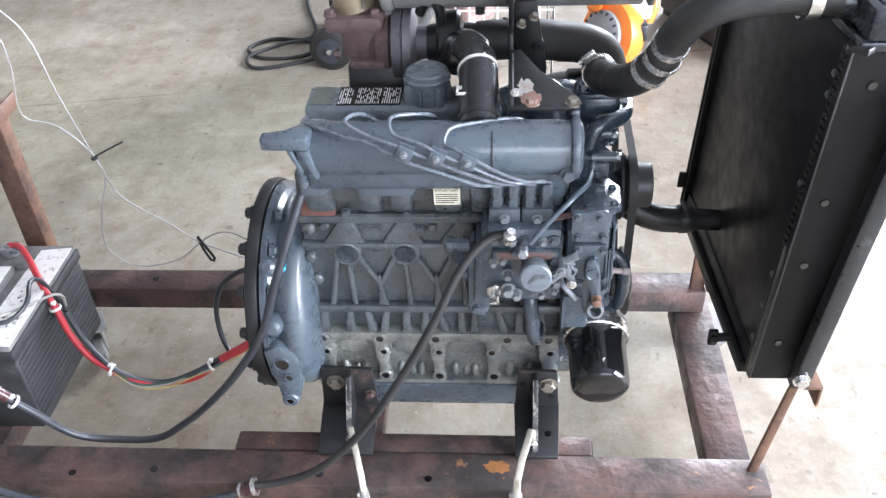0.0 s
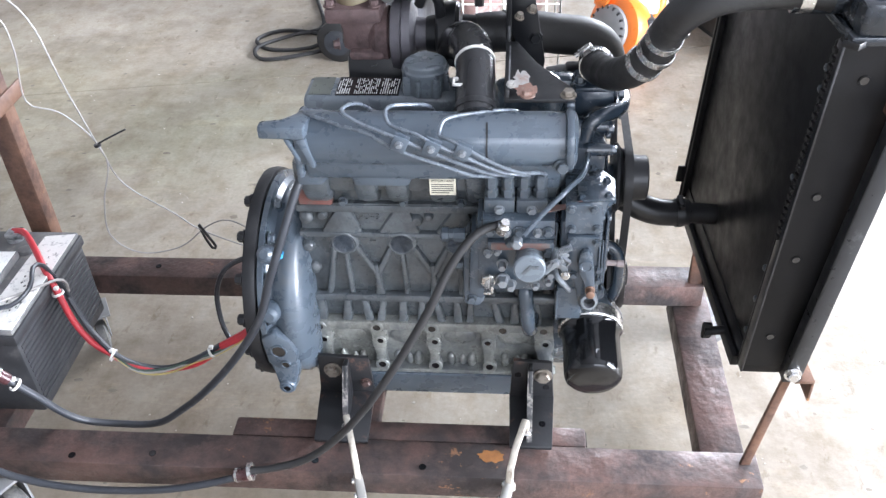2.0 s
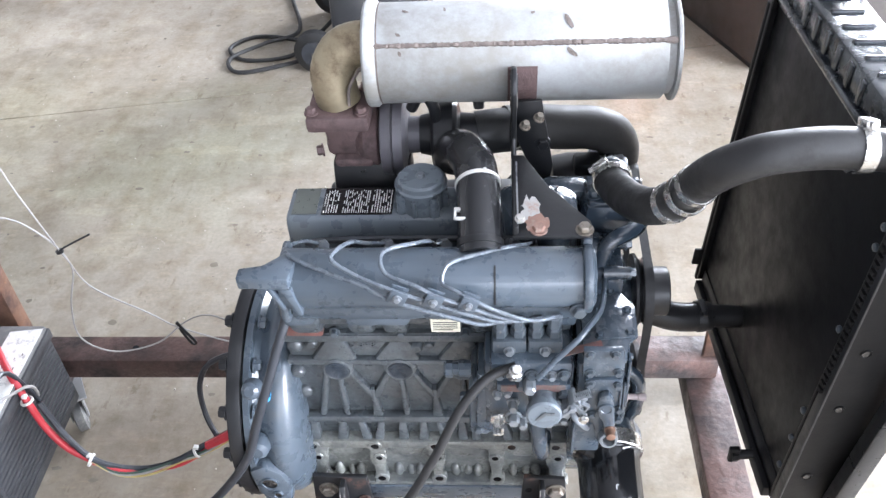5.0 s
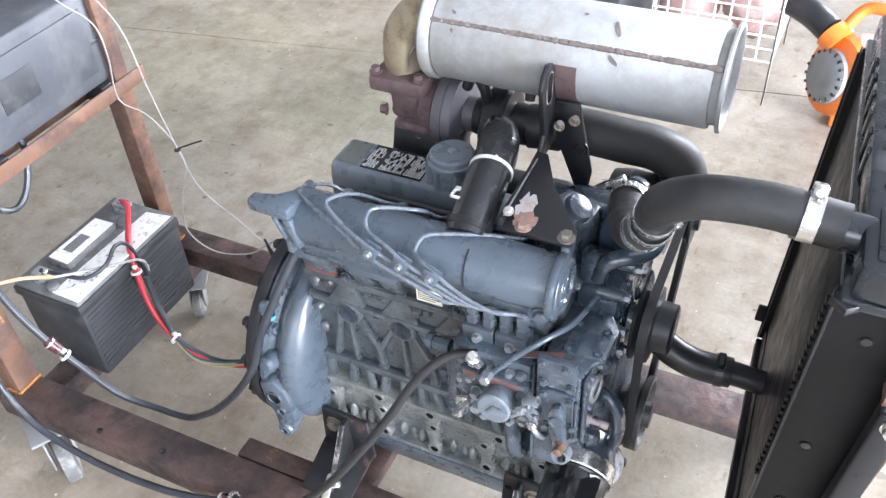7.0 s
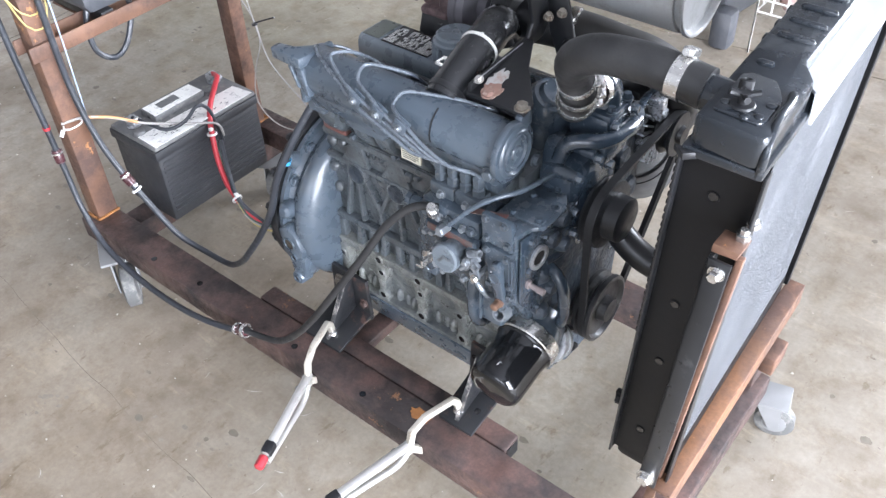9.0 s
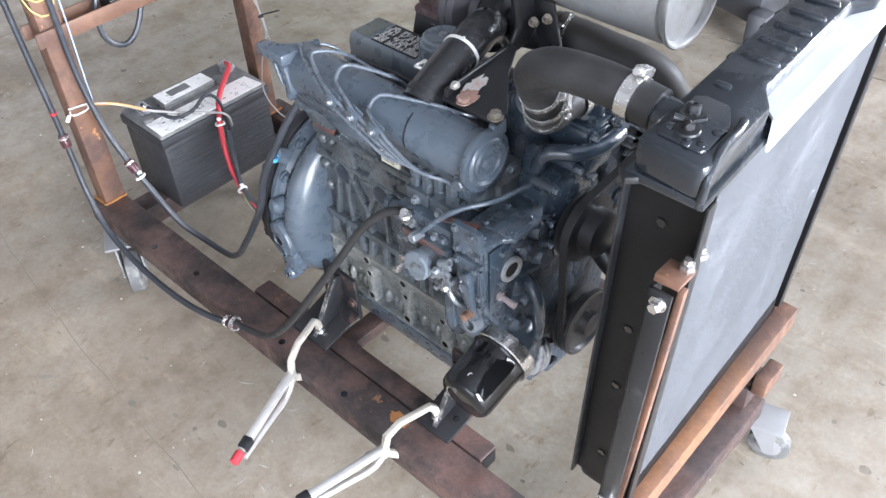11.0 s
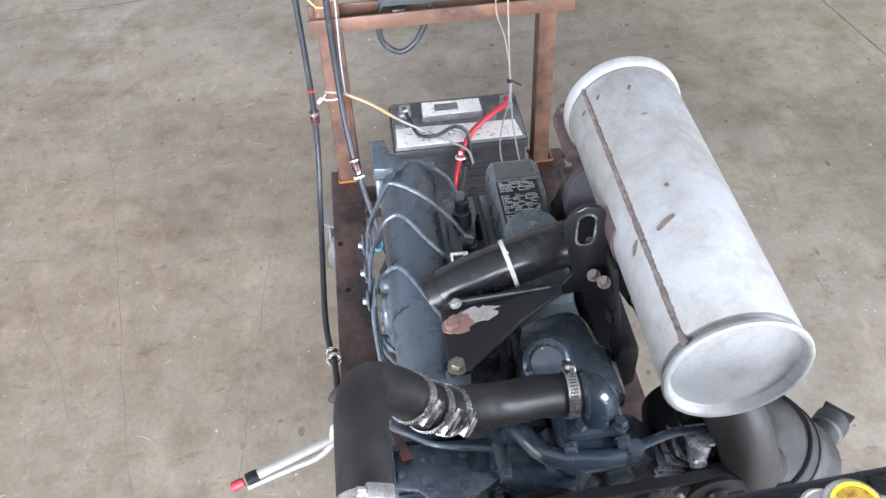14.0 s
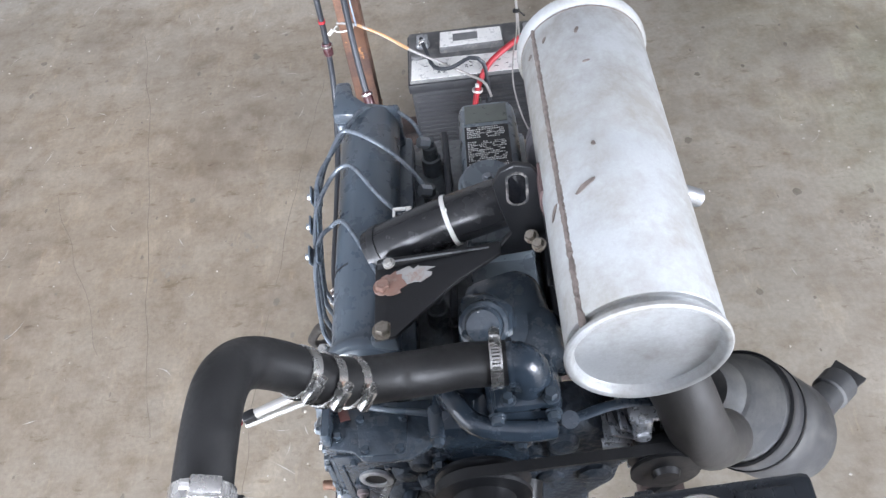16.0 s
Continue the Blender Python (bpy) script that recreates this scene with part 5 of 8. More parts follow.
bm = bmesh.new()
lathe(bm, (0.17, AY, AZ), (1, 0, 0), [(0, 0.03), (0.006, 0.05), (0.03, 0.055), (0.075, 0.055), (0.095, 0.048), (0.1, 0.02), (0.118, 0.018)], 30)
box(bm, (0.205, AY - 0.03, AZ + 0.03), (0.245, AY + 0.005, AZ + 0.066), 0.006)
alt = part("alternator", bm, M_BLACK, engine, "dark alternator with bright aluminium fins")
M_FIN = mat("bright_cast_aluminium", (0.55, 0.57, 0.6), 0.3, 0.7, 0.15, 40, dirt=(0.2, 0.2, 0.21), dirt_amount=0.3, dirt_scale=40)
bm = bmesh.new()
box(bm, (0.258, 1.545, 0.668), (0.283, 1.563, 0.708), 0.004)
box(bm, (0.25, 1.54, 0.7), (0.278, 1.57, 0.707), 0.002)
lathe(bm, (0.283, 1.554, 0.682), (1, 0, 0), [(0, 0.008), (0.003, 0.007)], 12)
part("mounting_lug", bm, M_FIN, alt, "bright aluminium mounting lug")
for i in range(24):
    a = i * math.pi / 12
    bm = bmesh.new()
    box(bm, (0.232, 0.03, -0.0014), (0.272, 0.0595, 0.0014), 0.0004, Matrix.Translation((0, AY, AZ)) @ Matrix.Rotation(a, 4, "X"))
    part("cooling_fin", bm, M_FIN, alt)
bm = bmesh.new()
lathe(bm, (0.281, AY, AZ), (1, 0, 0), [(0, 0.012), (0.001, 0.036), (0.006, 0.036), (0.011, 0.029), (0.014, 0.029), (0.019, 0.036), (0.023, 0.036), (0.0235, 0.015), (0.03, 0.013)], 32)
part("alternator_pulley", bm, M_BLACK, alt)
bm = bmesh.new()
strap = [(0.272, 1.45, 0.712), (0.274, 1.481, 0.716), (0.262, 1.525, 0.714), (0.258, 1.566, 0.708), (0.258, 1.597, 0.698)]
tube(bm, strap, 0.006, 10, flat=0.3)
cyl(bm, (0.271, 1.481, 0.708), (0.277, 1.481, 0.72), 0.009, n=14)
ab = part("adjuster_strap", bm, M_DARKGREY, engine, "thin arched alternator strap")
bolt(ab, (0.262, 1.593, 0.7), (1, 0, 0), 0.007, 0.006)
bolt(ab, (0.276, 1.462, 0.715), (1, 0, 0.3), 0.007, 0.006)


def belt_path(circles, n=14):
    """The hull of pulley circles, as one closed line."""
    pts = []
    for y, z, r in circles:
        for i in range(90):
            a = i * math.pi / 45
            pts.append((y + r * math.cos(a), z + r * math.sin(a)))
    pts = sorted(set(pts))

    def half(ps):
        h = []
        for p in ps:
            while len(h) > 1 and (h[-1][0] - h[-2][0]) * (p[1] - h[-2][1]) - (h[-1][1] - h[-2][1]) * (p[0] - h[-2][0]) <= 0:
                h.pop()
            h.append(p)
        return h[:-1]
    return half(pts) + half(pts[::-1])


hull = belt_path([(CY, CZ, 0.0525), (WY, WZ, 0.049), (AY, AZ, 0.033)])
bm = bmesh.new()
rings = []
nh = len(hull)
for i, (y, z) in enumerate(hull):
    py, pz = hull[i - 1]
    qy, qz = hull[(i + 1) % nh]
    t = Vector((0, qy - py, qz - pz)).normalized()
    o = Vector((0, t.z, -t.y))
    c = Vector((0.2945, y, z))
    rings.append([bm.verts.new(c + v) for v in (o * 0.004 + V(0.006, 0, 0), o * 0.004 + V(-0.006, 0, 0), o * -0.004 + V(-0.004, 0, 0), o * -0.004 + V(0.004, 0, 0))])
for r0, r1 in zip(rings, rings[1:] + rings[:1]):
    for k in range(4):
        bm.faces.new((r0[k], r0[(k + 1) % 4], r1[(k + 1) % 4], r1[k]))
part("fan_belt", bm, M_BELT, engine, "black rubber V-belt")

# thermostat elbow and by-pass pipes
bm = bmesh.new()
box(bm, (0.212, 1.408, 0.728), (0.272, 1.47, 0.746), 0.006)
tube(bm, [(0.244, 1.441, 0.735), (0.243, 1.444, 0.752), (0.242, 1.442, 0.766), (0.241, 1.434, 0.775), (0.2405, 1.42, 0.777), (0.24, 1.4, 0.777)], lambda t: 0.0235 - 0.003 * t, 20, 0.004)
lathe(bm, (0.2405, 1.431, 0.777), (0, -1, 0), [(0, 0.0235), (0.003, 0.0245), (0.006, 0.0235)], 20)
th = part("thermostat_elbow", bm, M_DARKGREY, engine, "glossy blue-grey coolant outlet elbow")
bolt(th, (0.264, 1.464, 0.747), (0, 0, 1), 0.007, 0.008, M_GLOSS)
bolt(th, (0.22, 1.422, 0.747), (0, 0, 1), 0.007, 0.008, M_GLOSS)
bolt(th, (0.264, 1.422, 0.747), (0, 0, 1), 0.006, 0.007, M_GLOSS)
bm = bmesh.new()
tube(bm, [(0.226, 1.356, 0.69), (0.234, 1.36, 0.715), (0.25, 1.369, 0.722), (0.267, 1.38, 0.722), (0.279, 1.398, 0.721), (0.285, 1.437, 0.719), (0.282, 1.465, 0.716)], 0.0115, 14)
part("bypass_pipe", bm, M_DARKGREY, engine, "glossy by-pass pipe")
bm = bmesh.new()
tube(bm, [(0.236, 1.342, 0.668), (0.232, 1.335, 0.678), (0.229, 1.315, 0.68), (0.22, 1.274, 0.682), (0.204, 1.249, 0.681), (0.19, 1.232, 0.676), (0.165, 1.222, 0.652), (0.142, 1.214, 0.624)], 0.0038, 10)
part("leak_off_pipe", bm, M_PAINT, engine, "thin bent fuel return pipe")

# crowded front: cover plate, studs and small pipes
bm = bmesh.new()
prism(bm, xy(0.644, [(0.197, 1.218), (0.25, 1.222), (0.256, 1.25), (0.268, 1.262), (0.27, 1.312), (0.25, 1.345), (0.2, 1.345)]), (0, 0, 0.008), 0.002)
prism(bm, xy(0.65, [(0.215, 1.252), (0.263, 1.258), (0.264, 1.308), (0.215, 1.31)]), (0, 0, 0.005), 0.0015)
top_cover = part("timing_cover_top", bm, M_GLOSS, engine, "blue-grey timing cover plate")
for x, y in ((0.206, 1.23), (0.238, 1.233), (0.22, 1.258), (0.257, 1.264), (0.258, 1.302), (0.221, 1.304), (0.24, 1.336)):
    bolt(top_cover, (x, y, 0.6545), (0, 0, 1), 0.0046, 0.005, M_GLOSS)
bm = bmesh.new()
prism(bm, [(0.172, 1.222, 0.656), (0.222, 1.236, 0.658), (0.22, 1.247, 0.658), (0.17, 1.233, 0.656)], (0, 0, 0.0012))
part("red_strip", bm, M_REDPAINT, engine, "faded red paint strip")

# flywheel housing
FX = -0.252
bm = bmesh.new()
lathe(bm, (FX - 0.035, 1.4, 0.4), (1, 0, 0), [(0, 0.15), (0.001, 0.176), (0.012, 0.178), (0.02, 0.176), (0.021, 0.15)], 56)
fw = part("flywheel_plate", bm, M_BLACK, engine, "black backing plate at the flywheel")
bm = bmesh.new()
lathe(bm, (FX - 0.013, 1.4, 0.4), (1, 0, 0), [(0, 0.1), (0.001, 0.172), (0.01, 0.173), (0.012, 0.163), (0.02, 0.157), (0.027, 0.16), (0.034, 0.167), (0.043, 0.171), (0.053, 0.17), (0.063, 0.163), (0.071, 0.148), (0.076, 0.125), (0.077, 0.1)], 64)
# diamond boss and drilled lug low on the rim
prism(bm, xz(1.2215, [(-0.267, 0.405), (-0.243, 0.418), (-0.22, 0.4), (-0.21, 0.37), (-0.215, 0.348), (-0.24, 0.332), (-0.262, 0.35)]), (0, 0.06, 0), 0.007)
prism(bm, xz(1.228, [(-0.262, 0.35), (-0.214, 0.35), (-0.216, 0.322), (-0.225, 0.288), (-0.24, 0.279), (-0.254, 0.287), (-0.256, 0.315)]), (0, 0.05, 0), 0.007)
lathe(bm, (-0.239, 1.238, 0.294), (0, -1, 0), [(-0.01, 0.016), (0.012, 0.0135), (0.014, 0.012)], 20)
lathe(bm, (-0.245, 1.238, 0.447), (0, -1, 0.2), [(-0.01, 0.017), (0.01, 0.014), (0.015, 0.008)], 18)
lathe(bm, (-0.243, 1.262, 0.543), (0, -1, 0.8), [(-0.01, 0.015), (0.01, 0.012), (0.014, 0.007)], 18)
hsg = part("flywheel_housing", bm, M_PAINT, engine, "blue-grey cast bell housing with a drilled boss")
for p, r in (((-0.239, 1.2205, 0.381), 0.011), ((-0.232, 1.2205, 0.352), 0.006), ((-0.239, 1.2235, 0.294), 0.006)):
    bm = bmesh.new()
    lathe_loop(bm, p, (0, -1, 0), [(-0.008, r - 0.001), (-0.008, r + 0.002), (0.0022, r + 0.002), (0.0022, r)], 20)
    part("hole_rim", bm, M_PAINT, hsg)
    # hole's inner shade painted as a black disc
    bm = bmesh.new()
    lathe(bm, p, (0, -1, 0), [(-0.004, r), (0.0006, r)], 16)
    part("bolt_hole", bm, M_HOLESHADE, hsg)
for a in range(8):
    t = radians(100 + a * 23)
    bolt(hsg, (FX + 0.002, 1.4 + 0.16 * math.cos(t), 0.4 + 0.16 * math.sin(t)), (1, 0, 0), 0.009, 0.008, M_PAINT)
    bolt(fw, (FX - 0.036, 1.4 + 0.166 * math.cos(t), 0.4 + 0.166 * math.sin(t)), (-1, 0, 0), 0.009, 0.01, M_BLACK)
# mounting feet
for x0, wd, s in ((-0.2, 0.096, 1), (0.124, 0.075, -1)):
    bm = bmesh.new()
    xg = x0 + wd * (0.52 if s > 0 else 0.4)
    prism(bm, xz(1.272, [(x0, 0.225), (x0 + wd, 0.225), (x0 + wd - 0.006, 0.318), (x0 + 0.006, 0.322)]), (0, 0.008, 0), 0.002)
    prism(bm, [(x0, 1.28, 0.235), (x0 + wd, 1.28, 0.235), (x0 + wd - 0.004, 1.186, 0.2055), (x0 + 0.002, 1.186, 0.2055)], (0, 0, 0.007), 0.002)
    prism(bm, yz(xg, [(1.272, 0.318), (1.272, 0.235), (1.2, 0.211), (1.192, 0.211), (1.255, 0.318)]), (0.008, 0, 0), 0.002)
    foot = part("mounting_foot", bm, M_BLACKCHIP, engine, "chipped black angle-plate engine foot")
    bolt(foot, (x0 + 0.028 if s > 0 else x0 + wd - 0.02, 1.271, 0.29), (0, -1, 0), 0.0115, 0.008, M_DULL)
    if s > 0:
        bolt(foot, (x0 + wd - 0.014, 1.271, 0.262), (0, -1, 0), 0.0075, 0.005, M_FRAME)
    else:
        for p, d in (((x0 + wd - 0.014, 1.2716, 0.262), (0, -1, 0)), ((x0 + 0.014, 1.2716, 0.29), (0, -1, 0)), ((x0 + wd - 0.02, 1.225, 0.2248), (0, -0.3, 1))):
            # black disc in place of each hole's shade
            bm = bmesh.new()
            lathe(bm, p, d, [(-0.004, 0.0057), (0, 0.0057)], 14)
            part("bolt_hole", bm, M_HOLESHADE, foot)
    bm = bmesh.new()
    prism(bm, yz(xg - 0.0004, [(1.2545, 0.3165), (1.192, 0.2125), (1.1945, 0.2125), (1.2575, 0.3165)]), (0.0088, 0, 0))
    part("worn_edge", bm, M_WORN, foot, "pale flaked edge of the gusset")

# ---- charge pipe, turbocharger, bracket ----
bm = bmesh.new()
tube(bm, [(0.074, 1.292, 0.762), (0.073, 1.305, 0.769), (0.072, 1.34, 0.785), (0.07, 1.378, 0.799), (0.065, 1.412, 0.806), (0.053, 1.445, 0.803), (0.04, 1.472, 0.788), (0.033, 1.49, 0.765)], 0.0275, 22, 0.006)
pipe = part("charge_pipe", bm, M_CHARGE, engine, "satin black rubber charge pipe")
bm = bmesh.new()
d = V(-0.006, 0.05, 0.013)
ring(bm, V(0.07, 1.378, 0.799), d, 0.0272, 0.0288, 0.005, 30)
box(bm, (0.077, 1.3745, 0.8255), (0.081, 1.3785, 0.8285), 0.001)
part("cable_tie", bm, M_WHITE, pipe, "white nylon cable tie")
bm = bmesh.new()
ring(bm, V(0.0735, 1.298, 0.7655), V(-0.001, 0.04, 0.02), 0.0272, 0.0286, 0.009, 30)
part("hose_clamp", bm, M_BLACK, pipe)
bm = bmesh.new()
for a, b in (((0.043, 1.318, 0.797), (0.043, 1.333, 0.797)), ((0.043, 1.333, 0.797), (0.056, 1.336, 0.797)), ((0.043, 1.318, 0.797), (0.056, 1.318, 0.797))):
    a, b = Vector(a), Vector(b)
    box(bm, (min(a.x, b.x) - 0.0015, min(a.y, b.y) - 0.0015, a.z - 0.002), (max(a.x, b.x) + 0.0015, max(a.y, b.y) + 0.0015, a.z + 0.002), 0.0008)
part("wire_clip", bm, M_WHITE, engine, "small white open clip")

bm = bmesh.new()
box(bm, (-0.15, 1.478, 0.625), (0.14, 1.53, 0.7), 0.012)
prism(bm, yz(-0.135, [(1.478, 0.7), (1.53, 0.7), (1.53, 0.755), (1.495, 0.755)]), (0.11, 0, 0), 0.006)
part("exhaust_manifold", bm, M_BLACK, engine, "black iron exhaust manifold")
bm = bmesh.new()
box(bm, (-0.16, 1.478, 0.812), (-0.075, 1.562, 0.836), 0.006)
prism(bm, xz(1.5, [(-0.148, 0.815), (-0.07, 0.815), (-0.055, 0.77), (-0.07, 0.725), (-0.1, 0.722), (-0.108, 0.75), (-0.145, 0.76), (-0.14, 0.785)]), (0, 0.055, 0), 0.012)
lathe(bm, (-0.1, 1.528, 0.775), (1, 0, 0), [(0, 0.03), (0.012, 0.042), (0.03, 0.044), (0.036, 0.036)], 28)
box(bm, (-0.13, 1.485, 0.75), (-0.075, 1.545, 0.765), 0.006)
turbo = part("turbocharger", bm, M_TURBO, engine, "rust-brown cast iron turbine housing")
for x, y in ((-0.152, 1.49), (-0.152, 1.552), (-0.085, 1.49), (-0.085, 1.552)):
    bolt(turbo, (x, y, 0.838), (0, 0, 1), 0.007, 0.007, M_TURBO)
bolt(turbo, (-0.093, 1.499, 0.735), (0, -1, 0), 0.008, 0.008, M_STEEL)
bolt(turbo, (-0.146, 1.499, 0.772), (-1, -0.3, 0), 0.007, 0.008, M_TURBO)
bm = bmesh.new()
lathe(bm, (-0.066, 1.528, 0.775), (1, 0, 0), [(0, 0.044), (0.003, 0.055), (0.016, 0.057), (0.018, 0.054), (0.02, 0.057), (0.032, 0.055), (0.036, 0.045), (0.038, 0.026), (0.055, 0.025)], 36)
part("turbine_flange", bm, mat("grey_brown_iron", (0.1, 0.095, 0.105), 0.55, 0.2, 0.2, 20, bump=0.4, bump_scale=160), turbo, "grey clamped turbine flange")
bm = bmesh.new()
lathe(bm, (-0.012, 1.528, 0.775), (1, 0, 0), [(0, 0.027), (0.015, 0.03), (0.017, 0.043), (0.021, 0.048), (0.046, 0.05), (0.052, 0.046), (0.056, 0.03), (0.08, 0.028)], 32)
part("compressor_housing", bm, M_BLACK, turbo, "black compressor scroll")
bm = bmesh.new()
tube(bm, [(-0.02, 1.51, 0.83), (-0.005, 1.5, 0.86), (0.01, 1.5, 0.84), (0.012, 1.51, 0.8)], 0.008, 10)
part("oil_feed", bm, M_BLACK, turbo)
bm = bmesh.new()
tube(bm, [(0.066, 1.528, 0.775), (0.09, 1.532, 0.776), (0.11, 1.538, 0.774)], 0.031, 20)
part("inlet_coupling", bm, M_RUBBER, engine, "short black rubber coupling")

# muffler bracket: welded plates from the manifold up to the muffler
bm = bmesh.new()
prism(bm, [(x, y, 0.781 + (y - 1.296) * 0.16) for x, y in ((0.112, 1.296), (0.206, 1.296), (0.206, 1.318), (0.155, 1.38), (0.128, 1.43), (0.112, 1.43))], (0, 0, 0.006), 0.0015)
prism(bm, yz(0.112, [(1.298, 0.784), (1.33, 0.784), (1.425, 0.79), (1.47, 0.795), (1.486, 0.82), (1.482, 0.86), (1.476, 0.9), (1.466, 0.917), (1.45, 0.922), (1.436, 0.914), (1.428, 0.897), (1.434, 0.86), (1.442, 0.825), (1.43, 0.806), (1.3, 0.798)]), (0.007, 0, 0), 0.002)
prism(bm, [(0.119, 1.474, 0.86), (0.152, 1.474, 0.86), (0.17, 1.486, 0.75), (0.166, 1.486, 0.72), (0.148, 1.486, 0.72), (0.119, 1.482, 0.8)], (0, 0.006, 0), 0.0015)
bracket = part("muffler_bracket", bm, M_BLACK, engine, "black welded plate bracket with flaked paint")
bolt(bracket, (0.197, 1.305, 0.7885), (0, 0, 1), 0.0082, 0.007, M_DULL)
bolt(bracket, (0.143, 1.305, 0.789), (0, 0, 1), 0.0078, 0.006, M_RUSTRING)
bolt(bracket, (0.121, 1.313, 0.8), (0, -0.3, 1), 0.005, 0.004, M_NICKEL)
bm = bmesh.new()
random.seed(3)
blob = [(0.136 + (0.011 + random.uniform(-0.005, 0.005)) * math.cos(i * 0.262), 1.338 + (0.02 + random.uniform(-0.009, 0.009)) * math.sin(i * 0.262)) for i in range(24)]
blob = [(x, y, 0.7875 + (y - 1.296) * 0.16) for x, y in blob]
prism(bm, blob, (0, 0, 0.0006))
part("flaked_patch", bm, M_CHIPG, bracket, "bare flaked patch with rust")
bm = bmesh.new()
ring_pts = [(0.141 + (0.015 + random.uniform(-0.004, 0.003)) * math.cos(i * 0.3142), 1.313 + (0.016 + random.uniform(-0.005, 0.003)) * math.sin(i * 0.3142)) for i in range(20)]
prism(bm, [(x, max(1.2975, y), 0.7876 + (max(1.2975, y) - 1.296) * 0.16) for x, y in ring_pts], (0, 0, 0.0009))
part("rust_stain", bm, M_RUSTRING, bracket, "pinkish rust round the bolt")
bm = bmesh.new()
outer = [(1.4515 + 0.011 * math.cos(a) , 0.89 + (0.012 if math.sin(a) > 0 else -0.012) + 0.011 * math.sin(a)) for a in [k * math.pi / 10 + 0.01 for k in range(20)]]
inner = [(1.4515 + 0.0085 * math.cos(a) , 0.89 + (0.012 if math.sin(a) > 0 else -0.012) + 0.0085 * math.sin(a)) for a in [k * math.pi / 10 + 0.01 for k in range(20)]]
for k in range(20):
    k2 = (k + 1) % 20
    prism(bm, yz(0.1108, [outer[k], outer[k2], inner[k2], inner[k]]), (0.0094, 0, 0))
part("slot_edge", bm, M_WORN, bracket, "worn edge of a slotted hole")
bm = bmesh.new()
# solid black fill paints the slot's dark opening
prism(bm, yz(0.1112, inner), (0.0086, 0, 0))
part("slot", bm, M_HOLESHADE, bracket)
bolt(bracket, (0.13, 1.462, 0.83), (0.3, -0.3, 1), 0.0055, 0.007, M_DULL)
bolt(bracket, (0.148, 1.468, 0.838), (0.3, -0.3, 1), 0.0055, 0.007, M_DULL)
bolt(bracket, (0.155, 1.481, 0.79), (0, -1, 0), 0.008, 0.006, M_BLACK)

bm = bmesh.new()
prism(bm, [(0.1172, 1.305, 0.7985), (0.1193, 1.305, 0.7985), (0.1193, 1.428, 0.8065), (0.1172, 1.428, 0.8065)], (0, 0, 0.0007))
part("worn_edge", bm, M_ALU, bracket, "paint worn through to bright metal along the edge")

# ---- muffler ----
MY, MZ, MR = 1.538, 0.897, 0.0645
muffler = thing("muffler", (0.125, MY, MZ - MR), "silver heat-painted cylindrical muffler with a welded seam", "muffler")
bm = bmesh.new()
lathe(bm, (-0.062, MY, MZ), (1, 0, 0), [(0, MR), (0.002, MR + 0.0005), (0.366, MR + 0.0005), (0.368, MR - 0.001)], 64)
shell = part("shell", bm, M_MUFFLER, muffler)
bm = bmesh.new()
lathe(bm, (0.321, MY, MZ), (-1, 0, 0), [(0.008, 0.0), (0.008, MR - 0.014), (0.0075, MR - 0.0065), (0.004, MR - 0.0045), (0.0005, MR - 0.0035), (-0.001, MR - 0.0015), (-0.001, MR + 0.0015), (0.0005, MR + 0.003), (0.004, MR + 0.0028), (0.0055, MR - 0.0055), (0.0145, MR - 0.006), (0.018, MR - 0.0005)], 72)
part("end_cap", bm, M_MUFFLER, muffler, "dished end with a narrow rolled rim")
for x0, s in ((-0.074, 1),):
    bm = bmesh.new()
    lathe(bm, (x0, MY, MZ), (s, 0, 0), [(0.008, 0.0), (0.008, MR - 0.012), (0.004, MR - 0.006), (0.0, MR - 0.002), (-0.001, MR + 0.002), (0.002, MR + 0.0045), (0.012, MR + 0.0045), (0.0165, MR + 0.001)], 64)
    part("end_cap", bm, M_MUFFLER, muffler, "rolled rim end cap")
    bm = bmesh.new()
    lathe_loop(bm, (x0 + s * 0.0175, MY, MZ), (s, 0, 0), [(0, MR), (0, MR + 0.001), (0.0016, MR + 0.001), (0.0016, MR)], 64)
    part("rim_seam", bm, M_SEAM, muffler)
bm = bmesh.new()
SA = radians(143)
random.seed(8)
n = 170
prev = None
for i in range(n + 1):
    x = -0.062 + 0.378 * i / n
    w = 0.058 + random.uniform(-0.016, 0.014)
    h = 0.0012 + random.uniform(0, 0.0014)
    row = []
    for k, hh in ((-1, 0), (-0.5, h), (0.5, h), (1, 0)):
        a = SA + k * w
        row.append(bm.verts.new((x, MY + (MR + hh) * math.cos(a), MZ + (MR + hh) * math.sin(a))))
    if prev:
        for k in range(3):
            bm.faces.new((prev[k], prev[k + 1], row[k + 1], row[k]))
    prev = row
part("weld_seam", bm, M_SEAM, muffler, "rough grey-brown weld seam along the shell")
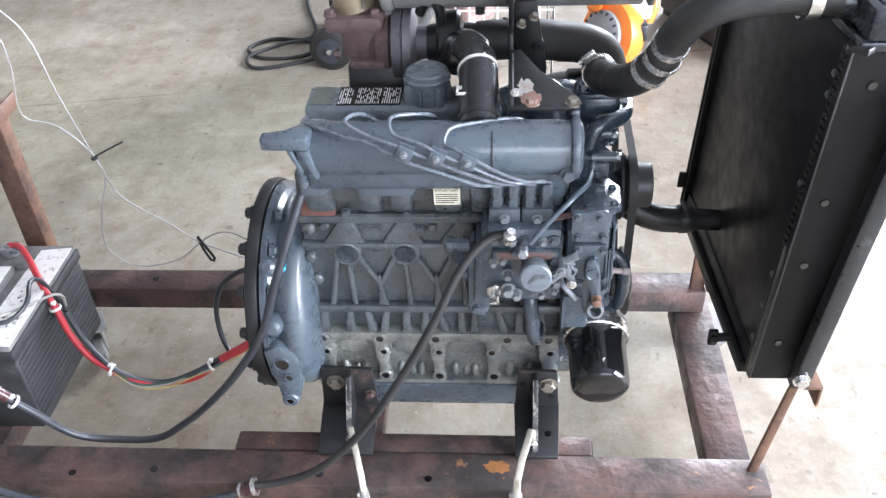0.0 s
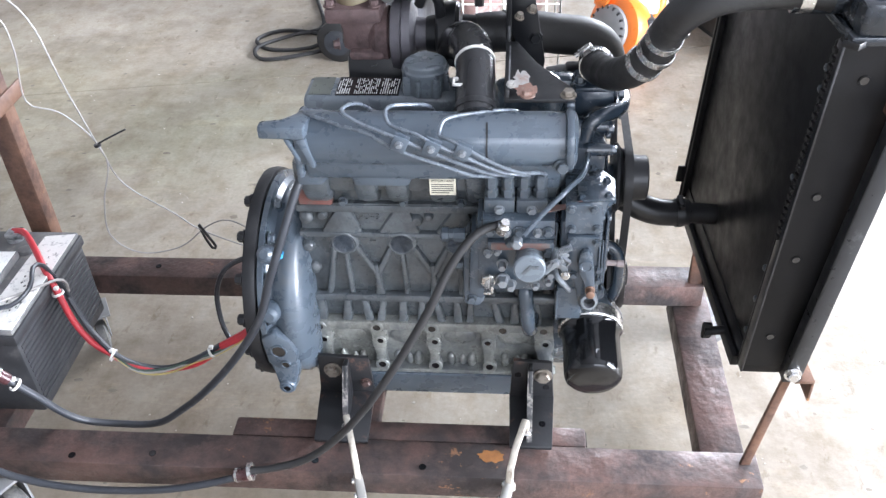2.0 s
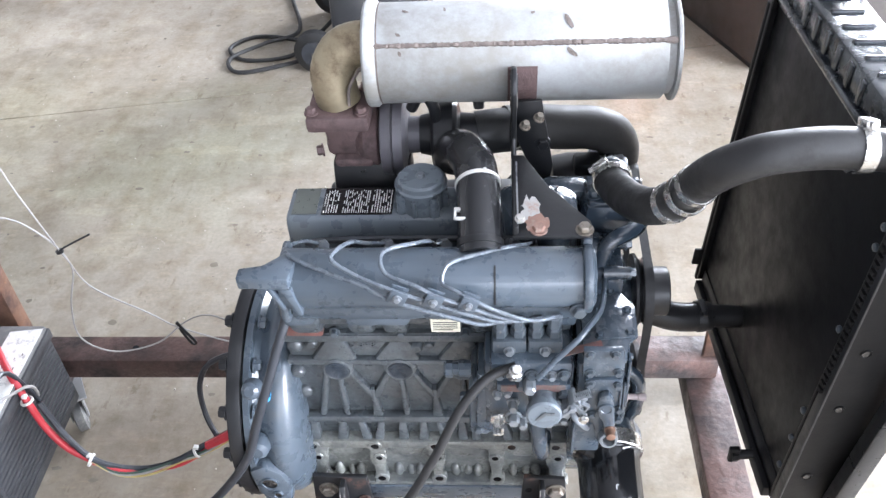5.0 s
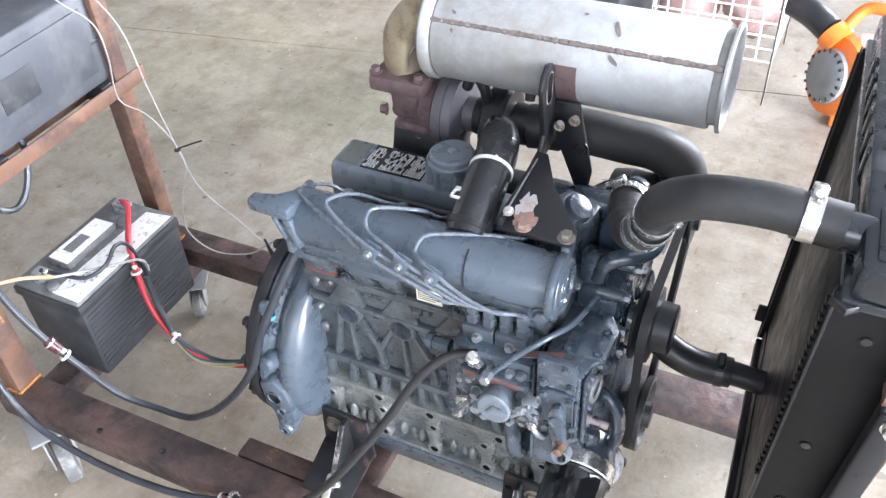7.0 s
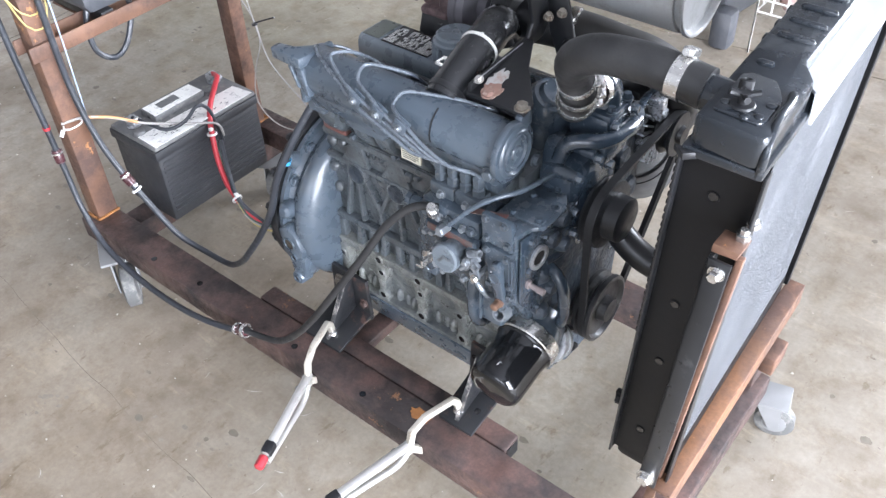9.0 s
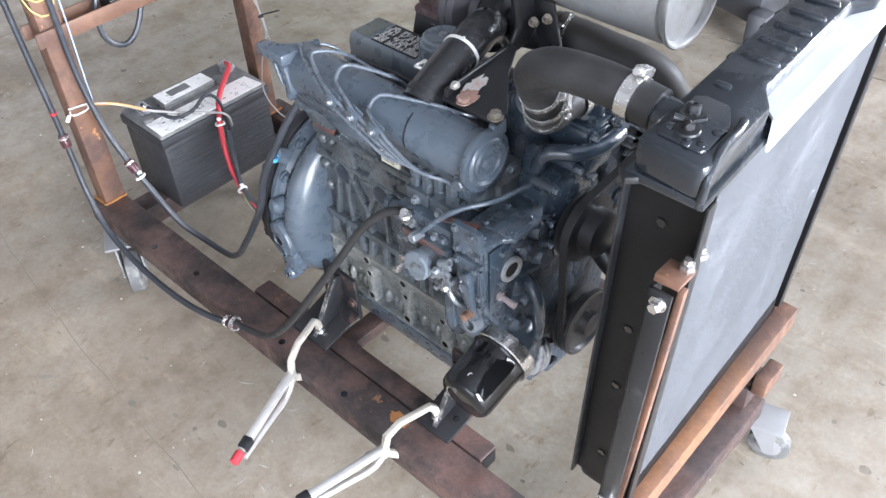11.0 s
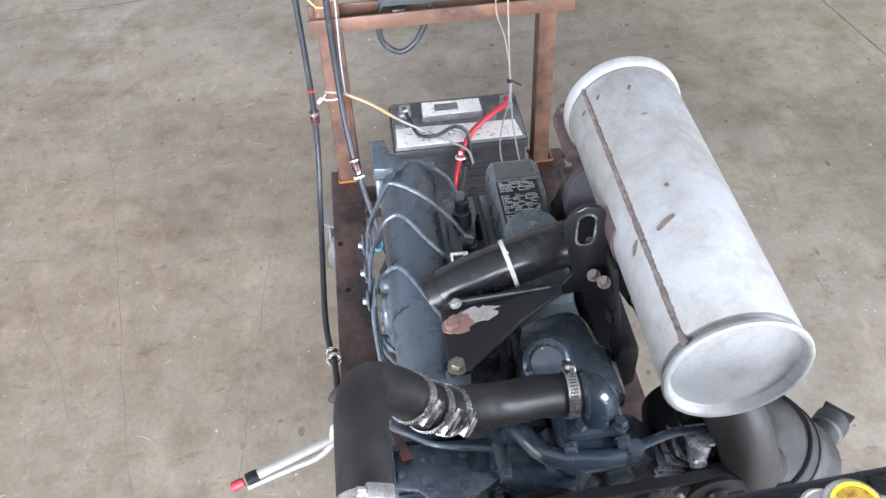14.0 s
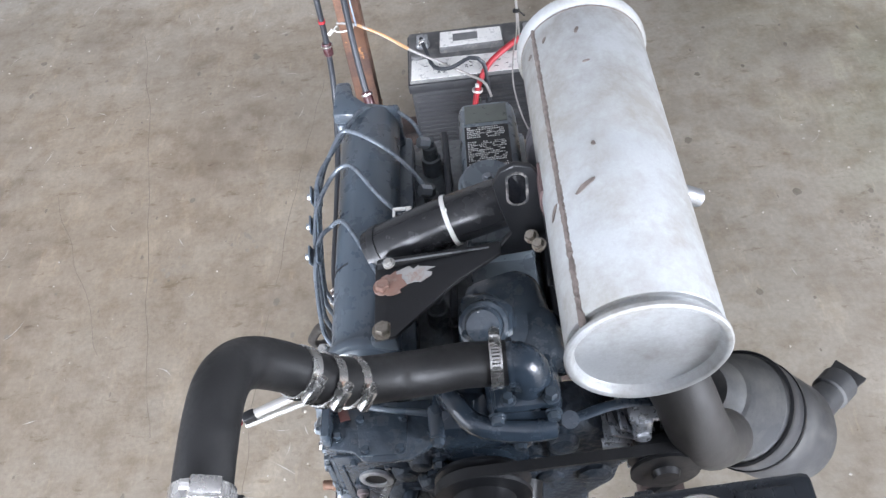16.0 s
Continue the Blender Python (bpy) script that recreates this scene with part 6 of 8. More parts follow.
for x, a, ln, wd, turn in ((0.184, 119, 0.012, 0.0032, 65), (0.187, 153, 0.009, 0.0032, 40), (-0.028, 131, 0.004, 0.0018, 30), (-0.026, 152, 0.004, 0.002, 70), (-0.02, 100, 0.005, 0.002, 20), (0.03, 98, 0.004, 0.0016, 80), (0.14, 106, 0.003, 0.002, 0)):
    bm = bmesh.new()
    t = radians(a)
    n3 = V(0, math.cos(t), math.sin(t))
    c = V(x, MY, MZ) + n3 * (MR + 0.0004)
    u, w = V(1, 0, 0), V(0, -math.sin(t), math.cos(t))
    q = radians(turn)
    pts = []
    for k in range(14):
        f = 2 * math.pi * k / 14
        e, g = ln * math.cos(f) * random.uniform(0.75, 1.1), wd * math.sin(f) * random.uniform(0.7, 1.2)
        p = c + u * (e * math.cos(q) - g * math.sin(q)) + w * (e * math.sin(q) + g * math.cos(q))
        r = V(0, p.y - MY, p.z - MZ).normalized()
        pts.append(V(p.x, MY, MZ) + r * (MR + 0.0008))
    prism(bm, pts, n3 * 0.0006)
    part("weld_spot", bm, M_SEAM, muffler, "grey smear of weld spatter")
# saddle pad where the bracket meets the shell
bm = bmesh.new()
rows = []
for i in range(7):
    a = radians(168 + i * 9)
    rows.append([bm.verts.new((x, MY + r * math.cos(a), MZ + r * math.sin(a))) for x, r in ((0.108, MR), (0.108, MR + 0.003), (0.145, MR + 0.003), (0.145, MR))])
for r0, r1 in zip(rows, rows[1:]):
    for k in range(4):
        bm.faces.new((r0[k], r0[(k + 1) % 4], r1[(k + 1) % 4], r1[k]))
bm.faces.new(rows[0])
bm.faces.new(rows[-1][::-1])
part("saddle_pad", bm, M_TURBO, muffler, "rusty brown welded pad")
bm = bmesh.new()
lathe(bm, (0.07, MY - 0.02, MZ - MR + 0.004), (0, -0.3, -1), [(0, 0.008), (0.012, 0.007)], 8)
part("drain_boss", bm, M_BLACK, muffler)
bm = bmesh.new()
tube(bm, [(-0.118, 1.522, 0.834), (-0.122, 1.524, 0.856), (-0.122, 1.53, 0.882), (-0.108, 1.538, 0.903), (-0.088, 1.541, 0.91), (-0.066, 1.541, 0.91)], 0.03, 22, 0.006)
el = part("inlet_elbow", bm, M_ELBOW, muffler, "heat-tinted straw-coloured exhaust elbow")
bm = bmesh.new()
tube(bm, [(-0.1, 1.493, 0.846), (-0.098, 1.496, 0.87), (-0.085, 1.505, 0.89), (-0.07, 1.512, 0.9)], 0.0022, 6)
part("weld_line", bm, M_SEAM, el)
# outlet on the far side of the shell
bm = bmesh.new()
tube(bm, [(0.09, MY + 0.04, MZ - 0.045), (0.088, MY + 0.085, MZ - 0.075), (0.086, MY + 0.1, MZ - 0.085)], 0.01, 14)
box(bm, (0.066, MY + 0.055, MZ - 0.058), (0.112, MY + 0.075, MZ - 0.05), 0.002)
part("outlet_stub", bm, M_ALU, muffler, "bright metal outlet fitting")

# ---- air intake hose and air cleaner ----
hose = thing("air_intake_hose", (0.2, 1.58, 0.6), "thick matt black rubber air intake hose with a bend", "hose")
bm = bmesh.new()
tube(bm, [(0.105, 1.54, 0.775), (0.15, 1.553, 0.768), (0.195, 1.566, 0.757), (0.232, 1.58, 0.746), (0.262, 1.594, 0.724), (0.276, 1.608, 0.685), (0.272, 1.625, 0.64), (0.245, 1.655, 0.59)], 0.0315, 24, 0.007)
part("hose_body", bm, M_AIRHOSE, hose)
hose_clamp(hose, (0.122, 1.545, 0.773), (1, 0.28, -0.15), 0.0315, 0.012, None, (0, -0.4, 1))
cleaner = thing("air_cleaner", (0.19, 1.72, 0.44), "matt grey air cleaner canister with a dust valve", "air cleaner")
AD = V(-0.015, 0.075, -0.1).normalized()
A0 = V(0.16, 1.72, 0.475) - AD * 0.1
bm = bmesh.new()
prof = [(-0.02, 0.032), (0.004, 0.044)]
for i in range(8):
    prof += [(0.006 + i * 0.0075, 0.049 + i * 0.0026), (0.0105 + i * 0.0075, 0.0465 + i * 0.0026)]
prof += [(0.069, 0.068), (0.072, 0.071), (0.1, 0.0715), (0.104, 0.0695), (0.108, 0.071), (0.2, 0.071), (0.222, 0.064), (0.233, 0.045), (0.235, 0.0)]
lathe(bm, A0, AD, prof, 44)
body = part("canister", bm, M_AIRCL, cleaner)
for t in (0.066, 0.1):
    bm = bmesh.new()
    ring(bm, A0 + AD * t, AD, 0.07, 0.0735, 0.0045, 44)
    part("clamp_band", bm, M_BLACK, cleaner)
bm = bmesh.new()
_, a, b = basis(AD)
S = V(0.118, 1.83, 0.375)
SD = (V(0.029, 1.93, 0.353) - S).normalized()
lathe(bm, S, SD, [(0, 0.024), (0.05, 0.022), (0.052, 0.026), (0.08, 0.026), (0.084, 0.022)], 22)
valve = part("valve_spout", bm, M_AIRCL, cleaner)
bm = bmesh.new()
q = S + SD * 0.082
m = Matrix.Translation(q) @ SD.to_track_quat("Z", "Y").to_matrix().to_4x4()
prism(bm, [m @ V(-0.021, -0.004, 0), m @ V(0.021, -0.004, 0), m @ V(0.024, -0.002, 0.03), m @ V(-0.024, -0.002, 0.03)], (m.to_3x3() @ V(0, 0.006, 0)), 0.0015)
part("dust_valve", bm, M_RUBBER, valve, "flat rubber dust valve")
bm = bmesh.new()
box(bm, (0.13, 1.47, 0.5), (0.19, 1.69, 0.508), 0.002)
part("support_plate", bm, M_BLACK, cleaner)

# ---- radiator, leaning a little outward ----
radiator = thing("radiator", (0.48, 1.38, 0.41), "black steel radiator with a dusty pressed top tank and silvery fins", "radiator")
RY0, RY1 = 1.16, 1.604


def lean(bm):
    for v in bm.verts:
        v.co.x += (v.co.z - 0.43) * 0.05 - (v.co.y - 1.158) * 0.055 + 0.017
    return bm


bm = bmesh.new()
box(bm, (0.452, RY0 + 0.02, 0.452), (0.512, RY1 - 0.018, 0.935))
part("core", lean(bm), M_CORE, radiator, "silver-grey fin core")
bm = bmesh.new()
nf = 150
for i in range(nf):
    z = 0.46 + i * 0.466 / nf
    box(bm, (0.5115, RY0 + 0.022, z), (0.5145, RY1 - 0.022, z + 0.0011))
tagged(part("fin", lean(bm), M_CORE, radiator), kind="stuff")
for i in range(24):
    bm = bmesh.new()
    y = RY0 + 0.03 + i * (RY1 - RY0 - 0.06) / 23
    box(bm, (0.5085, y - 0.0011, 0.456), (0.5138, y + 0.0011, 0.93))
    part("tube", lean(bm), M_CORE, radiator)
# side plates: channels open outward, with bolt holes in the web
for y0, sgn in ((RY0 + 0.012, -1), (RY1 - 0.012, 1)):
    bm = bmesh.new()
    box(bm, (0.436, min(y0, y0 + sgn * 0.003), 0.43), (0.519, max(y0, y0 + sgn * 0.003), 0.935))
    sp = part("side_plate", lean(bm), M_RAD, radiator, "folded black side channel with holes")
    for x in (0.4345, 0.5175):
        bm = bmesh.new()
        box(bm, (x, min(y0, y0 + sgn * 0.016), 0.43), (x + 0.003, max(y0, y0 + sgn * 0.016), 0.93), 0.0008)
        part("flange", lean(bm), M_BLACK, sp)
    if sgn < 0:
        for x, z in ((0.475, 0.88), (0.466, 0.722), (0.466, 0.624), (0.466, 0.487)):
            bm = bmesh.new()
            ring(bm, V(x, y0 - 0.0042, z), V(0, 1, 0), 0.005, 0.0066, 0.0012, 16)
            part("hole_edge", lean(bm), M_RAD, sp)
            # hole's dark painted as a disc on the web
            bm = bmesh.new()
            lathe(bm, (x, y0 - 0.0036, z), (0, 1, 0), [(0, 0.005), (0.002, 0.005)], 14)
            part("hole", lean(bm), M_HOLESHADE, sp)
# fan shroud on the engine side, no fan
bm = bmesh.new()
box(bm, (0.444, RY0 + 0.022, 0.425), (0.448, RY1 - 0.01, 0.925), 0.001)
shroud = part("shroud", lean(bm), M_RAD, radiator, "flat black shroud plate")
for lo, hi in (((0.436, RY0 + 0.016, 0.425), (0.45, RY0 + 0.022, 0.925)), ((0.432, RY1 - 0.008, 0.425), (0.452, RY1, 0.925)), ((0.432, RY0 + 0.03, 0.408), (0.446, RY1 - 0.012, 0.428))):
    bm = bmesh.new()
    box(bm, lo, hi, 0.002)
    part("shroud_edge", lean(bm), M_RAD, shroud)
bm = bmesh.new()
box(bm, (0.42, RY1 - 0.009, 0.46), (0.434, RY1 - 0.003, 0.492), 0.002)
part("shroud_tab", lean(bm), M_RAD, shroud)
for z in (0.884, 0.857, 0.735, 0.59, 0.535, 0.477):
    bm = bmesh.new()
    lathe(bm, (0.443, RY0 + 0.034, z), (-1, 0, 0), [(0, 0.0048), (0.003, 0.0046), (0.004, 0.003)], 10)
    part("screw", lean(bm), M_BOLT, shroud, "dull screw head")
bm = bmesh.new()
box(bm, (0.44, RY0 + 0.01, 0.412), (0.515, RY1 - 0.01, 0.456), 0.008)
part("bottom_tank", lean(bm), M_RAD, radiator)
bm = bmesh.new()
for i in range(26):
    z = 0.66 + i * 0.0102
    box(bm, (0.431, RY0 + 0.004, z), (0.4348, RY0 + 0.012, z + 0.0055))
tagged(part("serrated_edge", lean(bm), M_RAD, radiator, "serrated fin edge"), kind="stuff")
# top tank: wide ends, waisted middle with pressed ribs
TZ = 0.977
bm = bmesh.new()
outline = [(0.443, 1.15), (0.51, 1.146), (0.5145, 1.158), (0.5145, 1.262), (0.497, 1.29), (0.497, 1.49), (0.5145, 1.52), (0.5145, 1.606), (0.443, 1.606)]
prism(bm, xy(0.94, outline), (0, 0, TZ - 0.94), 0.011)
box(bm, (0.438, 1.148, 0.93), (0.518, 1.609, 0.941), 0.003)
tank = part("top_tank", lean(bm), M_TANK, radiator, "dusty dark pressed-steel top tank")
bm = bmesh.new()
prism(bm, xy(TZ - 0.001, [(0.454, 1.162), (0.498, 1.16), (0.502, 1.168), (0.502, 1.206), (0.496, 1.22), (0.486, 1.236), (0.462, 1.238), (0.454, 1.23)]), (0, 0, 0.0042), 0.003)
part("raised_panel", lean(bm), M_TANK, tank)
bm = bmesh.new()
prism(bm, xy(TZ - 0.001, [(0.452, 1.556), (0.5, 1.556), (0.5, 1.592), (0.452, 1.592)]), (0, 0, 0.0036), 0.003)
part("raised_panel", lean(bm), M_TANK, tank)
# rolled bead along the outer front corner
bm = bmesh.new()
tube(bm, [(0.512, 1.152, 0.934), (0.5135, 1.15, 0.952), (0.512, 1.158, 0.97), (0.509, 1.18, 0.978), (0.509, 1.21, 0.979), (0.506, 1.224, 0.978)], 0.0042, 10, 0.004)
part("corner_bead", lean(bm), M_TANK, tank)
for i in range(7):
    bm = bmesh.new()
    y = 1.2635 + (0.062 + 0.0355 * (i - 1) if i else 0)
    x1 = 0.474 if i == 0 else 0.492
    box(bm, (0.453 if i else 0.456, y - 0.0045, TZ - 0.006), (x1, y + 0.0045, TZ + 0.0036), 0.0035)
    part("pressed_rib", lean(bm), M_TANK, tank)
    if 0 < i:
        bm = bmesh.new()
        box(bm, (0.4405, y - 0.006, 0.944), (0.4445, y + 0.006, 0.972), 0.0015)
        part("side_rib", lean(bm), M_TANK, tank)
for x, y in ((0.46, 1.176), (0.494, 1.17), (0.497, 1.192), (0.464, 1.215), (0.478, 1.206), (0.483, 1.164)):
    bm = bmesh.new()
    lathe(bm, (x, y, TZ + 0.002), (0, 0, 1), [(0, 0.005), (0.002, 0.0045), (0.003, 0.002)], 12)
    part("rivet", lean(bm), M_TANK, tank)
# bleed cock on the front end
BX, BYY = 0.4745, 1.18
bm = bmesh.new()
lathe(bm, (BX, BYY, TZ + 0.002), (0, 0, 1), [(0, 0.013), (0.003, 0.011), (0.004, 0.006), (0.014, 0.0055)], 16)
for a in range(4):
    t = a * math.pi / 2 + 0.5
    cyl(bm, (BX, BYY, TZ + 0.012), (BX + 0.014 * math.cos(t), BYY + 0.014 * math.sin(t), TZ + 0.016), 0.0032, n=8)
lathe(bm, (BX - 0.004, BYY + 0.012, TZ + 0.012), (-0.1, 0.3, 1), [(0, 0.007), (0.008, 0.007), (0.009, 0.0045), (0.006, 0.004)], 10)
part("bleed_cock", lean(bm), M_BLACK, tank, "small black wing cock")
# corner tab
bm = bmesh.new()
prism(bm, xy(0.929, [(0.43, 1.152), (0.444, 1.14), (0.456, 1.15)]), (0, 0, 0.008), 0.001)
part("corner_tab", lean(bm), M_BLACK, tank)
# filler cap with a yellow sticker
CX, CYY = 0.477, 1.53
bm = bmesh.new()
lathe(bm, (CX, CYY, TZ - 0.002), (0, 0, 1), [(0, 0.016), (0.011, 0.016), (0.0115, 0.02), (0.0135, 0.0216), (0.018, 0.0216), (0.021, 0.0192), (0.0222, 0.0168), (0.0222, 0.0)], 36)
fc = part("filler_cap", lean(bm), M_STEEL, radiator, "bright radiator pressure cap")
for t in (1.25, 1.25 + math.pi):
    bm = bmesh.new()
    m5 = Matrix.Translation((CX, CYY, TZ)) @ Matrix.Rotation(t, 4, "Z")
    ear = [(0.018, -0.0115), (0.0265, -0.0095), (0.0315, -0.004), (0.033, 0.0015), (0.03, 0.007), (0.0245, 0.01), (0.018, 0.0115)]
    prism(bm, [m5 @ V(a, b, 0.0125) for a, b in ear], (0, 0, 0.003), 0.001)
    tube(bm, [m5 @ V(a, b, 0.014 - 0.0015 * (k in (0, 6))) for k, (a, b) in enumerate(ear)], 0.0022, 8, 0.004)
    part("ear", lean(bm), M_NICKEL, fc, "bright folded cap ear")
bm = bmesh.new()
lathe_loop(bm, (CX, CYY, TZ + 0.0198), (0, 0, 1), [(0, 0.0138), (0, 0.0172), (0.0014, 0.0168), (0.0016, 0.0141)], 32)
rim = part("sticker_rim", lean(bm), M_RIMY, fc, "bright yellow rim")
bm = bmesh.new()
lathe(bm, (CX, CYY, TZ + 0.0198), (0, 0, 1), [(0, 0.0141), (0.0011, 0.0139), (0.0016, 0.0085), (0.0018, 0.0)], 28)
part("cap_sticker", lean(bm), M_YELLOW, rim, "glossy yellow round sticker, brown smudges and dark reflections painted in")
# bare sheet along the tank's outer flange, notched at the ribs; its paleness includes a painted reflection
M_SHEET = mat("bare_sheet_with_reflection", (0.56, 0.58, 0.61), 0.4, 0.3, 0.08, 12)
bm = bmesh.new()
prism(bm, xy(0.956, [(0.519, 1.268), (0.5215, 1.598), (0.496, 1.598), (0.4955, 1.292)]), (0, 0, 0.0035))
prism(bm, [(0.519, 1.268, 0.9595), (0.5215, 1.598, 0.9595), (0.5235, 1.602, 0.931), (0.5235, 1.26, 0.931)], (-0.0025, 0, 0))
part("outer_flange", lean(bm), M_SHEET, radiator, "bare folded sheet along the tank, door reflection painted into its pale colour")
# necks
bm = bmesh.new()
tube(bm, [(0.43, 1.214, 0.9605), (0.46, 1.213, 0.96), (0.5, 1.213, 0.959)], 0.0185, 20)
part("top_neck", bm, M_TANK, radiator)
bm = bmesh.new()
tube(bm, [(0.385, 1.425, 0.515), (0.41, 1.428, 0.512), (0.45, 1.43, 0.508)], 0.017, 18)
part("bottom_neck", bm, M_HOSEB, radiator)
bm = bmesh.new()
tube(bm, [(0.445, 1.245, 0.427), (0.425, 1.245, 0.425)], 0.007, 10, raw=True)
box(bm, (0.412, 1.241, 0.412), (0.426, 1.249, 0.44), 0.002)
lathe(bm, (0.425, 1.245, 0.425), (-1, 0, 0), [(0, 0.009), (0.01, 0.011)], 8)
part("drain_cock", bm, M_RAD, radiator, "small black drain cock")

# posts and angles that carry the radiator
bm = bmesh.new()
prism(bm, [(0.492, 1.18, RZ1 - 0.003), (0.507, 1.18, RZ1 - 0.003), (0.568, 1.136, 0.855), (0.561, 1.136, 0.855)], (0, -0.007, 0), 0.001)
part("radiator_post", bm, M_FRAME2, stand, "red-brown flat bar post")
bm = bmesh.new()
box(bm, (0.474, 1.618, RZ1 - 0.002), (0.5, 1.63, 0.6), 0.002)
part("radiator_post", bm, M_FRAME2, stand, "red-brown flat bar post")
bm = bmesh.new()
prism(bm, [(0.524, 1.14, 0.425), (0.551, 1.14, 0.425), (0.534, 1.622, 0.412), (0.507, 1.622, 0.412)], (0, 0, 0.006), 0.001)
prism(bm, [(0.547, 1.14, 0.391), (0.551, 1.14, 0.391), (0.534, 1.622, 0.378), (0.53, 1.622, 0.378)], (0, 0, 0.036), 0.001)
part("radiator_angle", bm, M_ANGLE, stand, "orange-brown angle iron under the radiator")
bm = bmesh.new()
prism(bm, [(0.536, 1.128, 0.851), (0.562, 1.128, 0.853), (0.564, 1.128, 0.862), (0.537, 1.128, 0.862)], (0, 0.026, 0), 0.001)
part("top_tab", bm, M_FRAME2, stand)
for y in (1.15, 1.172):
    bm = bmesh.new()
    lathe(bm, (0.556, y, 0.862), (0, 0, 1), [(0, 0.0075), (0.006, 0.0075), (0.007, 0.0045), (0.012, 0.004)], 6)
    part("nut", bm, M_STEEL, stand, "bright plated nut")
bm = bmesh.new()
prism(bm, [(0.505, 1.138, 0.43), (0.529, 1.138, 0.43), (0.561, 1.12, 0.85), (0.537, 1.12, 0.85)], (0, 0.004, 0), 0.001)
prism(bm, [(0.505, 1.138, 0.43), (0.509, 1.138, 0.43), (0.541, 1.12, 0.85), (0.537, 1.12, 0.85)], (0, 0.02, 0), 0.001)
ch = part("spacer_channel", bm, mat("scuffed_black_channel", (0.02, 0.021, 0.023), 0.35, 0.2, 0.2, 20, dirt=(0.09, 0.09, 0.09), dirt_amount=0.2, dirt_scale=30, spot=(0.4, 0.4, 0.4), spot_level=0.73, spot_scale=45), stand, "scuffed black steel channel")
bolt(ch, (0.549, 1.119, 0.836), (0, -1, 0), 0.0065, 0.008, M_STEEL)
bolt(ch, (0.516, 1.136, 0.448), (0, -1, 0), 0.009, 0.008, M_STEEL)
bm = bmesh.new()
box(bm, (0.505, 1.61, 0.2), (0.53, 1.668, 0.24), 0.003)
part("end_gusset", bm, M_FRAME2, stand)

# ---- coolant hoses ----
top_hose = thing("upper_radiator_hose", (0.32, 1.3, 0.8), "black rubber upper radiator hose joined with bright clamps", "hose")
H1 = [(0.2405, 1.428, 0.777), (0.241, 1.405, 0.779), (0.246, 1.378, 0.788), (0.255, 1.35, 0.797), (0.268, 1.316, 0.815), (0.281, 1.294, 0.834), (0.291, 1.28, 0.852), (0.297, 1.271, 0.866)]
H2 = [(0.288, 1.282, 0.848), (0.298, 1.269, 0.869), (0.303, 1.256, 0.89), (0.307, 1.242, 0.91), (0.316, 1.226, 0.933), (0.332, 1.217, 0.95), (0.36, 1.213, 0.963), (0.413, 1.213, 0.968), (0.472, 1.213, 0.963)]
bm = bmesh.new()
tube(bm, H1, 0.0222, 24, 0.005)
part("thermostat_hose", bm, M_RUBBER, top_hose)
bm = bmesh.new()
tube(bm, H2, 0.021, 24, 0.005)
part("radiator_hose", bm, M_RUBBER, top_hose)
hose_clamp(top_hose, (0.241, 1.414, 0.7785), (0, -1, 0.05), 0.0236, 0.012, None, (-0.5, 0, 0.7))
hose_clamp(top_hose, (0.2875, 1.284, 0.8455), (0.4, -0.52, 0.75), 0.0223, 0.0105, None, (0.8, 0.35, 0.3))
hose_clamp(top_hose, (0.2985, 1.268, 0.87), (0.3, -0.53, 0.8), 0.0225, 0.0105, None, (0.8, 0.35, 0.3))
hose_clamp(top_hose, (0.304, 1.2535, 0.8935), (0.2, -0.55, 0.8), 0.0213, 0.0105, None, (0.8, 0.3, 0.3))
hose_clamp(top_hose, (0.443, 1.213, 0.965), (1, 0, -0.08), 0.0212, 0.014, None, (0, 0.4, 0.9))
low_hose = thing("lower_radiator_hose", (0.35, 1.42, 0.5), "black rubber lower radiator hose", "hose")
bm = bmesh.new()
tube(bm, [(0.262, 1.43, 0.56), (0.29, 1.425, 0.55), (0.325, 1.42, 0.53), (0.36, 1.42, 0.518), (0.405, 1.427, 0.513)], 0.0215, 20)
part("hose_body", bm, M_HOSEB, low_hose)
hose_clamp(low_hose, (0.39, 1.425, 0.514), (1, 0.1, 0), 0.0216, 0.011, M_BLACK, (0, -0.2, 1))

# ---- battery on the stand's cross rail ----
battery = thing("car_battery", (-0.8, 1.41, 0.148), "scuffed black starter battery with torn white labels", "battery")
BX0, BX1, BY0, BY1, BZ0, BZ1 = -0.885, -0.718, 1.277, 1.568, 0.149, 0.352
bm = bmesh.new()
box(bm, (BX0 + 0.004, BY0 + 0.004, BZ0), (BX1 - 0.004, BY1 - 0.004, BZ1 - 0.02), 0.006)
box(bm, (BX0, BY0, BZ1 - 0.034), (BX1, BY1, BZ1 - 0.012), 0.003)
case = part("case", bm, M_BATT, battery)
for k in range(12):
    bm = bmesh.new()
    z = BZ0 + 0.022 + k * 0.0118
    box(bm, (BX1 - 0.0045, BY0 + 0.012, z), (BX1 - 0.0018, BY1 - 0.012, z + 0.0066), 0.0012)
    part("case_rib", bm, M_BATT, case)
bm = bmesh.new()
box(bm, (BX0 + 0.004, BY0 + 0.004, BZ1 - 0.014), (BX1 - 0.004, BY1 - 0.004, BZ1 - 0.003), 0.003)
box(bm, (BX0 + 0.03, BY0 + 0.07, BZ1 - 0.004), (BX0 + 0.085, BY1 - 0.085, BZ1 + 0.012), 0.003)
top = part("lid", bm, M_BATTOP, battery, "dusty grey lid")
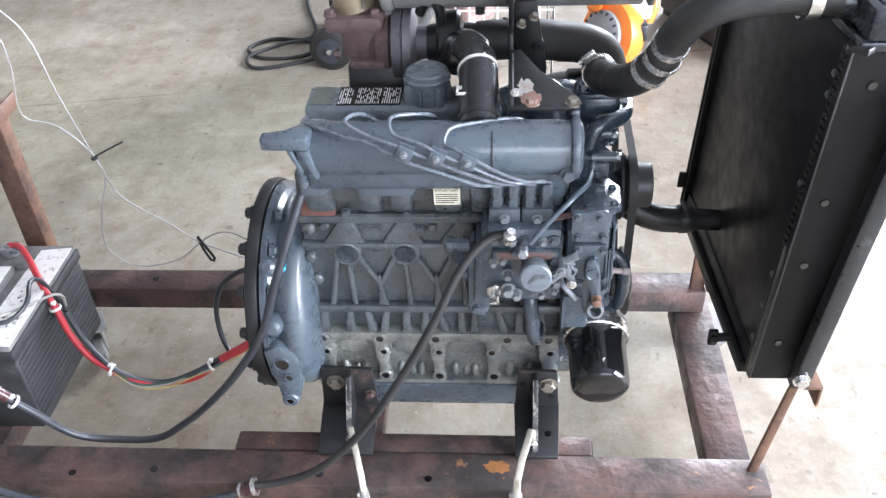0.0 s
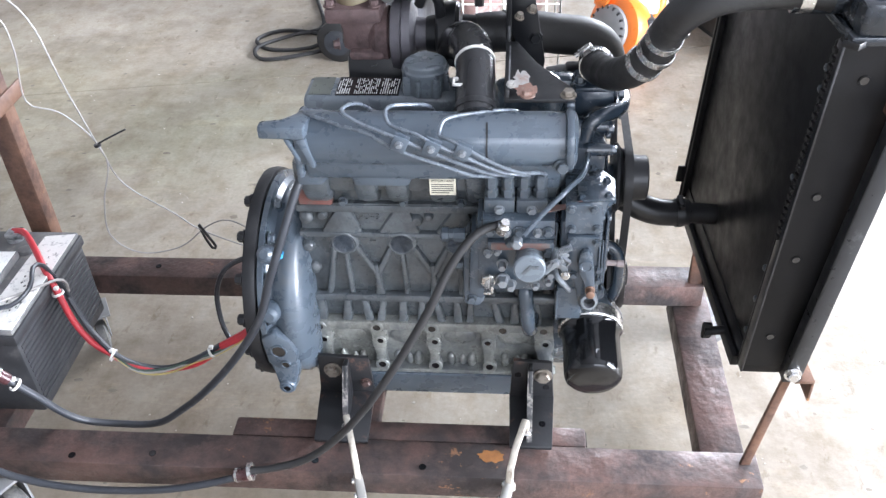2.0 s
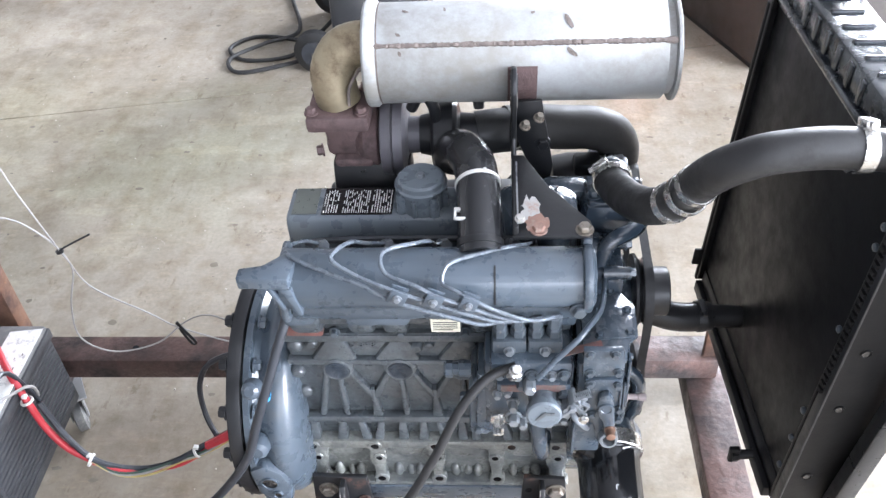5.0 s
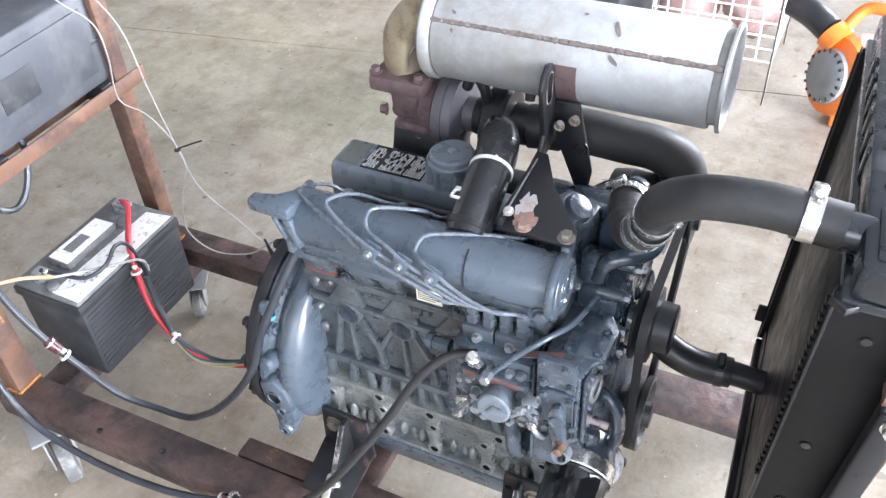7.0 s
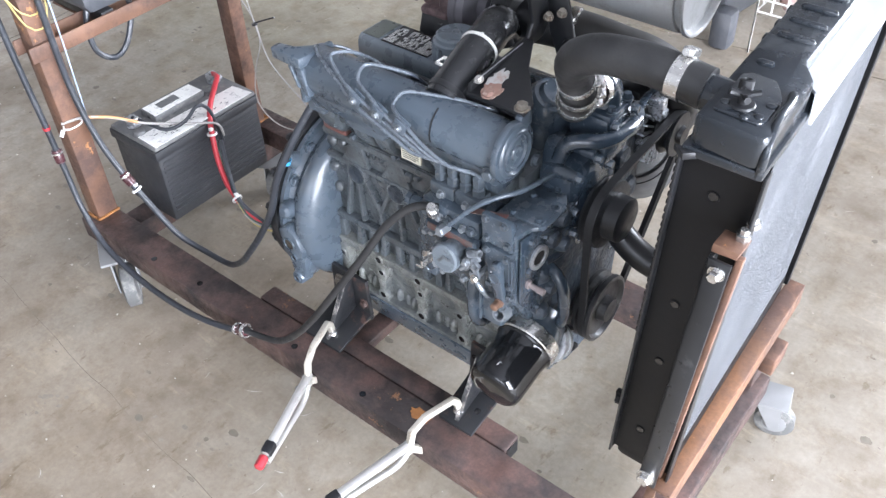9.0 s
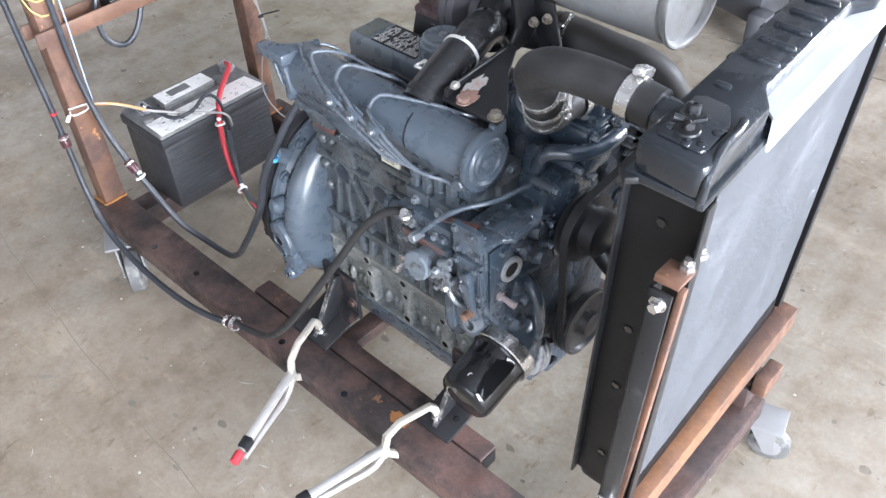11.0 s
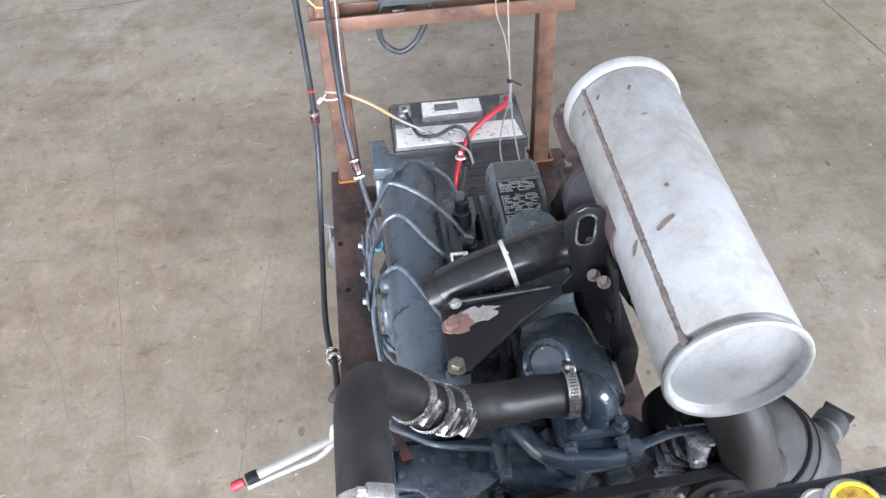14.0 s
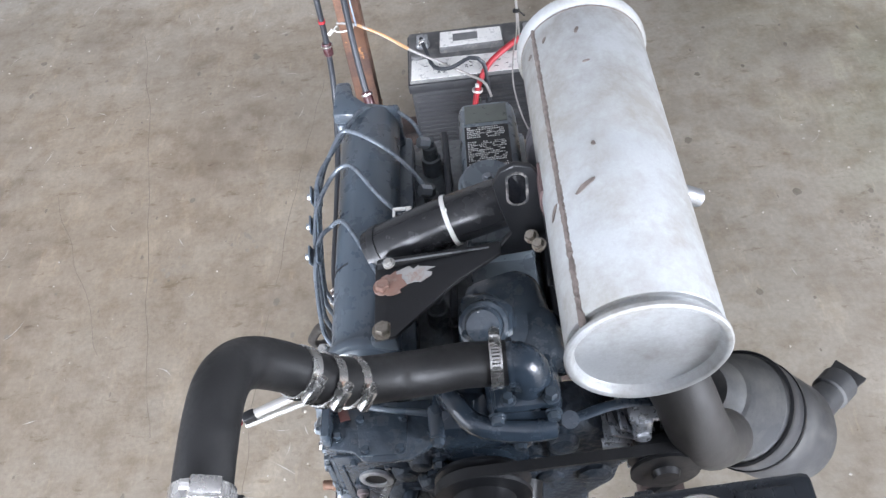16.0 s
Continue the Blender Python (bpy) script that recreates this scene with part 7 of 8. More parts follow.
for k in range(2):
    bm = bmesh.new()
    y = BY0 + 0.08 + k * 0.065
    lathe(bm, (BX0 + 0.057, y + 0.0, BZ1 + 0.0), (0, 0, 1), [(0, 0.012), (0.004, 0.011)], 14)
    part("vent_cap", bm, M_BATT, top)
bm = bmesh.new()
prism(bm, xy(BZ1 - 0.0035, [(BX1 - 0.07, BY0 + 0.01), (BX1 - 0.005, BY0 + 0.008), (BX1 - 0.005, BY1 - 0.012), (BX1 - 0.062, BY1 - 0.02)]), (0, 0, 0.0014))
lab = part("label", bm, M_LABEL, battery, "torn white label")
random.seed(21)
bm = bmesh.new()
for i in range(18):
    y = BY0 + 0.03 + random.random() * 0.2
    x = BX1 - 0.05 + random.random() * 0.036
    box(bm, (x, y, BZ1 - 0.0022), (x + random.uniform(0.001, 0.003), y + random.uniform(0.003, 0.009), BZ1 - 0.0018))
tagged(part("printing", bm, M_PRINT, lab), kind="stuff")
bm = bmesh.new()
prism(bm, xy(BZ1 + 0.0119, [(BX0 + 0.033, BY0 + 0.074), (BX0 + 0.083, BY0 + 0.072), (BX0 + 0.082, BY1 - 0.088), (BX0 + 0.036, BY1 - 0.09)]), (0, 0, 0.001))
lab2 = part("label", bm, M_LABEL, battery, "torn white label on the raised block")
bm = bmesh.new()
box(bm, (BX0 + 0.044, BY0 + 0.1, BZ1 + 0.0128), (BX0 + 0.068, BY0 + 0.152, BZ1 + 0.0135))
part("label_window", bm, M_BATTOP, lab2, "grey worn window in the label")
for yk in (BY0 + 0.022, BY1 - 0.07):
    bm = bmesh.new()
    lathe(bm, (BX0 + 0.088, yk, BZ1 - 0.004), (0, 0, 1), [(0, 0.013), (0.009, 0.012), (0.011, 0.008)], 14)
    part("vent_cap", bm, M_BATTOP, top)
for y, m in ((BY1 - 0.03, M_ALU), (BY0 + 0.035, M_ALU)):
    bm = bmesh.new()
    lathe(bm, (BX0 + 0.05, y, BZ1 - 0.004), (0, 0, 1), [(0, 0.016), (0.008, 0.015), (0.009, 0.009), (0.024, 0.008), (0.025, 0.005)], 16)
    box(bm, (BX0 + 0.036, y - 0.012, BZ1 + 0.004), (BX0 + 0.072, y + 0.012, BZ1 + 0.016), 0.003)
    term = part("terminal", bm, m, battery, "grey lead terminal clamp")
    bolt(term, (BX0 + 0.067, y, BZ1 + 0.016), (0, 0, 1), 0.006, 0.006, M_STEEL)


# ---- cables and wires ----
def cable(name, pts, r, material, label, n=10, step=0.012):
    c = thing(name, pts[len(pts) // 2], label, "cable")
    bm = bmesh.new()
    tube(bm, pts, r, n, step)
    part("jacket", bm, material, c)
    return c


def tie(parent, p, d, r, material=None):
    bm = bmesh.new()
    ring(bm, V(*p) - V(*d).normalized() * 0.0022, V(*d), r, r + 0.0022, 0.0045, 18)
    box(bm, V(*p) + V(-0.004, -0.004, r), V(*p) + V(0.004, 0.004, r + 0.006), 0.001)
    return part("cable_tie", bm, material or M_WHITE, parent, "white nylon cable tie")


def plug(parent, p, d):
    """A crimped plug with a bright band."""
    d = V(*d).normalized()
    bm = bmesh.new()
    lathe(bm, V(*p) - d * 0.016, d, [(0, 0.007), (0.002, 0.01), (0.026, 0.0108), (0.03, 0.0085)], 16)
    k = part("connector", bm, mat("dark_maroon_plug", (0.06, 0.022, 0.025), 0.3, 0.1, 0.2, 30), parent, "dark maroon cable connector")
    bm = bmesh.new()
    ring(bm, V(*p) + d * 0.006, d, 0.0102, 0.0122, 0.004, 18)
    part("band", bm, M_STEEL, k)


red = cable("red_battery_cable", [(-0.835, 1.538, 0.368), (-0.812, 1.534, 0.371), (-0.775, 1.495, 0.372), (-0.735, 1.445, 0.358), (-0.708, 1.418, 0.318), (-0.69, 1.405, 0.26), (-0.662, 1.395, 0.215), (-0.624, 1.388, 0.19)], 0.0062, M_RED, "thick red battery cable tied into a wire loom")
tie(red, (-0.708, 1.418, 0.318), (0.2, -0.1, -1), 0.009)
tie(red, (-0.626, 1.388, 0.191), (0.8, -0.1, -0.4), 0.010)
LOOM = [(-0.624, 1.388, 0.19), (-0.585, 1.39, 0.158), (-0.535, 1.4, 0.145), (-0.48, 1.41, 0.158), (-0.43, 1.42, 0.182), (-0.372, 1.43, 0.222), (-0.33, 1.44, 0.25)]
for name, r, m, off, label in (("red_loom_wire", 0.0042, M_RED, (0, 0, -0.004), "red wire in the loom"), ("black_loom_cable", 0.0055, M_CABLE, (0, 0.003, 0.003), "dark cable in the loom"), ("green_loom_wire", 0.0022, M_WIREGN, (0, -0.004, 0.004), "thin green wire in the loom"), ("white_loom_wire", 0.0022, M_WIREG, (0, -0.005, 0.0), "thin pale wire in the loom"), ("yellow_loom_wire", 0.0018, M_WIREY, (0.002, -0.006, -0.003), "thin yellow wire in the loom")):
    pts = [(x + off[0], y + off[1] + 0.003 * math.sin(i * 2.1 + r * 900), z + off[2] + 0.004 * math.sin(i * 1.7 + r * 1500)) for i, (x, y, z) in enumerate(LOOM)]
    if "red" not in name:
        pts = [(-0.70 + off[1], 1.425 + off[1], 0.3), (-0.672 + off[1], 1.41, 0.24)] + pts
    c = cable(name, pts, r, m, label, 8)
    if name == "black_loom_cable":
        tie(c, (-0.445, 1.417, 0.178), (0.8, 0.1, 0.4), 0.009)
bm = bmesh.new()
tube(bm, [(-0.425, 1.42, 0.19), (-0.39, 1.426, 0.208), (-0.362, 1.432, 0.226)], lambda t: 0.0095 - 0.003 * abs(t - 0.5), 8)
solo("red_butt_connector", bm, M_RED, "red insulated connector on the loom by the flywheel", "connector")
bm = bmesh.new()
for i in range(3):
    tube(bm, [(-0.36, 1.43, 0.228), (-0.35, 1.428 + i * 0.003, 0.238 + i * 0.002), (-0.338, 1.43, 0.245)], 0.0018, 6)
solo("copper_wire_ends", bm, M_COPPER, "bare copper strands beside the flywheel", "wire")

starter = cable("grey_starter_cable", [(-0.79, 1.185, 0.98), (-0.783, 1.182, 0.85), (-0.778, 1.178, 0.69), (-0.775, 1.178, 0.535), (-0.745, 1.182, 0.42), (-0.705, 1.192, 0.34), (-0.672, 1.205, 0.28), (-0.63, 1.225, 0.2), (-0.57, 1.245, 0.165), (-0.5, 1.252, 0.162), (-0.44, 1.245, 0.21), (-0.378, 1.225, 0.281), (-0.313, 1.213, 0.365), (-0.256, 1.209, 0.455), (-0.229, 1.212, 0.53), (-0.211, 1.226, 0.578), (-0.19, 1.25, 0.635), (-0.174, 1.275, 0.675), (-0.168, 1.3, 0.69)], 0.0064, M_CABLE, "thick dark grey cable looping to the flywheel housing", 12)
plug(starter, (-0.702, 1.193, 0.335), (-0.5, -0.2, 0.85))
tie(starter, (-0.688, 1.198, 0.31), (-0.5, -0.2, 0.85), 0.0095)
bm = bmesh.new()
ring(bm, V(-0.214, 1.229, 0.566), V(0.35, 0.1, 1), 0.0063, 0.0074, 0.008, 16)
part("blue_tape", bm, M_BLUE, starter, "band of bright blue tape")
fuel = cable("outer_grey_cable", [(-0.84, 1.115, 0.98), (-0.832, 1.115, 0.8), (-0.822, 1.117, 0.6), (-0.808, 1.118, 0.45), (-0.795, 1.116, 0.36), (-0.772, 1.11, 0.28), (-0.72, 1.103, 0.215), (-0.65, 1.1, 0.185), (-0.56, 1.099, 0.172), (-0.46, 1.1, 0.174), (-0.38, 1.104, 0.186), (-0.315, 1.112, 0.2)], 0.0062, M_CABLE, "dark grey cable running down the upright to the rail", 12)
plug(fuel, (-0.802, 1.117, 0.395), (-0.1, 0, 1))
plug(fuel, (-0.302, 1.115, 0.205), (-0.9, 0.1, -0.2))
bm = bmesh.new()
ring(bm, V(-0.809, 1.118, 0.455), V(0.1, 0, 1), 0.0063, 0.0075, 0.006, 14)
part("red_tape", bm, M_RED, fuel)
bm = bmesh.new()
ring(bm, V(-0.291, 1.118, 0.209), V(0.9, 0.1, 0.2), 0.0105, 0.0145, 0.006, 20)
part("bright_ring", bm, M_STEEL, fuel)
pump_hose = cable("black_pump_hose", [(-0.295, 1.118, 0.21), (-0.25, 1.122, 0.216), (-0.195, 1.125, 0.238), (-0.14, 1.124, 0.292), (-0.085, 1.128, 0.366), (-0.03, 1.143, 0.455), (0.01, 1.164, 0.525), (0.045, 1.19, 0.592), (0.08, 1.212, 0.628), (0.115, 1.226, 0.634)], 0.0062, M_RUBBER, "thick black hose rising from the rail to the pump", 14)
bm = bmesh.new()
lathe(bm, (0.113, 1.215, 0.634), (0.2, -0.4, 0.9), [(-0.008, 0.009), (0.008, 0.009), (0.01, 0.006), (0.018, 0.006)], 8)
part("banjo_fitting", bm, M_STEEL, pump_hose, "bright wired fitting")
bm = bmesh.new()
lathe(bm, (0.132, 1.212, 0.612), (0, -1, 0.1), [(-0.01, 0.008), (0.008, 0.008), (0.01, 0.006)], 6)
solo("pipe_union_bolt", bm, M_PIPE, "hexagon union bolt on the injection pump", "bolt")
loop = cable("thin_black_cable", [(-0.34, 1.5, 0.35), (-0.38, 1.5, 0.34), (-0.42, 1.5, 0.31), (-0.443, 1.497, 0.256), (-0.44, 1.48, 0.2), (-0.42, 1.455, 0.175), (-0.4, 1.435, 0.19)], 0.0052, M_CABLE, "thin black cable looping by the flywheel", 8)
# pale thin wires hanging from the rear upright
cable("pale_wire", [(-0.8, 1.5, 0.95), (-0.72, 1.5, 0.9), (-0.659, 1.5, 0.848), (-0.63, 1.5, 0.8), (-0.614, 1.5, 0.706), (-0.588, 1.5, 0.589), (-0.579, 1.498, 0.548), (-0.603, 1.49, 0.475), (-0.611, 1.488, 0.4), (-0.57, 1.5, 0.352), (-0.5, 1.52, 0.352), (-0.445, 1.535, 0.39), (-0.4, 1.54, 0.4), (-0.34, 1.54, 0.36)], 0.0015, M_WIREG, "thin pale wire hanging off the upright", 6)
cable("pale_wire", [(-0.8, 1.46, 0.92), (-0.72, 1.47, 0.86), (-0.67, 1.48, 0.825), (-0.666, 1.485, 0.765), (-0.68, 1.49, 0.675), (-0.633, 1.498, 0.65), (-0.59, 1.502, 0.592), (-0.566, 1.503, 0.508), (-0.49, 1.51, 0.437), (-0.449, 1.515, 0.396), (-0.36, 1.52, 0.35), (-0.32, 1.53, 0.33)], 0.0014, M_WIREG, "thin pale wire hanging off the upright", 6)
bm = bmesh.new()
tube(bm, [(-0.588, 1.5, 0.588), (-0.566, 1.505, 0.598), (-0.535, 1.51, 0.612)], 0.0016, 6)
ring(bm, V(-0.588, 1.5, 0.588), V(0.2, 0, -1), 0.003, 0.0062, 0.004, 12)
solo("black_cable_tie", bm, M_BLACK, "black nylon tie round the hanging wires", "cable tie")
bm = bmesh.new()
tube(bm, [(-0.452, 1.516, 0.408), (-0.44, 1.514, 0.385), (-0.43, 1.516, 0.358), (-0.438, 1.518, 0.352), (-0.448, 1.518, 0.38), (-0.452, 1.517, 0.405)], 0.0026, 8)
solo("twisted_tie", bm, M_BLACK, "black twisted tie on the wires by the rear rail", "cable tie")
# sensor wire from the upright across the battery
cable("sensor_wire", [(-0.806, 1.148, 0.452), (-0.79, 1.19, 0.452), (-0.775, 1.24, 0.43), (-0.765, 1.29, 0.395), (-0.75, 1.345, 0.368), (-0.73, 1.39, 0.352), (-0.708, 1.43, 0.34), (-0.7, 1.44, 0.325), (-0.705, 1.445, 0.3)], 0.0028, M_WIREG, "pale wire crossing above the battery", 7)
cable("brown_wire", [(-0.79, 1.19, 0.4525), (-0.776, 1.238, 0.432), (-0.766, 1.286, 0.398)], 0.0034, mat("orange_brown_wire", (0.45, 0.25, 0.12), 0.5), "orange-brown wire end beside the upright", 7)
cable("black_sense_lead", [(-0.83, 1.31, 0.372), (-0.79, 1.32, 0.366), (-0.745, 1.335, 0.36), (-0.722, 1.37, 0.372), (-0.73, 1.41, 0.385), (-0.728, 1.435, 0.37), (-0.715, 1.44, 0.33), (-0.705, 1.44, 0.29)], 0.0042, M_CABLE, "grey lead curling over the battery", 8)
bm = bmesh.new()
tube(bm, [(-0.8, 1.148, 0.449), (-0.79, 1.143, 0.449), (-0.778, 1.15, 0.45), (-0.777, 1.172, 0.451), (-0.786, 1.182, 0.451), (-0.799, 1.182, 0.45)], 0.0018, 6)
cyl(bm, (-0.79, 1.14, 0.448), (-0.785, 1.13, 0.44), 0.004, n=8)
solo("white_cable_tie", bm, M_WHITE, "white nylon tie strapped round the upright", "cable tie")
for k in range(2):
    cable("yellow_wire", [(-0.79, 1.2 + 0.006 * k, 0.95), (-0.785, 1.205, 0.84 - 0.02 * k), (-0.795, 1.2, 0.77), (-0.79, 1.195, 0.72 - 0.03 * k), (-0.782, 1.17, 0.69 - 0.03 * k), (-0.786, 1.145, 0.7 - 0.025 * k), (-0.8, 1.13, 0.735)], 0.0017, M_WIREY, "thin yellow wire looped on the upright", 6)
cable("pale_blue_wire", [(-0.79, 1.193, 0.97), (-0.778, 1.196, 0.8), (-0.772, 1.194, 0.66), (-0.77, 1.19, 0.55), (-0.776, 1.19, 0.46)], 0.0015, M_WIREB, "thin pale blue wire along the upright", 6)
bm = bmesh.new()
tube(bm, [(-0.775, 1.21, 0.745), (-0.79, 1.14, 0.745), (-0.79, 1.11, 0.74), (-0.778, 1.08, 0.726)], 0.0019, 8)
solo("loose_white_tie", bm, M_WHITE, "long white tie tail on the upright", "cable tie")

# ---- charcoal case on the cross bars ----
case_box = thing("plastic_case", (-0.88, 1.44, 0.628), "charcoal moulded plastic case lying on the cross bars", "case")
bm = bmesh.new()
prism(bm, yz(-0.975, [(1.285, 0.632), (1.595, 0.632), (1.6, 0.655), (1.596, 0.8), (1.585, 0.812), (1.31, 0.812), (1.285, 0.79), (1.272, 0.72), (1.275, 0.65)]), (0.168, 0, 0), 0.014)
cb = part("case_body", bm, M_BOX, case_box)
bm = bmesh.new()
prism(bm, yz(-0.81, [(1.33, 0.66), (1.575, 0.66), (1.575, 0.785), (1.33, 0.785)]), (0.007, 0, 0), 0.005)
part("raised_panel", bm, M_BOX, cb)
bm = bmesh.new()
box(bm, (-0.804, 1.36, 0.69), (-0.8015, 1.44, 0.75), 0.003)
part("recess", bm, M_BATT, cb)
bm = bmesh.new()
box(bm, (-0.978, 1.268, 0.71), (-0.806, 1.602, 0.718), 0.002)
part("lid_seam", bm, M_BATT, cb)
bm = bmesh.new()
box(bm, (-0.96, 1.225, 0.66), (-0.86, 1.285, 0.74), 0.01)
part("side_block", bm, M_BATT, case_box, "dark block beside the case")
for y in (1.3, 1.56):
    rail("shelf_bar", (-0.99, y, 0.597), (-0.799, y + 0.03, 0.6025), M_FRAME2)
    rail("shelf_riser", (-0.99, y, 0.6025), (-0.8, y + 0.03, 0.631), M_BLACK)
cable("case_lead", [(-0.83, 1.29, 0.64), (-0.825, 1.275, 0.6), (-0.82, 1.278, 0.55), (-0.815, 1.31, 0.525), (-0.815, 1.345, 0.545), (-0.82, 1.375, 0.6), (-0.83, 1.38, 0.635)], 0.0062, M_CABLE, "dark lead hanging below the case", 8)

# ---- locking pliers clamped to the feet ----
def pliers(x, y, z, turn, drop, roll):
    p = thing("locking_pliers", (x, y, z), "worn nickel C-clamp locking pliers with a red handle tip", "pliers", "clamps on the front rail")
    R = pose(x, y, z, 0, 0, turn) @ pose(0, 0, 0, 0, drop, 0) @ pose(0, 0, 0, roll, 0, 0)

    def put(name, bm, material, label=""):
        bmesh.ops.transform(bm, matrix=R, verts=bm.verts)
        return part(name, bm, material, p, label)
    # local x runs from the jaws out along the handles, z is up
    M_JAW = mat("cream_nickel", (0.5, 0.46, 0.39), 0.36, 0.35, 0.15, 40, dirt=(0.25, 0.2, 0.15), dirt_amount=0.25, dirt_scale=60)
    for jaw, line, wd in (("upper_jaw", [(-0.004, 0.012), (-0.003, 0.03), (0.005, 0.042), (0.06, 0.047), (0.088, 0.033), (0.098, 0.004), (0.104, -0.012)], 0.0075),
                          ("lower_jaw", [(0.028, -0.055), (0.036, -0.063), (0.05, -0.06), (0.075, -0.035), (0.1, -0.002)], 0.0085)):
        bm = bmesh.new()
        for (xa, za), (xb, zb) in zip(line, line[1:]):
            u = V(xb - xa, 0, zb - za).normalized() * 0.003
            nrm = V(-u.z, 0, u.x).normalized() * wd * 0.8
            a0, b0 = V(xa, -0.005, za) - u, V(xb, -0.005, zb) + u
            prism(bm, [a0 + nrm, b0 + nrm, b0 - nrm, a0 - nrm], (0, 0.01, 0), 0.0018)
        put(jaw, bm, M_JAW)
    bm = bmesh.new()
    lathe(bm, (-0.004, 0, 0.002), (0, 0, 1), [(0, 0.008), (0.005, 0.01), (0.009, 0.007), (0.014, 0.007)], 14)
    put("swivel_pad", bm, M_STEEL)
    bm = bmesh.new()
    box(bm, (0.09, -0.0075, 0.0), (0.26, 0.0075, 0.014), 0.005)
    up = put("upper_handle", bm, M_NICKEL, "bright steel handle")
    bm = bmesh.new()
    tube(bm, [(0.1, 0, -0.006), (0.13, 0, -0.026), (0.18, 0, -0.022), (0.262, 0, -0.014)], 0.006, 10)
    put("lower_handle", bm, M_NICKEL)
    bm = bmesh.new()
    cyl(bm, (0.262, 0, 0.006), (0.285, 0, 0.006), 0.0085, n=12, ch=0.002)
    put("adjuster_screw", bm, M_RED, "red-dipped adjuster end")
    bm = bmesh.new()
    box(bm, (0.235, -0.009, -0.002), (0.258, 0.009, 0.015), 0.003)
    put("grip_sleeve", bm, M_BLACK)
    for dx in (0.098, 0.125):
        bolt(up, R @ V(dx, -0.0085, 0.004), R.to_3x3() @ V(0, -1, 0), 0.004, 0.002, M_STEEL)
    return p


pliers(-0.142, 1.203, 0.218, -72, 7, 0)
pliers(0.152, 1.204, 0.22, -105, 7, 0)

# ---- the far end of the workshop ----
blower = thing("leaf_blower", (0.42, 2.75, 0), "orange leaf blower with a grey starter cover on the floor", "leaf blower")
BC = V(0.4, 2.74, 0.165)
BD = V(-0.75, -0.6, 0.22).normalized()
bm = bmesh.new()
lathe(bm, BC - BD * 0.05, BD, [(0, 0.09), (0.01, 0.125), (0.05, 0.135), (0.085, 0.128), (0.1, 0.1)], 40)
_, a, b = basis(BD)
part("fan_housing", bm, M_ORANGE, blower, "orange snail-shell fan housing")
bm = bmesh.new()
lathe(bm, BC + BD * 0.035, BD, [(0, 0.092), (0.03, 0.09), (0.045, 0.07), (0.05, 0.03), (0.05, 0.0)], 36)
rc = part("starter_cover", bm, M_GREYP, blower, "grey slotted starter cover")
for i in range(18):
    t = i * math.pi / 9
    # black bar paints the shade of a slot in the cover
    bm = bmesh.new()
    m = Matrix.Translation(BC + BD * 0.07) @ BD.to_track_quat("Z", "Y").to_matrix().to_4x4() @ Matrix.Rotation(t, 4, "Z")
    box(bm, (0.045, -0.004, -0.006), (0.088, 0.004, 0.006), 0.001, m)
    part("slot", bm, M_BLACK, rc)
bm = bmesh.new()
tube(bm, [(0.36, 2.8, 0.28), (0.42, 2.84, 0.36), (0.5, 2.82, 0.36), (0.55, 2.78, 0.27), (0.53, 2.76, 0.2)], 0.02, 12)
part("handle", bm, M_ORANGE, blower)
bm = bmesh.new()
box(bm, (0.42, 2.72, 0.22), (0.54, 2.82, 0.3), 0.02)
part("engine_cover", bm, M_WHITE, blower, "pale engine cover")
bm = bmesh.new()
box(bm, (0.47, 2.66, 0.16), (0.52, 2.74, 0.23), 0.012)
part("carburettor_cover", bm, M_BLACK, blower)
bm = bmesh.new()
box(bm, (0.4, 2.68, 0.0), (0.52, 2.8, 0.05), 0.012)
part("foot", bm, M_ORANGE, blower)
bm = bmesh.new()
tube(bm, [(0.33, 2.8, 0.29), (0.25, 2.85, 0.32), (0.1, 2.95, 0.33), (-0.1, 3.05, 0.33)], 0.045, 20)
part("blower_tube", bm, M_BLACK, blower, "long black tube")
bm = bmesh.new()
cyl(bm, (0.335, 2.795, 0.285), (0.37, 2.77, 0.265), 0.053, n=20)
part("tube_collar", bm, M_ORANGE, blower)

blower.matrix_basis = pose(0.47, 2.98, 0) @ Matrix.Scale(0.85, 4)

cart = thing("wheeled_machine", (-0.2, 3.25, 0), "dark grey wheeled workshop machine with a trailing lead", "machine")
bm = bmesh.new()
prism(bm, [(-0.44, 3.05, 0.05), (-0.2, 2.98, 0.05), (-0.14, 3.4, 0.05), (-0.4, 3.5, 0.05)], (0.0, 0.05, 0.75), 0.03)
part("body", bm, M_BOX, cart)
bm = bmesh.new()
box(bm, (-0.22, 2.93, 0.0), (-0.15, 3.0, 0.13), 0.02)
part("foot", bm, M_BOX, cart)
WD = V(0.1, 1, 0).normalized()
for y in (3.01, 3.42):
    bm = bmesh.new()
    lathe(bm, (-0.49, y, 0.072), WD, [(0, 0.06), (0.006, 0.072), (0.034, 0.072), (0.04, 0.06)], 32)
    w = part("wheel", bm, M_RUBBER, cart)
    bm = bmesh.new()
    lathe(bm, V(-0.49, y, 0.072) - WD * 0.004, WD, [(0, 0.012), (0.001, 0.045), (0.046, 0.045), (0.047, 0.012)], 24)
    h = part("hub", bm, M_CABLE, w)
    bm = bmesh.new()
    lathe(bm, V(-0.49, y, 0.072) - WD * 0.012, WD, [(0, 0.009), (0.012, 0.01)], 12)
    part("axle_cap", bm, M_STEEL, w)
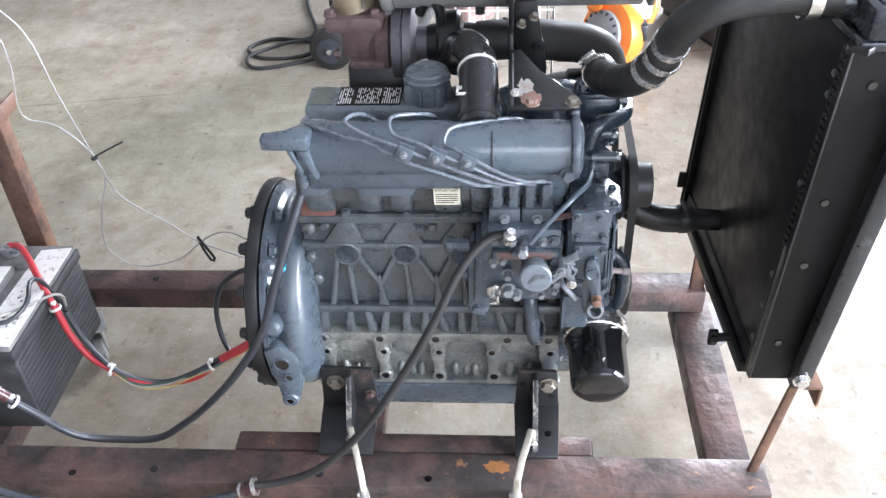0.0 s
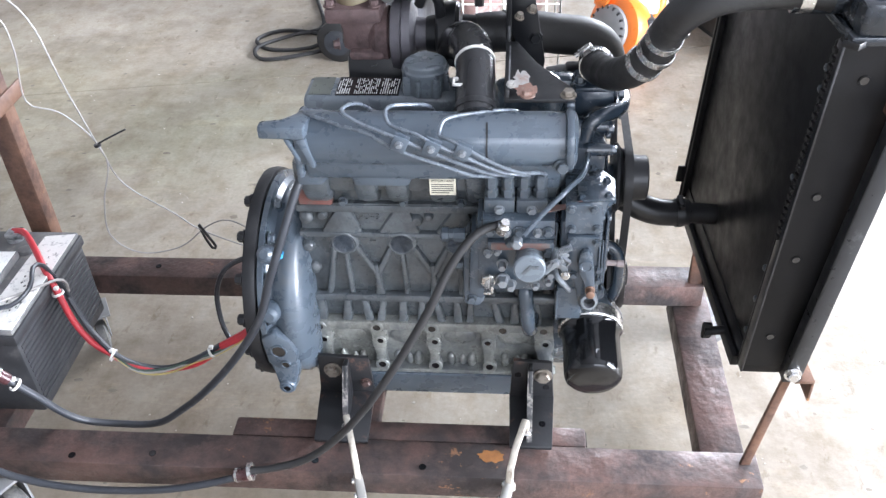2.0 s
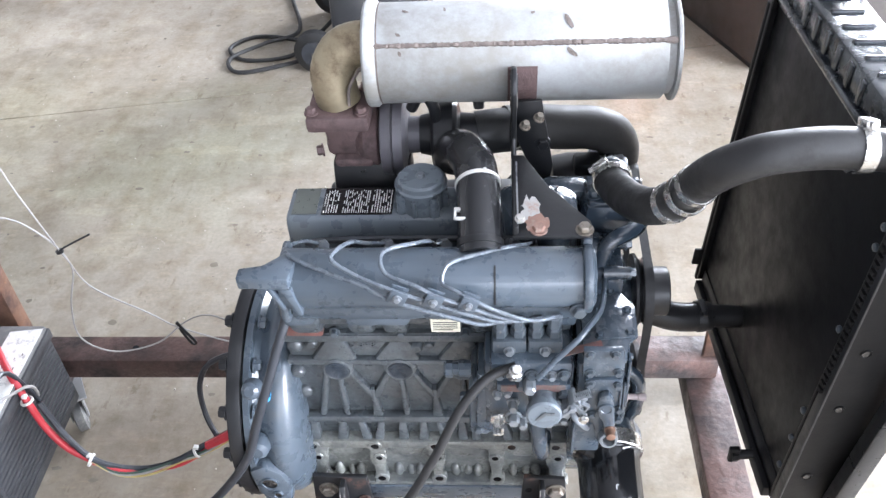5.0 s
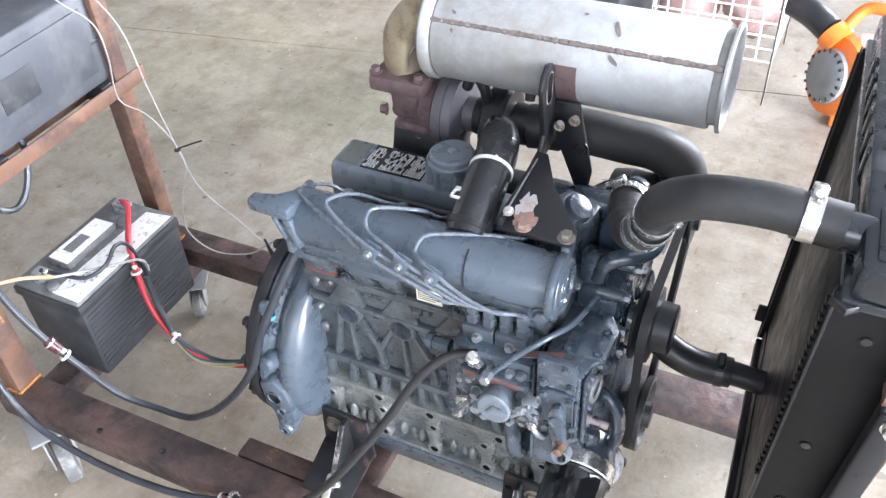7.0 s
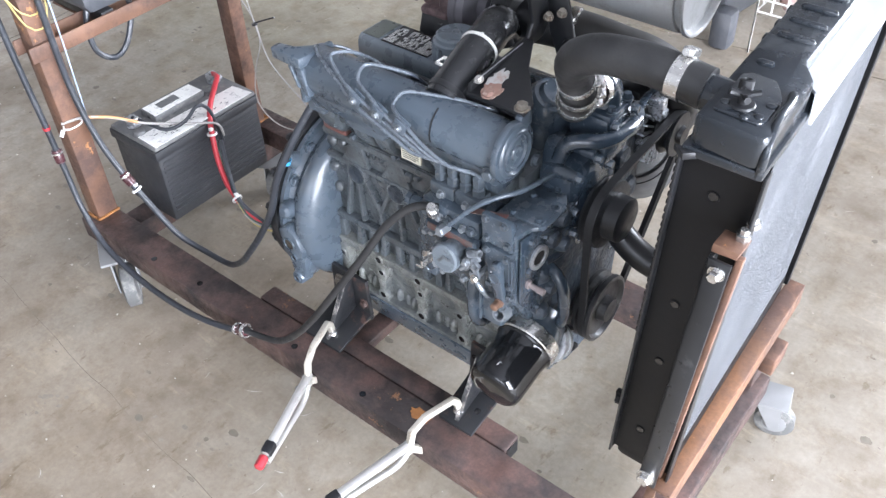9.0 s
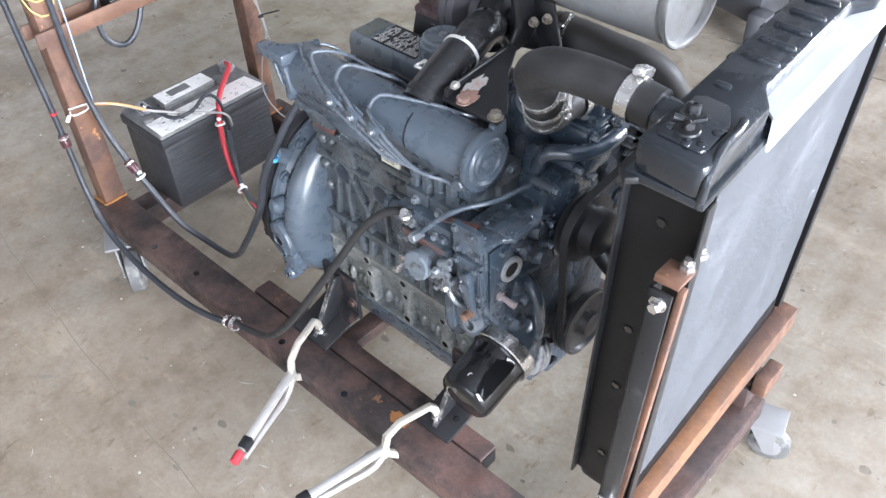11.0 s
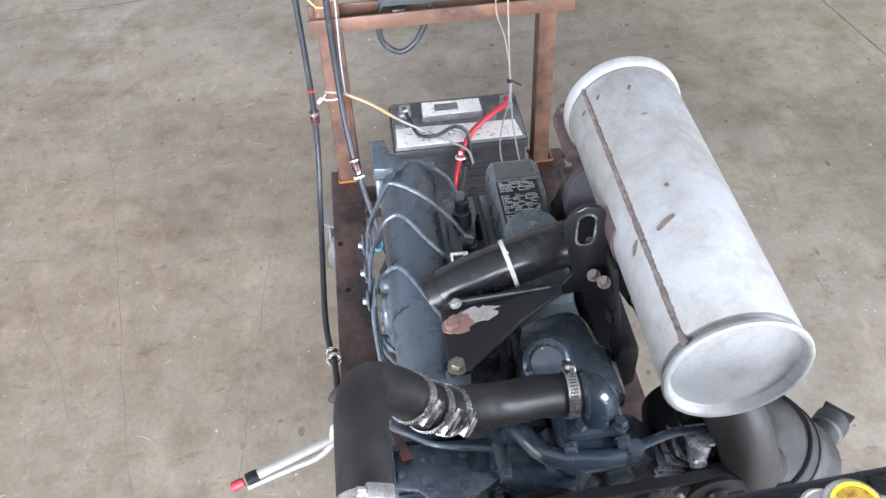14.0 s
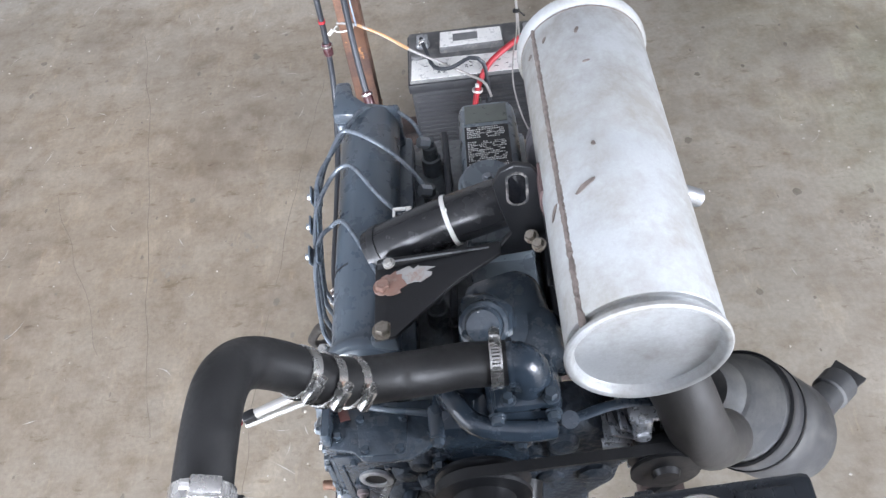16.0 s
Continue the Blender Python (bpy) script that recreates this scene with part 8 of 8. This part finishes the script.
cable("floor_lead", [(-0.35, 3.2, 0.2), (-0.5, 3.18, 0.06), (-0.6, 3.12, 0.008), (-0.75, 3.1, 0.007), (-0.82, 3.18, 0.007), (-0.74, 3.26, 0.007), (-0.58, 3.22, 0.008), (-0.5, 3.12, 0.016), (-0.62, 3.05, 0.012), (-0.76, 3.02, 0.008), (-0.8, 3.1, 0.014), (-0.7, 3.2, 0.014), (-0.6, 3.3, 0.008), (-0.68, 3.6, 0.007), (-0.75, 4.0, 0.007), (-0.6, 4.5, 0.007)], 0.007, M_RUBBER, "black lead coiled loosely on the concrete", 8, 0.012)

basket = thing("wire_basket", (0.08, 3.18, 0), "pale wire basket on legs holding pinkish sacks", "basket")
W, D2, HB, HT = 0.36, 0.4, 0.14, 0.42
bx, by = -0.1, 2.98
for i in range(8):
    z = HB + i * (HT - HB) / 7
    bm = bmesh.new()
    P = [(bx, by, z), (bx + W, by, z), (bx + W, by + D2, z), (bx, by + D2, z), (bx, by, z)]
    for p, q in zip(P, P[1:]):
        cyl(bm, p, q, 0.003 if i < 7 else 0.005, n=6)
    part("hoop_wire", bm, M_WHITE, basket)
for i in range(9):
    for p in ((bx + W * i / 8, by), (bx + W * i / 8, by + D2), (bx, by + D2 * i / 8), (bx + W, by + D2 * i / 8)):
        bm = bmesh.new()
        leg = i in (0, 8)
        cyl(bm, (p[0], p[1], 0 if leg else HB), (p[0], p[1], HT), 0.0032, n=6)
        part("upright_wire", bm, M_WHITE, basket)
M_SACK = mat("dull_pink_sack", (0.4, 0.26, 0.24), 0.8, 0, 0.25, 14, dirt=(0.55, 0.5, 0.47), dirt_amount=0.4, dirt_scale=10, lump=0.4, lump_scale=14)
random.seed(4)
for k in range(5):
    bm = bmesh.new()
    c = V(bx + 0.09 + 0.18 * (k % 2), by + 0.1 + 0.1 * (k // 2), HB + 0.07 + 0.07 * (k % 3))
    bmesh.ops.create_icosphere(bm, subdivisions=3, radius=0.085, matrix=Matrix.Translation(c))
    for v in bm.verts:
        v.co += (v.co - c) * 0.35 * noise.noise(v.co * 14)
    solo("sack", bm, M_SACK, "crumpled pinkish sack lying in the wire basket", "sack", "sacks in the basket")

# ---- a dark cabinet further back ----
cab = thing("cabinet", (0.95, 3.2, 0), "dark brown steel cabinet standing on the concrete", "cabinet")
R = pose(0.89, 2.964, 0, 0, 0, 22)
bm = bmesh.new()
box(bm, (0.0, 0.0, 0.02), (0.5, 0.55, 0.8), 0.006, R)
body = part("body", bm, mat("dark_brown_steel", (0.035, 0.03, 0.028), 0.55, 0, 0.2, 5, dirt=(0.07, 0.06, 0.05), dirt_amount=0.3, dirt_scale=6), cab)
bm = bmesh.new()
box(bm, (0.01, 0.01, 0.0), (0.49, 0.54, 0.02), 0.0, R)
part("plinth", bm, M_BLACK, cab)
